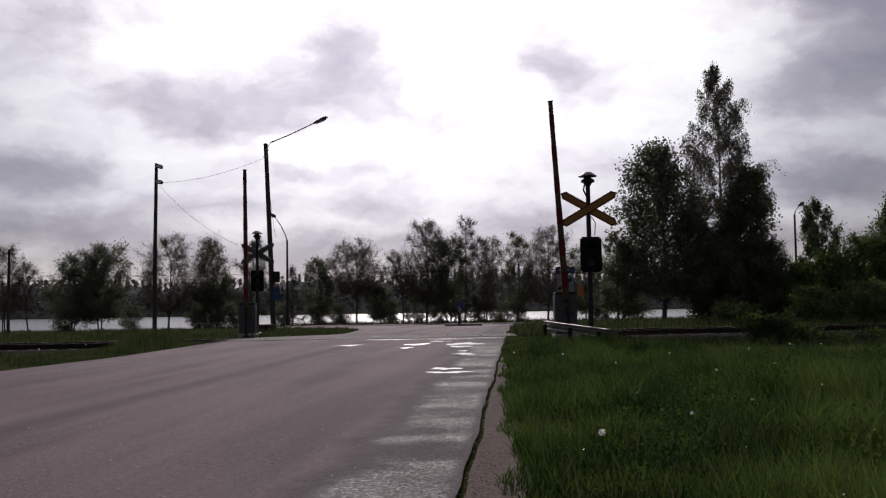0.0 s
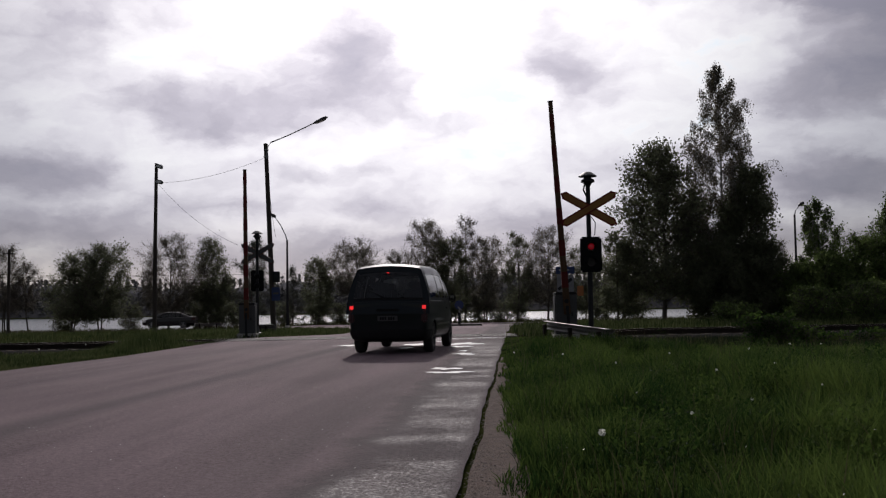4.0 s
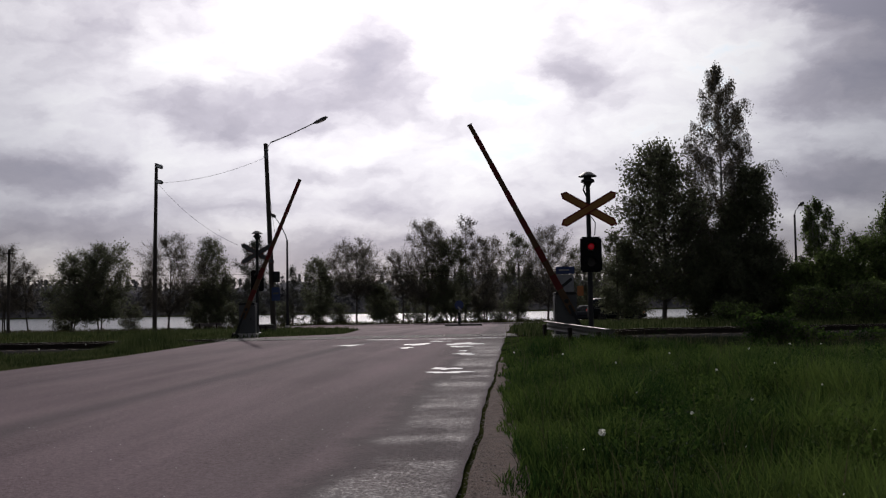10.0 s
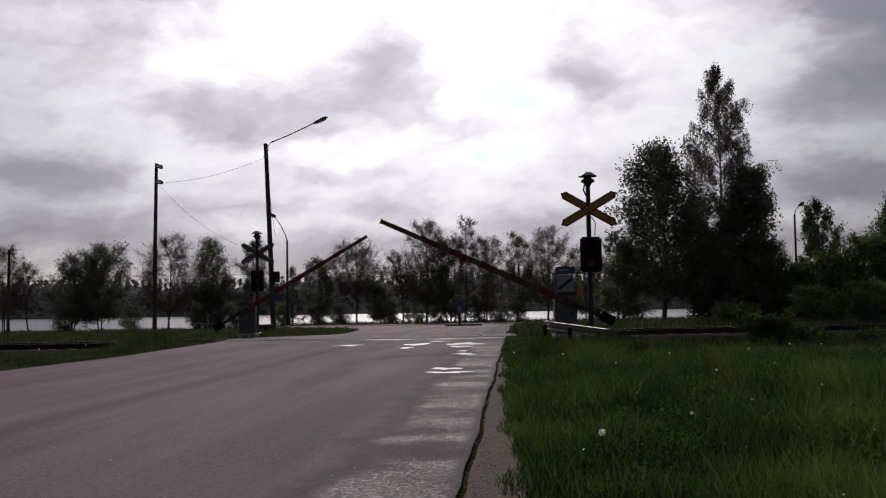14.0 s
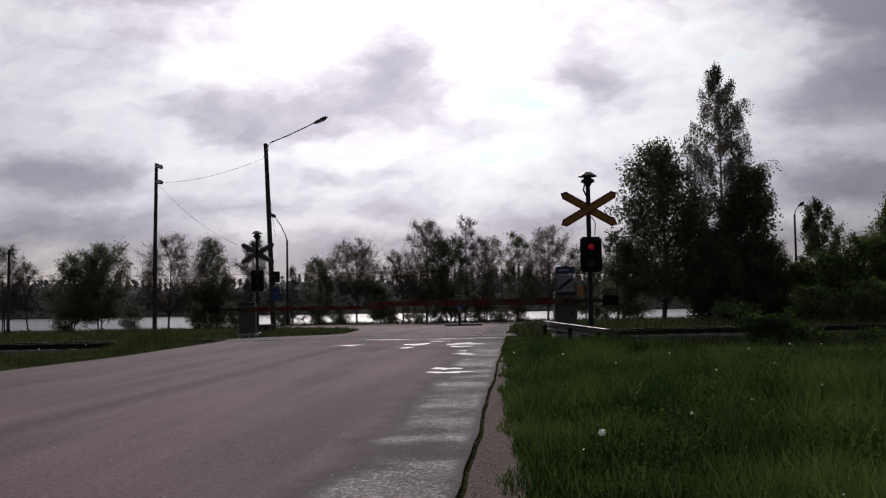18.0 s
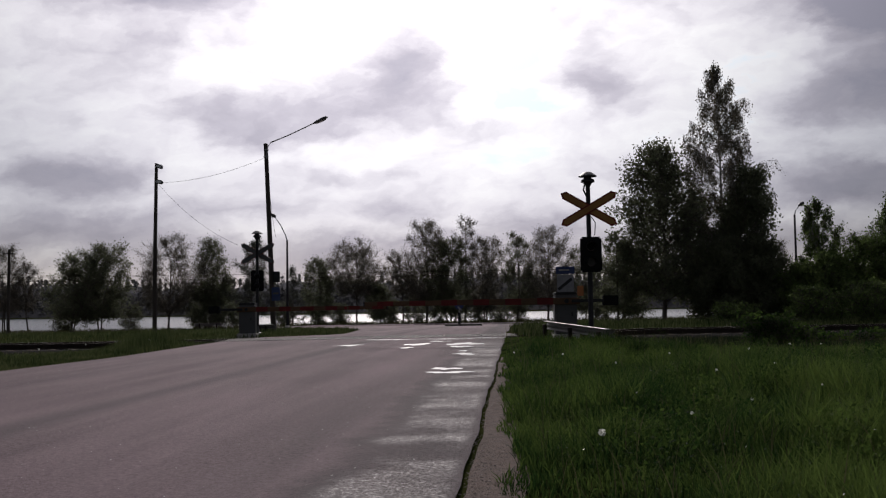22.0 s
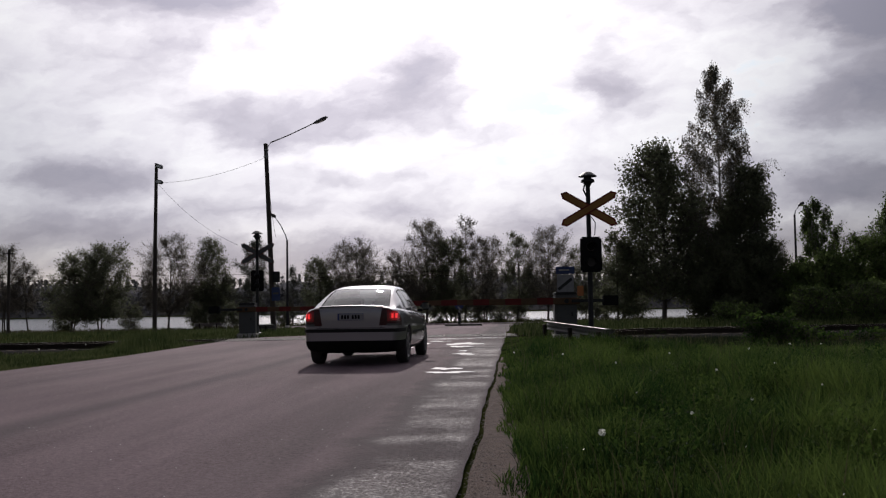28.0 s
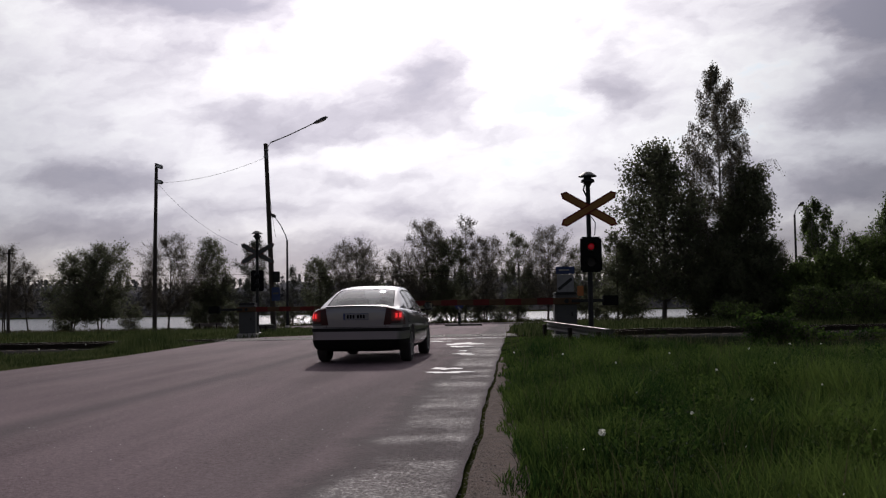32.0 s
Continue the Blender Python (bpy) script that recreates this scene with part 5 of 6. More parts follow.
    blades("dry_stalks", r, np.random.default_rng(15).uniform(0.25, 0.5, len(r)), 0.0022 + 0.0002 * r[:, 1], M["drygrass"], 16, "pale dry stalks standing among the grass", 0.5)


def other_grass():
    rng = np.random.default_rng(21)
    p = scatter(115000, 20, -30, -6.8, 14, 31.2, lambda x, y: y < track_y(x) - 1.5 and x < left_edge(y) - 0.05 + 0.1 * math.sin(y * 3) and x > -2 - 0.56 * y, 1.0)
    k = np.array([tuft(float(a), float(b)) for a, b in p])
    near = np.clip((np.array([left_edge(float(b)) - a for a, b in p])) / 1.5, 0.3, 1)
    blades("left_verge_grass", p, np.clip(((0.15 + 0.12 * k) + 0.5 * np.exp(-((-p[:, 0] / p[:, 1] - 0.305) / 0.035) ** 2) * np.clip((p[:, 1] - 21) / 4, 0, 1)) * near * rng.uniform(0.4, 1.2, len(p)), 0.04, 0.75), 0.008, M["dullgrass"], 22, "uncut green grass along the road")
    p = scatter(90000, 23, -40, -3.5, 28.5, 76, lambda x, y: y > track_y(x) + 1.9 and x < left_edge(y) - 0.15 and x > -3 - 0.52 * y and y < shore_y(x) - 5.6, 1.3)
    blades("far_left_grass", p, rng.uniform(0.05, 0.2, len(p)) * (1 + 0.8 * np.array([tuft(float(a) * 0.5, float(b) * 0.5) for a, b in p])), 0.013, M["dullgrass"], 24, "thin yellowish grass between track and shore road")
    p = scatter(70000, 25, 2.5, 40, 31, 77, lambda x, y: x > right_edge(y) + 0.08 and x < 3 + 0.52 * y and y < shore_y(x) - 5.6 and (y > track_y(x) + 2.1 or x < 3.7), 1.3)
    blades("far_right_grass", p, rng.uniform(0.1, 0.4, len(p)), 0.016, M["dullgrass"], 26, "green grass between track and shore road")
    p = scatter(26000, 27, -55, 50, 88, 97, lambda x, y: y > shore_y(x) + 5.3, 1.0)
    blades("bank_grass", p, rng.uniform(0.15, 0.5, len(p)), 0.02, M["drygrass"], 28, "rough grass on the lake bank")


verge_grass()
other_grass()


def dandelion(x, y, h, r):
    t = thing("dandelion", pose(x, y, ground_z(x, y)), "dandelion with a round white seed head in the grass", "flower", "dandelions in the verge")
    part("stem", tube([(0, 0, -0.03), (0.01, 0.01, h * 0.6), (0.0, 0.0, h)], 0.003, 5), M["grass"], t)
    rng = np.random.default_rng(int(abs(x) * 100))
    d = rng.normal(size=(90, 3))
    d /= np.linalg.norm(d, axis=1)[:, None]
    part("seed_head", leaf_mesh("seed_head", d * r * rng.uniform(0.6, 1, (90, 1)) + np.array([0, 0, h]), 5, r * 0.5, M["puff"]), None, t, "white seed head")


for x, y, h, r in ((0.89, 5.5, 0.29, 0.034), (1.65, 6.45, 0.27, 0.03), (2.6, 9.2, 0.34, 0.028), (3.3, 9.6, 0.33, 0.03), (2.05, 11.5, 0.3, 0.03), (4.6, 14.5, 0.3, 0.03), (5.4, 15.0, 0.34, 0.03), (1.75, 14.2, 0.28, 0.03),
                   (2.2, 6.9, 0.3, 0.022), (2.9, 7.4, 0.33, 0.02), (3.0, 12.8, 0.32, 0.028), (6.2, 15.8, 0.3, 0.035), (1.2, 16.6, 0.2, 0.03), (-8.3, 27.0, 0.25, 0.04), (-9.5, 25.4, 0.28, 0.045), (-10.4, 24.6, 0.26, 0.045)):
    dandelion(x, y, h, r * (0.6 if y < 6 else 0.42))

# ---- vehicles: local y points forward, origin on the ground under the rear axle ----


def bake(ob):
    """The mesh of ob with its modifiers worked in; ob is removed."""
    bpy.context.view_layer.update()
    me = bpy.data.meshes.new_from_object(ob.evaluated_get(bpy.context.evaluated_depsgraph_get()))
    bpy.data.objects.remove(ob)
    return me


def lower_body(stations, axles, arch_r, arch_z):
    bm = bmesh.new()
    rings = []
    for y, w, zb, zm, zs, zd in stations:
        half = [(0.78 * w, zb), (0.95 * w, zb + 0.05), (0.99 * w, lerp(zb, zm, 0.5)), (w, zm), (0.99 * w, lerp(zm, zs, 0.6)), (0.955 * w, zs - 0.03), (0.90 * w, zs + 0.004), (0.55 * w, lerp(zs, zd, 0.75))]
        pts = [(0, zb)] + half + [(0, zd)] + [(-a, b) for a, b in reversed(half)]
        rings.append([bm.verts.new((a, y, b)) for a, b in pts])
    n = len(rings[0])
    for u, v in zip(rings, rings[1:]):
        for k in range(n):
            bm.faces.new((u[k], u[(k + 1) % n], v[(k + 1) % n], v[k]))
    bm.faces.new(rings[0][::-1])
    bm.faces.new(rings[-1])
    bmesh.ops.recalc_face_normals(bm, faces=bm.faces)
    me = bpy.data.meshes.new("shell")
    bm.to_mesh(me)
    bm.free()
    ob = new("shell", me)
    sub = ob.modifiers.new("round", "SUBSURF")
    sub.levels = sub.render_levels = 2
    cut = bmesh.new()
    for y in axles:
        lathe([(0, -1.5), (arch_r, -1.5), (arch_r, 1.5), (0, 1.5)], "x", (0, y, arch_z), 36, cut)
    bmesh.ops.recalc_face_normals(cut, faces=cut.faces)
    cm = bpy.data.meshes.new("cutter")
    cut.to_mesh(cm)
    cut.free()
    cutter = new("cutter", cm)
    bo = ob.modifiers.new("arches", "BOOLEAN")
    bo.operation, bo.object, bo.solver = "DIFFERENCE", cutter, "EXACT"
    out = bake(ob)
    bpy.data.objects.remove(cutter)
    return out


def patch(me, offset, x=None, y=None, z=None, both=False, cuts=()):
    """A piece of a body's skin between limits, lifted off it: lamps, seams, mouldings."""
    out = bmesh.new()
    for sgn in ((1, -1) if both else (1,)):
        bm = bmesh.new()
        bm.from_mesh(me)
        for axis, lim in enumerate((x, y, z)):
            if lim is None:
                continue
            lo, hi = lim if not (axis == 0 and sgn < 0) else (-lim[1], -lim[0])
            for v, sg in ((lo, -1), (hi, 1)):
                no = [0, 0, 0]
                no[axis] = sg
                co = [0, 0, 0]
                co[axis] = v
                bmesh.ops.bisect_plane(bm, geom=bm.verts[:] + bm.edges[:] + bm.faces[:], plane_co=co, plane_no=no, clear_outer=True)
        for co, no in cuts:
            bmesh.ops.bisect_plane(bm, geom=bm.verts[:] + bm.edges[:] + bm.faces[:], plane_co=co, plane_no=no, clear_outer=True)
        bm.normal_update()
        for v in bm.verts:
            v.co += v.normal * offset
        tmp = bpy.data.meshes.new("tmp")
        bm.to_mesh(tmp)
        bm.free()
        out.from_mesh(tmp)
        bpy.data.meshes.remove(tmp)
    return out


def greenhouse(t, st, xb, xr, bulge, vwin, paint, rear_s, front_s, rear_bow, front_bow, glass_v=(0.06, 0.93), crown=0.035):
    """Pillars and roof with real openings; each pane is a part. st: belt y, z, roof y, z, and whether a window follows."""
    bm = bmesh.new()

    def side(i, f, v, sgn):
        a, b = st[i], st[min(i + 1, len(st) - 1)]
        yb, zb, yr, zr = (lerp(a[k], b[k], f) for k in range(4))
        q = min(v / 0.9, 1.0)
        top = max(v - 0.9, 0.0) / 0.1
        x = lerp(xb, xr, q ** 1.15) + bulge * 4 * q * (1 - q) - 0.075 * top ** 1.3
        z = lerp(zb, zr, 0.955 * q) + (zr - zb) * 0.045 * math.sin(top * math.pi / 2)
        return Vector((sgn * x, lerp(yb, yr, q * 0.965 + 0.035 * top), z))

    def quad_grid(target, fn, us, vs):
        g = [[target.verts.new(fn(u, v)) for v in vs] for u in us]
        for i in range(len(us) - 1):
            for j in range(len(vs) - 1):
                target.faces.new((g[i][j], g[i + 1][j], g[i + 1][j + 1], g[i][j + 1]))

    def three(a, b, n=4):
        return spread(a, b, n)

    for sgn in (-1, 1):
        for i in range(len(st) - 1):
            fn = lambda u, v, i=i, s=sgn: side(i, u, v, s)
            us = three(0, 1)
            if st[i][4]:
                quad_grid(bm, fn, us, three(0, vwin[0], 1))
                quad_grid(bm, fn, us, [vwin[1], 0.9, 0.925, 0.95, 0.975, 1.0] if vwin[1] < 0.9 else [vwin[1], 0.925, 0.95, 0.975, 1.0])
                gl = bmesh.new()
                quad_grid(gl, lambda u, v, f=fn: f(u, v) * 1.0 - Vector((sgn * 0.006, 0, 0)), us, three(vwin[0], vwin[1], 5))
                g = part("side_window", gl, M["vanglass"], t, smooth=True)
                tr = bmesh.new()
                quad_grid(tr, lambda u, v, f=fn: f(u, v) + Vector((sgn * 0.004, 0, 0)), us, three(vwin[0] - 0.035, vwin[0] + 0.015, 1))
                part("window_strip", tr, M["chrome"] if paint == "silver" else M["trim"], g)
            else:
                quad_grid(bm, fn, us, spread(0, 0.9, 7) + [0.925, 0.95, 0.975, 1.0])
    # rear and front screens, and the roof
    for i, f, s_win, bow, nm in ((0, 0.0, rear_s, -rear_bow, "rear_window"), (len(st) - 2, 1.0, front_s, front_bow, "windscreen")):
        def fn(s, v, i=i, f=f, bow=bow):
            p = side(i, f, v, 1)
            return Vector((p.x * s, p.y + bow * (1 - s * s), p.z + crown * v * (1 - s * s)))
        quad_grid(bm, fn, spread(-1, -s_win, 2), spread(0, 0.9, 7) + [0.925, 0.95, 0.975, 1.0])
        quad_grid(bm, fn, spread(s_win, 1, 2), spread(0, 0.9, 7) + [0.925, 0.95, 0.975, 1.0])
        quad_grid(bm, fn, spread(-s_win, s_win, 10), [0, glass_v[0]])
        quad_grid(bm, fn, spread(-s_win, s_win, 10), [glass_v[1], 0.9, 0.925, 0.95, 0.975, 1.0] if glass_v[1] < 0.9 else [glass_v[1], 0.95, 0.975, 1.0])
        gl = bmesh.new()
        quad_grid(gl, lambda s, v: fn(s, v) + Vector((0, 0.005 if i == 0 else -0.005, 0)), spread(-s_win, s_win, 10), three(glass_v[0], glass_v[1], 6))
        g = part(nm, gl, M["vanglass"], t, smooth=True)
        ed = bmesh.new()
        quad_grid(ed, lambda s, v: fn(s, v) + Vector((0, -0.004 if i == 0 else 0.004, 0)), spread(-s_win, s_win, 10), [glass_v[0] - 0.03, glass_v[0] + 0.01])
        part("seal", ed, M["trim"], g)

    def roof(j, s):
        i = min(int(j), len(st) - 2)
        p = side(i, j - i, 1.0, 1)
        e0, e1 = -rear_bow * (1 - s * s) * max(0, 1 - j), front_bow * (1 - s * s) * max(0, j - (len(st) - 2))
        return Vector((p.x * s, p.y + e0 + e1, p.z + crown * (1 - s * s)))
    quad_grid(bm, roof, spread(0, len(st) - 1, (len(st) - 1) * 4), spread(-1, 1, 12))
    bmesh.ops.remove_doubles(bm, verts=bm.verts, dist=0.0015)
    return bm


def smooth_at(pts, s):
    """Smooth reading of a row of points at place s, counted in points."""
    i = min(max(int(s), 0), len(pts) - 2)
    f = s - i
    p0, p1, p2, p3 = (Vector(pts[min(max(i + k, 0), len(pts) - 1)]) for k in (-1, 0, 1, 2))
    return 0.5 * (2 * p1 + (p2 - p0) * f + (2 * p0 - 5 * p1 + 4 * p2 - p3) * f ** 2 + (3 * p1 - p0 - 3 * p2 + p3) * f ** 3)


# sedan cabin: belt line and roof edge from the rear to the front, as half width, y, z
BELT = [(0.72, -0.62, 0.991), (0.765, -0.44, 0.986), (0.785, -0.22, 0.981), (0.79, -0.02, 0.978), (0.795, 0.55, 0.959), (0.795, 1.05, 0.937), (0.79, 1.5, 0.917), (0.785, 2.0, 0.9), (0.765, 2.38, 0.885), (0.7, 2.68, 0.865)]
ROOF = [(0.69, -0.6, 1.0), (0.655, -0.26, 1.138), (0.615, 0.05, 1.253), (0.578, 0.36, 1.331), (0.56, 0.75, 1.381), (0.56, 1.2, 1.391), (0.575, 1.6, 1.361), (0.61, 1.95, 1.255), (0.66, 2.3, 1.084), (0.69, 2.64, 0.902)]


def arched_cabin(t, paint):
    """Arched pillars and roof with real openings; each pane is a part."""
    bm = bmesh.new()

    def side(s, q, sgn):
        p = smooth_at(BELT, s).lerp(smooth_at(ROOF, s), q)
        p.x += 0.12 * q * (1 - q)
        p.x *= sgn
        return p

    def grid(target, fn, us, vs):
        g = [[target.verts.new(fn(u, v)) for v in vs] for u in us]
        for i in range(len(us) - 1):
            for j in range(len(vs) - 1):
                target.faces.new((g[i][j], g[i + 1][j], g[i + 1][j + 1], g[i][j + 1]))

    # pillar lines: place at the belt, at the roof, and what follows
    cols = [(0.0, 0.0, "pillar"), (2.78, 2.86, "glass"), (3.50, 3.02, "bar"), (3.57, 3.11, "glass"), (4.86, 4.30, "pillar"), (5.05, 4.52, "glass"), (7.62, 6.42, "pillar"), (9.0, 9.0, "")]
    tops = []
    for i in range(len(cols) - 1):
        n = 12 if cols[i][2] == "pillar" and i in (0, 6) else (2 if cols[i][2] != "glass" else 6)
        tops += [lerp(cols[i][1], cols[i + 1][1], k / n) for k in range(n)]
        for sgn in (-1, 1):
            def fn(u, q, a=cols[i], b=cols[i + 1], sgn=sgn, o=0.0):
                return side(lerp(lerp(a[0], b[0], u), lerp(a[1], b[1], u), q), q, sgn) + Vector((sgn * o, 0, 0))
            us = spread(0, 1, n)
            if cols[i][2] == "pillar":
                grid(bm, fn, us, spread(0, 1, 8))
                continue
            grid(bm, fn, us, [0, 0.05])
            grid(bm, fn, us, [0.90, 0.95, 1.0])
            gl = bmesh.new()
            if cols[i][2] == "bar":
                grid(gl, lambda u, q: fn(u, q, o=0.003), us, spread(0.03, 0.91, 6))
                part("window_bar", gl, M["trim"], t)
                continue
            grid(gl, lambda u, q: fn(u, q, o=-0.006), us, spread(0.05, 0.90, 7))
            g = part("side_window", gl, M["glass"], t, smooth=True)
            tr = bmesh.new()
            grid(tr, lambda u, q: fn(u, q, o=0.005), us, [0.03, 0.06])
            part("window_strip", tr, M["chrome"] if paint == "silver" else M["trim"], g)
            tr = bmesh.new()
            grid(tr, lambda u, q: fn(u, q, o=0.004), us, [0.885, 0.92])
            for a, b in ((0.0, 0.03), (0.97, 1.0)):
                grid(tr, lambda u, q: fn(u, q, o=0.002), [a, b], spread(0.05, 0.9, 6))
            part("window_seal", tr, M["trim"], g)
    tops.append(9.0)

    def top(s, u, o=0.0):
        p = smooth_at(ROOF, s)
        bow = -0.13 * max(0.0, 1 - s / 3) + 0.16 * max(0.0, (s - 6) / 3)
        return Vector((p.x * u, p.y + bow * (1 - u * u), p.z + 0.045 * (1 - u ** 4) * min(1, s, 9 - s) + o))

    us = [-1, -0.96, -0.91, -0.87] + spread(-0.8, 0.8, 10) + [0.87, 0.91, 0.96, 1]
    for a, b in zip(tops, tops[1:]):
        rear, front = 0.22 < a and b < 2.87, 6.42 <= a and b < 8.8
        if not (rear or front):
            grid(bm, top, [a, b], us)
        else:
            grid(bm, top, [a, b], us[:3])
            grid(bm, top, [a, b], us[-3:])
    for lo, hi, nm in ((0.22, 2.66, "rear_window"), (6.42, 8.8, "windscreen")):
        ss = [a for a in tops if lo <= a <= hi + 0.3]
        gl = bmesh.new()
        grid(gl, lambda s, u: top(s, u, -0.004), ss, us[2:-2])
        g = part(nm, gl, M["glass"], t, smooth=True)
        for a, b in ((us[2], us[3]), (us[-4], us[-3])):
            ed = bmesh.new()
            grid(ed, lambda s, u: top(s, u, 0.003), ss, [a, lerp(a, b, 0.5)] if a < 0 else [lerp(a, b, 0.5), b])
            part("seal", ed, M["trim"], g)
    bmesh.ops.remove_doubles(bm, verts=bm.verts, dist=0.0015)
    return bm


def wheel(t, x, y, r, width, sgn, spokes=5, metal="alloy"):
    ty = lathe([(r * 0.66, -width * 0.42), (r * 0.8, -width * 0.5), (r * 0.94, -width * 0.48), (r, -width * 0.36), (r, width * 0.36), (r * 0.94, width * 0.48), (r * 0.8, width * 0.5), (r * 0.66, width * 0.42), (r * 0.66, -width * 0.42)], "x", (0, 0, 0), 30)
    w = part("wheel", ty, M["tyre"], t, smooth=True)
    w.location = (x, y, r)
    o = sgn * width
    part("rim", lathe([(r * 0.67, -o * 0.40), (r * 0.67, o * 0.45), (r * 0.62, o * 0.45), (r * 0.60, o * 0.1), (0.0, o * 0.08)], "x", (0, 0, 0), 26), M["darkgrey"], w, smooth=True)
    sp = bmesh.new()
    for k in range(spokes):
        rot = Matrix.Rotation(2 * math.pi * k / spokes, 4, "X")
        for d in (-1, 1):
            m = rot @ Matrix.Rotation(radians(11 * d), 4, "X")
            box(0.03, 0.045, r * 0.61, (o * 0.40, 0, 0.03), 0.008, bm=sp)
            sp.verts.ensure_lookup_table()
            for v in sp.verts:
                if not v.tag:
                    v.tag = True
                    v.co = m @ v.co
    part("spokes", sp, M[metal], w, "silver alloy spokes" if metal == "alloy" else "dull grey wheel spokes")
    part("rim_lip", lathe([(r * 0.685, o * 0.46), (r * 0.64, o * 0.47), (r * 0.60, o * 0.40), (r * 0.685, o * 0.40)], "x", (0, 0, 0), 28), M[metal], w, smooth=True)
    part("hub_cap", lathe([(0, o * 0.40), (0.045, o * 0.40), (0.06, o * 0.30), (0, o * 0.28)], "x", (0, 0, 0), 14), M[metal], w)
    return w


def sedan(name, paint, m, label, lit=True, spoke=7):
    t = thing(name, m, label, "car")
    st = [(-0.985, 0.64, 0.36, 0.57, 0.86, 0.91), (-0.98, 0.75, 0.29, 0.57, 0.945, 1.005), (-0.95, 0.81, 0.24, 0.58, 0.985, 1.062), (-0.70, 0.86, 0.22, 0.59, 0.995, 1.060), (-0.40, 0.888, 0.21, 0.61, 0.990, 1.050),
          (0.0, 0.90, 0.24, 0.61, 0.975, 1.025), (0.9, 0.902, 0.2, 0.60, 0.945, 0.975), (1.8, 0.90, 0.2, 0.58, 0.91, 0.94), (2.45, 0.895, 0.22, 0.58, 0.89, 0.95), (2.75, 0.89, 0.24, 0.58, 0.865, 0.93),
          (3.15, 0.86, 0.25, 0.56, 0.79, 0.85), (3.42, 0.79, 0.26, 0.52, 0.69, 0.73), (3.56, 0.66, 0.3, 0.5, 0.60, 0.63), (3.6, 0.5, 0.34, 0.48, 0.55, 0.57)]
    low = lower_body(st, (0.0, 2.715), 0.365, 0.33)
    bm = arched_cabin(t, paint)
    bm.from_mesh(low)
    body = part("body", bm, M[paint], t, smooth=True)
    part("cabin_floor", box(1.42, 2.6, 0.03, (0, 0.95, 0.93), 0.01), M["seat"], t)
    for x in (-0.36, 0.36):
        for y, h in ((1.25, 0.30), (0.3, 0.24)):
            s = part("seat_back", box(0.46, 0.14, h, (x, y, 0.93), 0.05, None, 0.8), M["seat"], t)
            part("headrest", box(0.25, 0.08, 0.15, (x, y - 0.02, 0.93 + h + 0.0), 0.035), M["seat"], s)
    part("rear_shelf", box(1.2, 0.5, 0.02, (0, -0.15, 1.02), 0.01), M["seat"], t)
    part("dashboard", box(1.3, 0.35, 0.08, (0, 2.1, 0.93), 0.03), M["seat"], t)
    lamp = M["brake"] if lit else M["tail"]
    for s in (-1, 1):
        def lim(a, c):
            return (a, c) if s > 0 else (-c, -a)
        inner = ((s * 0.50, 0, 0.70), (-s * 0.985, 0, 0.17))
        slope = ((s * 0.61, 0, 1.03), (s * 0.55, 0, 0.835))
        c = part("tail_lamp", patch(low, 0.008, lim(0.46, 0.95), (-1.1, -0.70), (0.70, 1.09), cuts=[inner, slope, ((0, -0.80, 1.01), (0, 0.75, 0.66))]), M["tail"], t, "dark red tail lamp cluster", smooth=True)
        part("lit_field", patch(low, 0.011, lim(0.645, 0.87), (-1.1, -0.76), (0.77, 0.96), cuts=[slope]), M["dimred"] if lit else M["tail"], c, smooth=True)
        if lit:
            part("lamp_glow", patch(low, 0.0125, lim(0.685, 0.835), (-1.1, -0.80), (0.79, 0.945), cuts=[((s * 0.70, 0, 0.915), (-s * 0.6, 0, 0.8)), ((s * 0.82, 0, 0.915), (s * 0.6, 0, 0.8)), ((s * 0.82, 0, 0.815), (s * 0.6, 0, -0.8)), ((s * 0.70, 0, 0.815), (-s * 0.6, 0, -0.8))]), M["midred"], c, "red lens lit from within", smooth=True)
        for q in (0.715, 0.765):
            part("brake_light", patch(low, 0.0145, lim(q, q + 0.034), (-1.1, -0.82), (0.825, 0.905)), lamp, c, "glowing red brake light" if lit else "", smooth=True)
        part("reversing_light", patch(low, 0.012, lim(0.63, 0.82), (-1.1, -0.84), (0.695, 0.73)), M["grey"], c, smooth=True)
        part("headlamp", patch(low, 0.006, lim(0.42, 0.95), (3.2, 3.7), (0.56, 0.70)), M["lens"], t, smooth=True)
        mi = part("door_mirror", box(0.22, 0.12, 0.165, (s * 0.965, 2.06, 0.94), 0.055), M["trim"], t, smooth=True)
        part("mirror_glass", box(0.16, 0.006, 0.11, (s * 0.968, 1.998, 0.968), 0.0), M["mirror"], mi)
        part("mirror_foot", box(0.12, 0.06, 0.05, (s * 0.84, 2.1, 0.915), 0.015), M["trim"], mi)
        part("side_moulding", patch(low, 0.012, lim(0.5, 1.0), (0.42, 2.3), (0.528, 0.572)), M["trim"], t)
        for y in (0.34, 1.34):
            part("door_handle", box(0.035, 0.18, 0.035, (s * 0.885, y, 0.80), 0.014), M[paint], t)
        part("door_seam", patch(low, 0.0025, lim(0.5, 1.0), (1.055, 1.063), (0.28, 1.0)), M["black"], t)
        part("door_seam", patch(low, 0.0025, lim(0.5, 1.0), (2.18, 2.188), (0.28, 0.9)), M["black"], t)
        part("door_seam", patch(low, 0.0025, lim(0.5, 1.0), (0.16, 0.168), (0.68, 0.96)), M["black"], t)
        part("sill", patch(low, 0.006, lim(0.5, 1.0), (0.35, 2.36), (0.15, 0.29)), M["trim"], t)
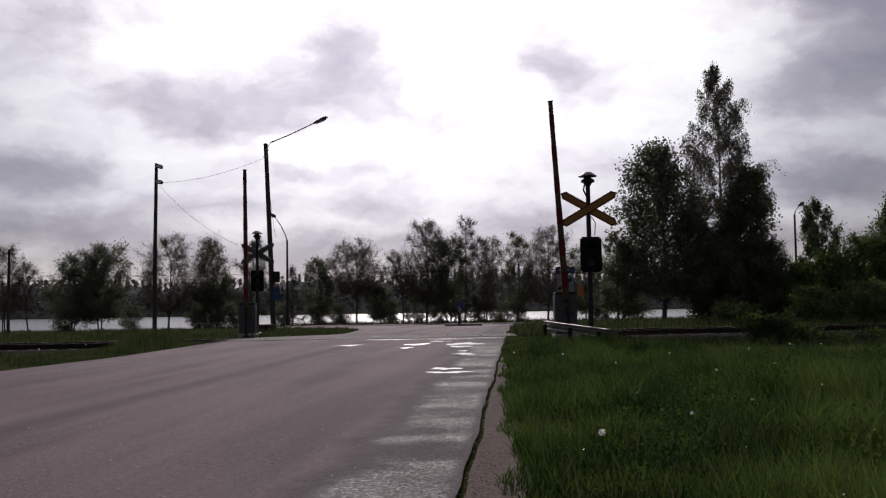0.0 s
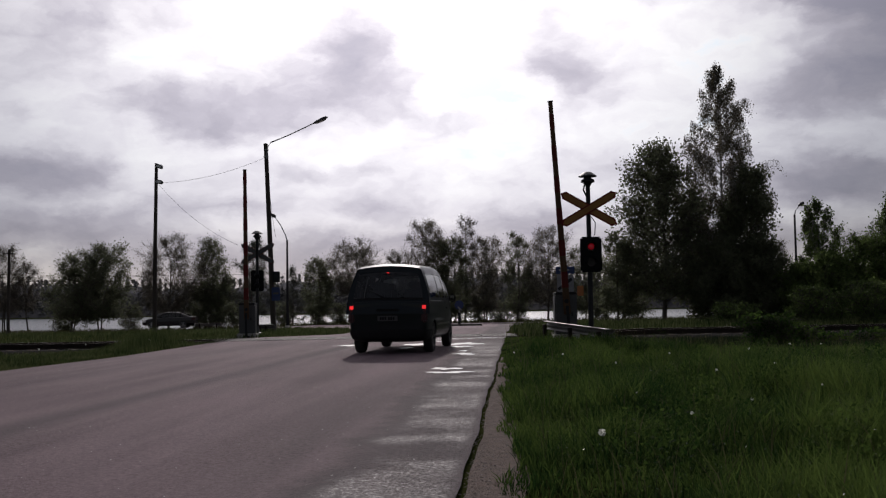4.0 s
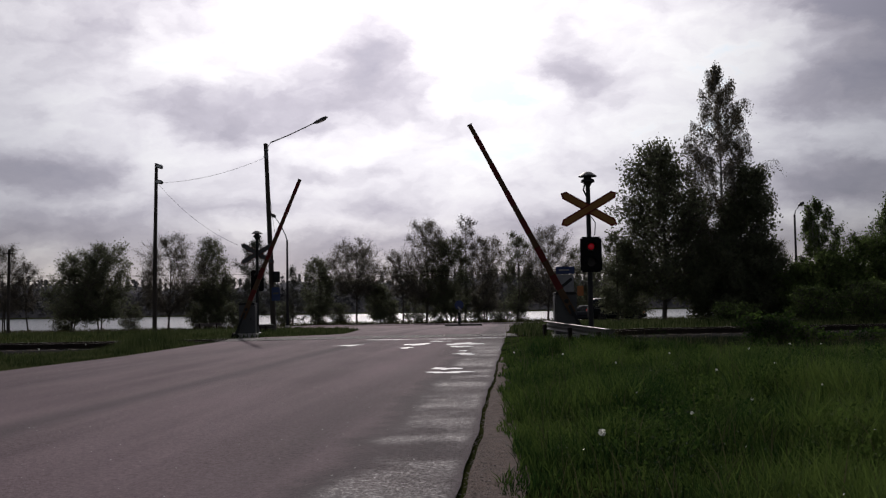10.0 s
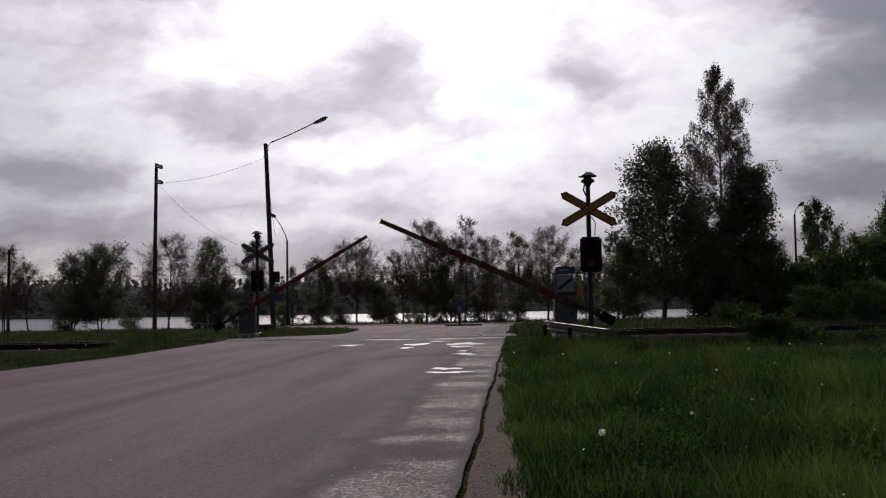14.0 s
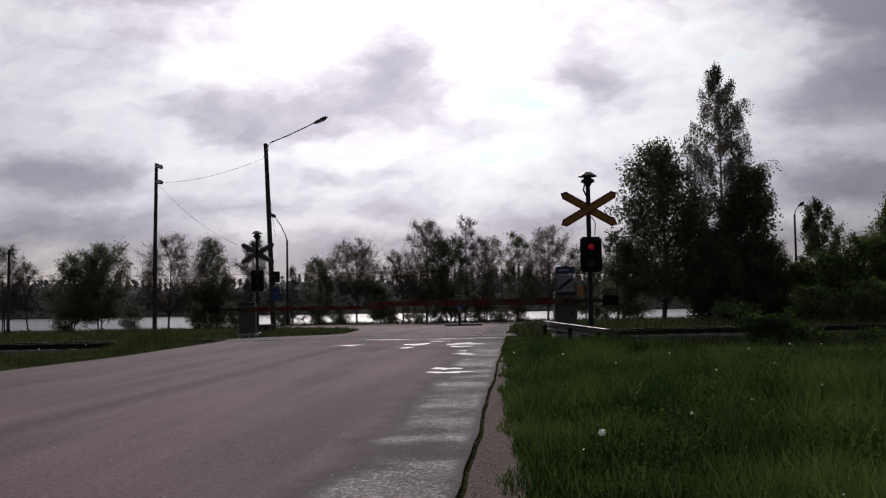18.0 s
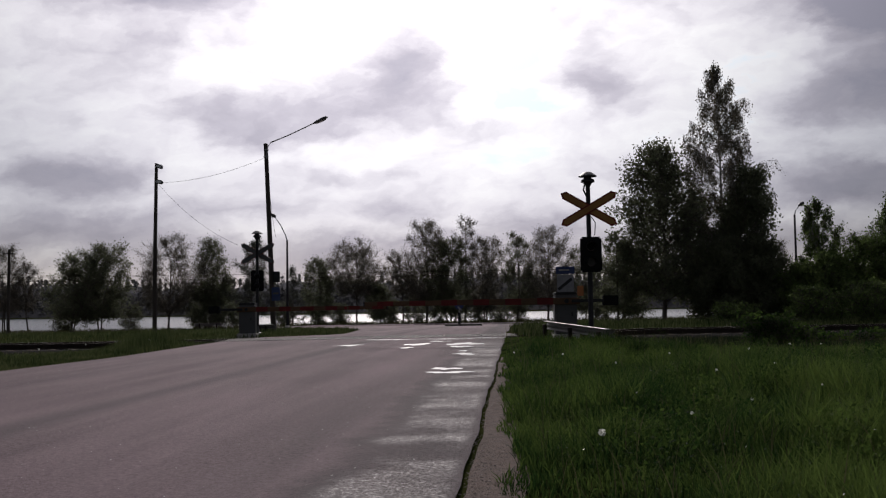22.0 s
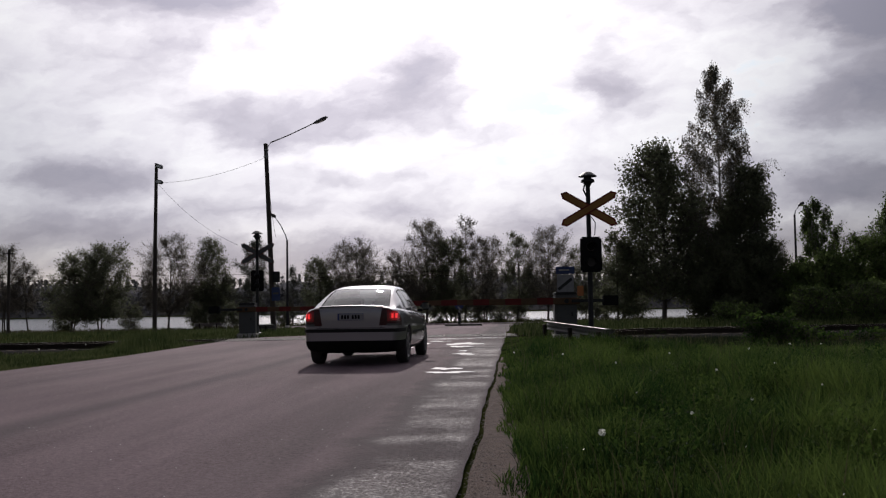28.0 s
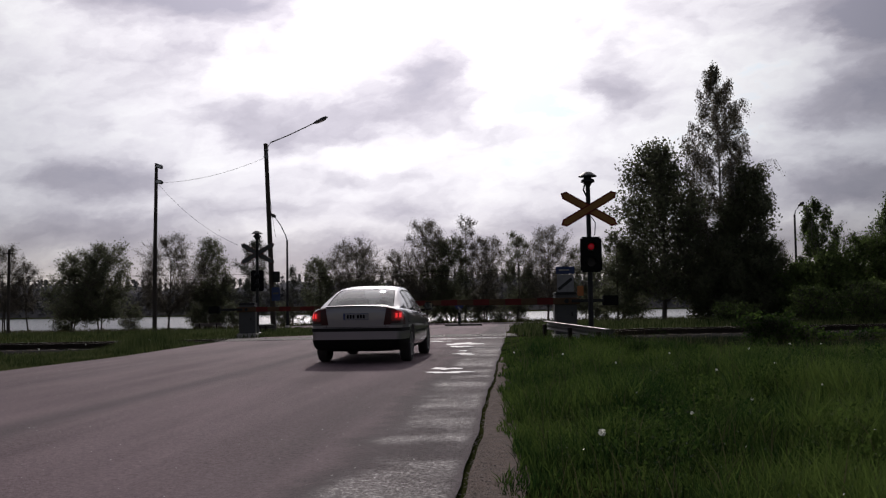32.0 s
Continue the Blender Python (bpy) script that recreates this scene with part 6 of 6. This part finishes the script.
        part("wing_crease", patch(low, 0.002, lim(0.5, 1.0), (-0.72, -0.715), (0.62, 0.70)), M["black"], t)
    part("flap_gap", patch(low, 0.0022, (0.5, 1.0), (-0.447, -0.253), (0.733, 0.887)), M["black"], t)
    part("fuel_flap", patch(low, 0.0045, (0.5, 1.0), (-0.44, -0.26), (0.74, 0.88)), M[paint], t)
    part("bumper_strip", patch(low, 0.014, None, (-1.1, -0.40), (0.585, 0.645)), M["trim"], t, "black rubbing strip")
    # drawn higher than the plastic, to hold the shade under the bumper
    part("lower_valance", patch(low, 0.006, None, (-1.1, -0.36), (0.15, 0.44)), M["underside"], t)
    part("boot_seam", patch(low, 0.003, (-0.60, 0.60), (-1.1, -0.9), (0.655, 0.663)), M["black"], t)
    part("boot_seam", patch(low, 0.003, (0.535, 0.541), (-1.1, -0.9), (0.66, 0.90), both=True), M["black"], t)
    lip = bmesh.new()
    rows = [[lip.verts.new((u * 0.56, -0.945 + 0.03 * u * u + dy, 1.036 - 0.014 * u * u + dz)) for dy, dz in ((0.08, 0.010), (0.0, 0.020), (-0.020, 0.013), (-0.018, 0.0), (0.03, -0.012))] for u in spread(-1, 1, 16)]
    for p, q in zip(rows, rows[1:]):
        for k in range(4):
            lip.faces.new((p[k], p[k + 1], q[k + 1], q[k]))
    part("boot_lip", lip, M[paint], t, smooth=True)
    part("plate_recess", patch(low, 0.003, (-0.34, 0.34), (-1.1, -0.9), (0.72, 0.91)), M[paint], t)
    pl = part("number_plate", box(0.47, 0.03, 0.125, (0, -0.975, 0.788), 0.006), M["blue"], t, "plate with unreadable marks")
    part("plate_field", box(0.42, 0.004, 0.10, (0.015, -0.992, 0.800), 0.0), M["plate"], pl)
    for k in range(6):
        part("plate_bar", box(0.035, 0.003, 0.065, (-0.145 + 0.052 * k + 0.03 * (k > 2), -0.9955, 0.818), 0.0), M["black"], pl)
    part("exhaust", lathe([(0.025, 0), (0.032, 0), (0.032, 0.25), (0.025, 0.25)], "y", (-0.42, -0.93, 0.29), 12), M["trim"], t)
    part("grille", box(0.55, 0.04, 0.16, (0, 3.57, 0.5), 0.02), M["black"], t)
    ws = [wheel(t, s * 0.78, y, 0.325, 0.205, s, spoke) for s in (-1, 1) for y in (0.0, 2.715)]
    return t, ws


def van(m):
    t = thing("van", m, "dark green passenger van with tinted windows and lit brake lights", "van")
    st = [(-0.87, 0.70, 0.40, 0.6, 1.08, 1.1), (-0.865, 0.80, 0.34, 0.62, 1.12, 1.14), (-0.80, 0.86, 0.28, 0.66, 1.13, 1.15), (-0.4, 0.895, 0.26, 0.7, 1.13, 1.15), (0.2, 0.90, 0.25, 0.7, 1.12, 1.14), (1.4, 0.90, 0.25, 0.7, 1.11, 1.13),
          (2.6, 0.90, 0.25, 0.7, 1.08, 1.11), (3.0, 0.89, 0.27, 0.68, 1.03, 1.09), (3.35, 0.87, 0.28, 0.64, 0.95, 1.02), (3.65, 0.80, 0.3, 0.58, 0.80, 0.86), (3.82, 0.70, 0.32, 0.55, 0.66, 0.70), (3.87, 0.55, 0.36, 0.52, 0.60, 0.62)]
    low = lower_body(st, (0.0, 2.985), 0.385, 0.34)
    bm = greenhouse(t, [(-0.885, 0.86, -0.66, 1.85, 0), (-0.62, 0.86, -0.46, 1.90, 1), (0.80, 0.86, 0.77, 1.93, 0), (0.89, 0.86, 0.86, 1.93, 1), (1.80, 0.86, 1.68, 1.92, 0), (1.90, 0.86, 1.76, 1.91, 1), (2.62, 0.92, 2.02, 1.87, 0), (2.84, 0.97, 2.14, 1.84, 0)],
                    0.912, 0.715, 0.045, (0.30, 0.78), "green", 0.86, 0.90, 0.03, 0.16, (0.31, 0.82), 0.055)
    bm.from_mesh(low)
    part("body", bm, M["green"], t, smooth=True)
    part("cabin_floor", box(1.55, 3.4, 0.03, (0, 0.9, 0.95), 0.01), M["seat"], t)
    for x in (-0.42, 0.42):
        for y in (0.1, 0.95, 1.75):
            s = part("seat_back", box(0.5, 0.14, 0.45, (x, y, 0.95), 0.05, None, 0.85), M["seat"], t)
            part("headrest", box(0.26, 0.08, 0.17, (x, y, 1.41), 0.035), M["seat"], s)
    part("dashboard", box(1.45, 0.4, 0.12, (0, 2.42, 1.0), 0.03), M["seat"], t)
    for s in (-1, 1):
        def lim(a, c):
            return (a, c) if s > 0 else (-c, -a)
        tilt = Matrix.Rotation(radians(-9), 4, "X")
        c = part("tail_lamp", box(0.13, 0.07, 0.40, (s * 0.80, -0.885, 0.67), 0.03, tilt), M["tail"], t, "dark red tail lamp cluster", smooth=True)
        part("brake_light", box(0.085, 0.02, 0.08, (s * 0.795, -0.882, 0.965), 0.009, tilt), M["brake"], c, "glowing red brake light", smooth=True)
        part("headlamp", patch(low, 0.006, lim(0.45, 0.95), (3.5, 3.9), (0.60, 0.78)), M["lens"], t, smooth=True)
        part("corner_light", patch(low, 0.008, lim(0.6, 0.95), (3.42, 3.6), (0.66, 0.80)), M["orange"], t, "orange corner light", smooth=True)
        mi = part("door_mirror", box(0.17, 0.1, 0.2, (s * 0.985, 2.55, 1.1), 0.048), M["trim"], t)
        part("mirror_glass", box(0.12, 0.006, 0.15, (s * 0.985, 2.498, 1.125), 0.0), M["mirror"], mi)
        part("side_moulding", patch(low, 0.01, lim(0.5, 1.0), (0.42, 2.58), (0.59, 0.635)), M["beam"], t)
        part("slide_rail", box(0.02, 1.75, 0.022, (s * 0.905, 0.25, 1.125), 0.006), M["galv"], t)
        for y in (0.85, 1.85, 2.72):
            part("door_seam", patch(low, 0.004, lim(0.5, 1.0), (y, y + 0.01), (0.3, 1.06)), M["black"], t)
        part("door_handle", box(0.035, 0.17, 0.04, (s * 0.905, 2.0, 0.95), 0.012), M["trim"], t)
        part("sill", patch(low, 0.006, lim(0.5, 1.0), (0.37, 2.62), (0.2, 0.34)), M["trim"], t)
    part("third_brake_light", box(0.055, 0.02, 0.02, (0, -0.785, 1.745), 0.006), M["brake"], t, "glowing red high brake light")
    part("rear_bumper", patch(low, 0.02, None, (-1.0, -0.36), (0.24, 0.52)), M["trim"], t, smooth=True)
    pl = part("number_plate", box(0.44, 0.012, 0.115, (0, -0.908, 0.71), 0.006), M["grey"], t, "plate with unreadable marks")
    for k in range(6):
        part("plate_bar", box(0.035, 0.003, 0.065, (-0.145 + 0.05 * k + 0.03 * (k > 2), -0.9165, 0.735), 0.0), M["black"], pl)
    part("tailgate_handle", box(0.5, 0.02, 0.05, (0, -0.905, 0.92), 0.01), M["trim"], t)
    part("wiper", tube([(0.0, -0.88, 1.16), (-0.25, -0.85, 1.3), (-0.4, -0.835, 1.36)], 0.012, 5), M["black"], t)
    part("aerial", tube([(0.2, 1.2, 1.93), (0.2, 1.15, 2.66)], [0.004, 0.002], 5), M["black"], t)
    part("grille", box(0.7, 0.04, 0.12, (0, 3.84, 0.56), 0.02), M["black"], t)
    ws = [wheel(t, s * 0.775, y, 0.34, 0.205, s, 6, "beam") for s in (-1, 1) for y in (0.0, 2.985)]
    return t, ws


silver_car, silver_wheels = sedan("sedan", "silver", pose(-4, -30, 0), "silver four-door sedan with lit brake lights, waiting at the barrier")
green_van, van_wheels = van(pose(-6, -40, 0))
dark_car, dark_wheels = sedan("sedan", "darkcar", pose(60, 88, -0.5), "black sedan driving along the shore road", False, 6)
blue_car, blue_wheels = sedan("sedan", "bluecar", pose(200, 90, -0.5), "very dark blue sedan driving along the shore road", False, 6)


# ---- bird and cloud ----
def insect():
    t = thing("insect", pose(-3, -2, 3), "small dark flying insect with bent wings", "insect")
    k = 0.024
    part("body", lathe([(0, -0.25 * k), (0.05 * k, -0.2 * k), (0.07 * k, 0.0), (0.05 * k, 0.15 * k), (0.06 * k, 0.2 * k), (0, 0.27 * k)], "y", (0, 0, 0), 8), M["bird"], t, smooth=True)
    for s in (-1, 1):
        w = bmesh.new()
        rows = [(0.03, 0.09, -0.06, 0.02), (0.22, 0.12, -0.03, 0.11), (0.42, 0.02, -0.08, 0.05), (0.5, -0.03, -0.07, 0.02)]
        top = [[w.verts.new((s * x * k, a * k, z * k)), w.verts.new((s * x * k, b * k, z * k))] for x, a, b, z in rows]
        for p, q in zip(top, top[1:]):
            w.faces.new((p[0], q[0], q[1], p[1]))
        part("wing", w, M["bird"], t)
    return t


fly = insect()
CLOUD_H = 150


def cloud_layer():
    vs, fs = [(0, 0, CLOUD_H)], []
    radii = (300, 900, 1800, 3000, 4000, 4500, 4800)
    for r in radii:
        z = CLOUD_H if r < 3500 else CLOUD_H - (r - 3500) * 0.1
        vs += [(r * math.cos(2 * math.pi * k / 48), r * math.sin(2 * math.pi * k / 48), z) for k in range(48)]
    fs += [(0, 1 + k, 1 + (k + 1) % 48) for k in range(48)]
    for j in range(len(radii) - 1):
        fs += [(1 + j * 48 + k, 1 + (j + 1) * 48 + k, 1 + (j + 1) * 48 + (k + 1) % 48, 1 + j * 48 + (k + 1) % 48) for k in range(48)]
    return tagged(new("cloud_layer", mesh_of("cloud_layer", vs, fs, M["cloud"])), "drifting layer of broken grey and white cloud", "clouds", kind="structure")


clouds = cloud_layer()


# ---- what moves ----
def drive(car, rows):
    """rows: seconds, x, y of the rear axle, heading in degrees to the right of +y."""
    walk(car, [(t, pose(x, y, ground_z(x, y) + 0.006, 0, 0, -h)) for t, x, y, h in rows])


def roll_wheels(wheels, rows, t0, t1, r):
    """Turns the wheels frame by frame by the way covered."""
    def way(t):
        d = 0.0
        for (a, x0, y0, _), (b, x1, y1, _) in zip(rows, rows[1:]):
            k = min(max((t - a) / (b - a), 0), 1)
            d += k * math.hypot(x1 - x0, y1 - y0)
        return d
    d0 = way(t0)
    for w in wheels:
        keys, rot0, prev = [(0.0, Matrix.Translation(w.location))], 0.0, None
        k = frame(t0)
        while k <= frame(t1):
            t = (k - 1) / FPS
            a = -(way(t) - d0) / r
            if prev is None or abs(a - prev) > 0.02 or k == frame(t1):
                keys.append((t, Matrix.Translation(w.location) @ Matrix.Rotation(a, 4, "X")))
                prev = a
            k += 1
        keys.append((32.0, keys[-1][1]))
        walk(w, keys)


def motions():
    # silver sedan: comes from behind and stops before the barrier
    s = [(0.0, -17.5, -195.0, 4.3), (12.0, -10.0, -95.0, 4.3), (20.0, -5.0, -25.0, 4.5), (22.0, -3.35, -5.6, 4.8), (22.5, -3.0, -1.3, 4.8), (23.0, -2.70, 2.4, 4.2), (23.4, -2.52, 4.85, 4.9), (24.0, -2.21, 8.2, 4.2), (24.5, -2.06, 10.35, 4.4),
         (25.0, -1.93, 12.2, 4.7), (25.5, -1.83, 13.5, 4.9), (26.5, -1.70, 15.6, 5.2), (27.5, -1.58, 17.1, 5.4), (28.0, -1.53, 17.6, 5.5), (28.5, -1.50, 17.9, 5.6), (29.0, -1.49, 18.1, 5.6), (29.5, -1.485, 18.15, 5.6), (32.0, -1.485, 18.15, 5.6)]
    drive(silver_car, s)
    roll_wheels(silver_wheels, s, 22.5, 29.5, 0.325)
    # green van: crosses before the arms fall, turns on to the shore road
    v = [(0.0, -5.9, -33.0, 5.5), (1.0, -4.9, -19.5, 5.5), (2.0, -3.7, -5.0, 6.0), (2.5, -3.08, 1.62, 6.3), (2.8, -2.74, 5.22, 6.4), (3.0, -2.48, 8.1, 6.5), (3.4, -2.02, 13.6, 7.0), (3.5, -1.88, 15.0, 7.2), (4.0, -1.1, 21.5, 7.5), (4.5, -0.35, 27.6, 7.3),
         (5.0, 0.3, 33.0, 7.0), (5.5, 0.92, 38.2, 7.5), (6.0, 1.7, 43.5, 9.5), (6.5, 2.55, 48.7, 10.0), (7.0, 3.6, 53.6, 14.0), (7.5, 4.7, 57.8, 23.0), (8.0, 6.0, 62.0, 38.0), (8.5, 7.8, 66.5, 50.0), (9.0, 9.6, 72.5, 68.0), (9.4, 11.0, 76.5, 80.0),
         (10.0, 12.9, 79.5, 86.0), (11.0, 17.5, 80.6, 87.0), (12.0, 26.0, 81.4, 87.0), (14.0, 50.0, 83.0, 87.0), (32.0, 320.0, 99.0, 87.0)]
    drive(green_van, v)
    roll_wheels(van_wheels, v, 2.3, 10.0, 0.34)
    # cars on the shore road
    drive(dark_car, [(t, x, shore_y(x) + 2.7, -93.4) for t, x in ((0.0, 62.0), (2.5, 9.05), (3.5, -12.2), (8.0, -107.0), (32.0, -610.0))])
    drive(blue_car, [(t, x, shore_y(x) + 2.7, -93.4) for t, x in ((0.0, 214.0), (10.5, 3.75), (11.0, -6.3), (11.5, -15.7), (12.5, -33.0), (14.0, -60.0), (32.0, -390.0))])
    # barrier arms: seconds and degrees above level
    right = [(0.0, 86.7), (7.5, 86.7), (8.0, 81.9), (8.5, 77.1), (9.0, 72.1), (9.5, 67.1), (10.0, 62.4), (10.5, 57.7), (11.0, 52.9), (11.5, 48.3), (12.0, 43.4), (12.5, 38.7), (13.0, 33.8), (13.5, 29.1), (14.0, 24.2), (14.5, 19.7), (15.5, 11.0), (16.2, 1.5), (16.6, 0.0), (32.0, 0.0)]
    left = [(0.0, 90.5), (7.6, 90.5), (8.0, 87.0), (8.5, 82.0), (9.0, 77.0), (9.5, 72.0), (10.0, 67.3), (10.5, 63.0), (11.0, 58.6), (11.5, 54.4), (12.0, 50.0), (12.5, 44.9), (13.0, 39.8), (13.5, 35.1), (14.0, 30.5), (14.5, 25.9), (15.5, 15.8), (16.4, 2.0), (16.9, 0.0), (32.0, 0.0)]
    for arm, rows, flip in ((arm_right, right, True), (arm_left, left, False)):
        walk(arm, [(t, Matrix.Translation(arm.location) @ (Matrix.Rotation(radians(a), 4, "Y") @ Matrix.Rotation(math.pi, 4, "Z") if flip else Matrix.Rotation(radians(-a), 4, "Y"))) for t, a in rows])
    # flashing lamps
    for lamp in (flash_right, flash_left):
        at = Matrix.Translation(lamp.location)
        away, half, lit = at @ Matrix.Rotation(radians(170), 4, "Z"), at @ Matrix.Rotation(radians(85), 4, "Z"), at
        rows, t = [(0.0, away)], 0.3415
        while t < 32.0:
            rows += [(t - 0.23, away), (t - 0.17, half), (t - 0.11, lit), (t + 0.13, lit), (t + 0.19, half), (t + 0.25, away)]
            t += 0.7385
        walk(lamp, [r for r in rows if r[0] < 31.99] + [(32.0, lit)])
    # the taller crowns lean a little in the wind
    gusts = [(0.0, -0.3), (1.5, 0.2), (3.0, -0.1), (4.6, 0.5), (6.0, 0.45), (7.5, 0.1), (9.0, 0.15), (11.0, 0.3), (13.0, 0.2), (15.0, -0.1), (17.0, 0.3), (19.0, 0.1), (21.0, 0.25), (23.0, -0.3), (24.5, 0.1), (26.0, -0.2), (28.0, -0.5), (30.0, -0.1), (32.0, -0.4)]
    for k, (sway, lag) in enumerate(((tall_birch, 0.0), (broad_tree, 0.3), (side_tree, 0.5), (young_birch, 0.4))):
        foot = sway.matrix_basis.copy()
        walk(sway, [(t, foot @ Matrix.Rotation(radians(a * (0.85, 0.6, 0.6, 1.0)[k]), 4, "Y")) for t, a in [(0.0, gusts[0][1])] + [(t + lag, a) for t, a in gusts[1:-1]] + [(32.0, gusts[-1][1])]])
    # cloud drifts away over the lake; an insect flits past
    walk(clouds, [(0.0, pose(0, 0, 0)), (32.0, pose(49, 65, 0))])
    walk(fly, [(0.0, pose(-3, -2, 3, 0, 0, -70)), (8.8, pose(-2.2, 2.2, 2.3, 0, 0, -80)), (9.0, pose(-0.495, 3.0, 1.84, 10, -25, -80)), (9.1, pose(0.33, 3.0, 1.55, 0, -10, -80)), (9.3, pose(2.6, 2.8, 1.6, 0, 0, -80)), (9.6, pose(4.0, -1.0, 2.0, 0, 0, -150)),
                (24.0, pose(-4.0, -1.0, 2.0, 0, 0, -60)), (25.0, pose(-0.78, 3.0, 1.78, 0, 0, -80)), (25.1, pose(-0.76, 3.0, 1.78, 0, 0, -80)), (25.2, pose(-0.25, 3.0, 1.82, 0, 0, -80)), (25.3, pose(0.11, 3.0, 1.84, 0, 0, -80)), (25.5, pose(1.9, 2.6, 1.9, 0, 0, -80)),
                (26.0, pose(3.0, -1.5, 2.2, 0, 0, -150)), (32.0, pose(3.0, -6.0, 3.0, 0, 0, -150))])


motions()
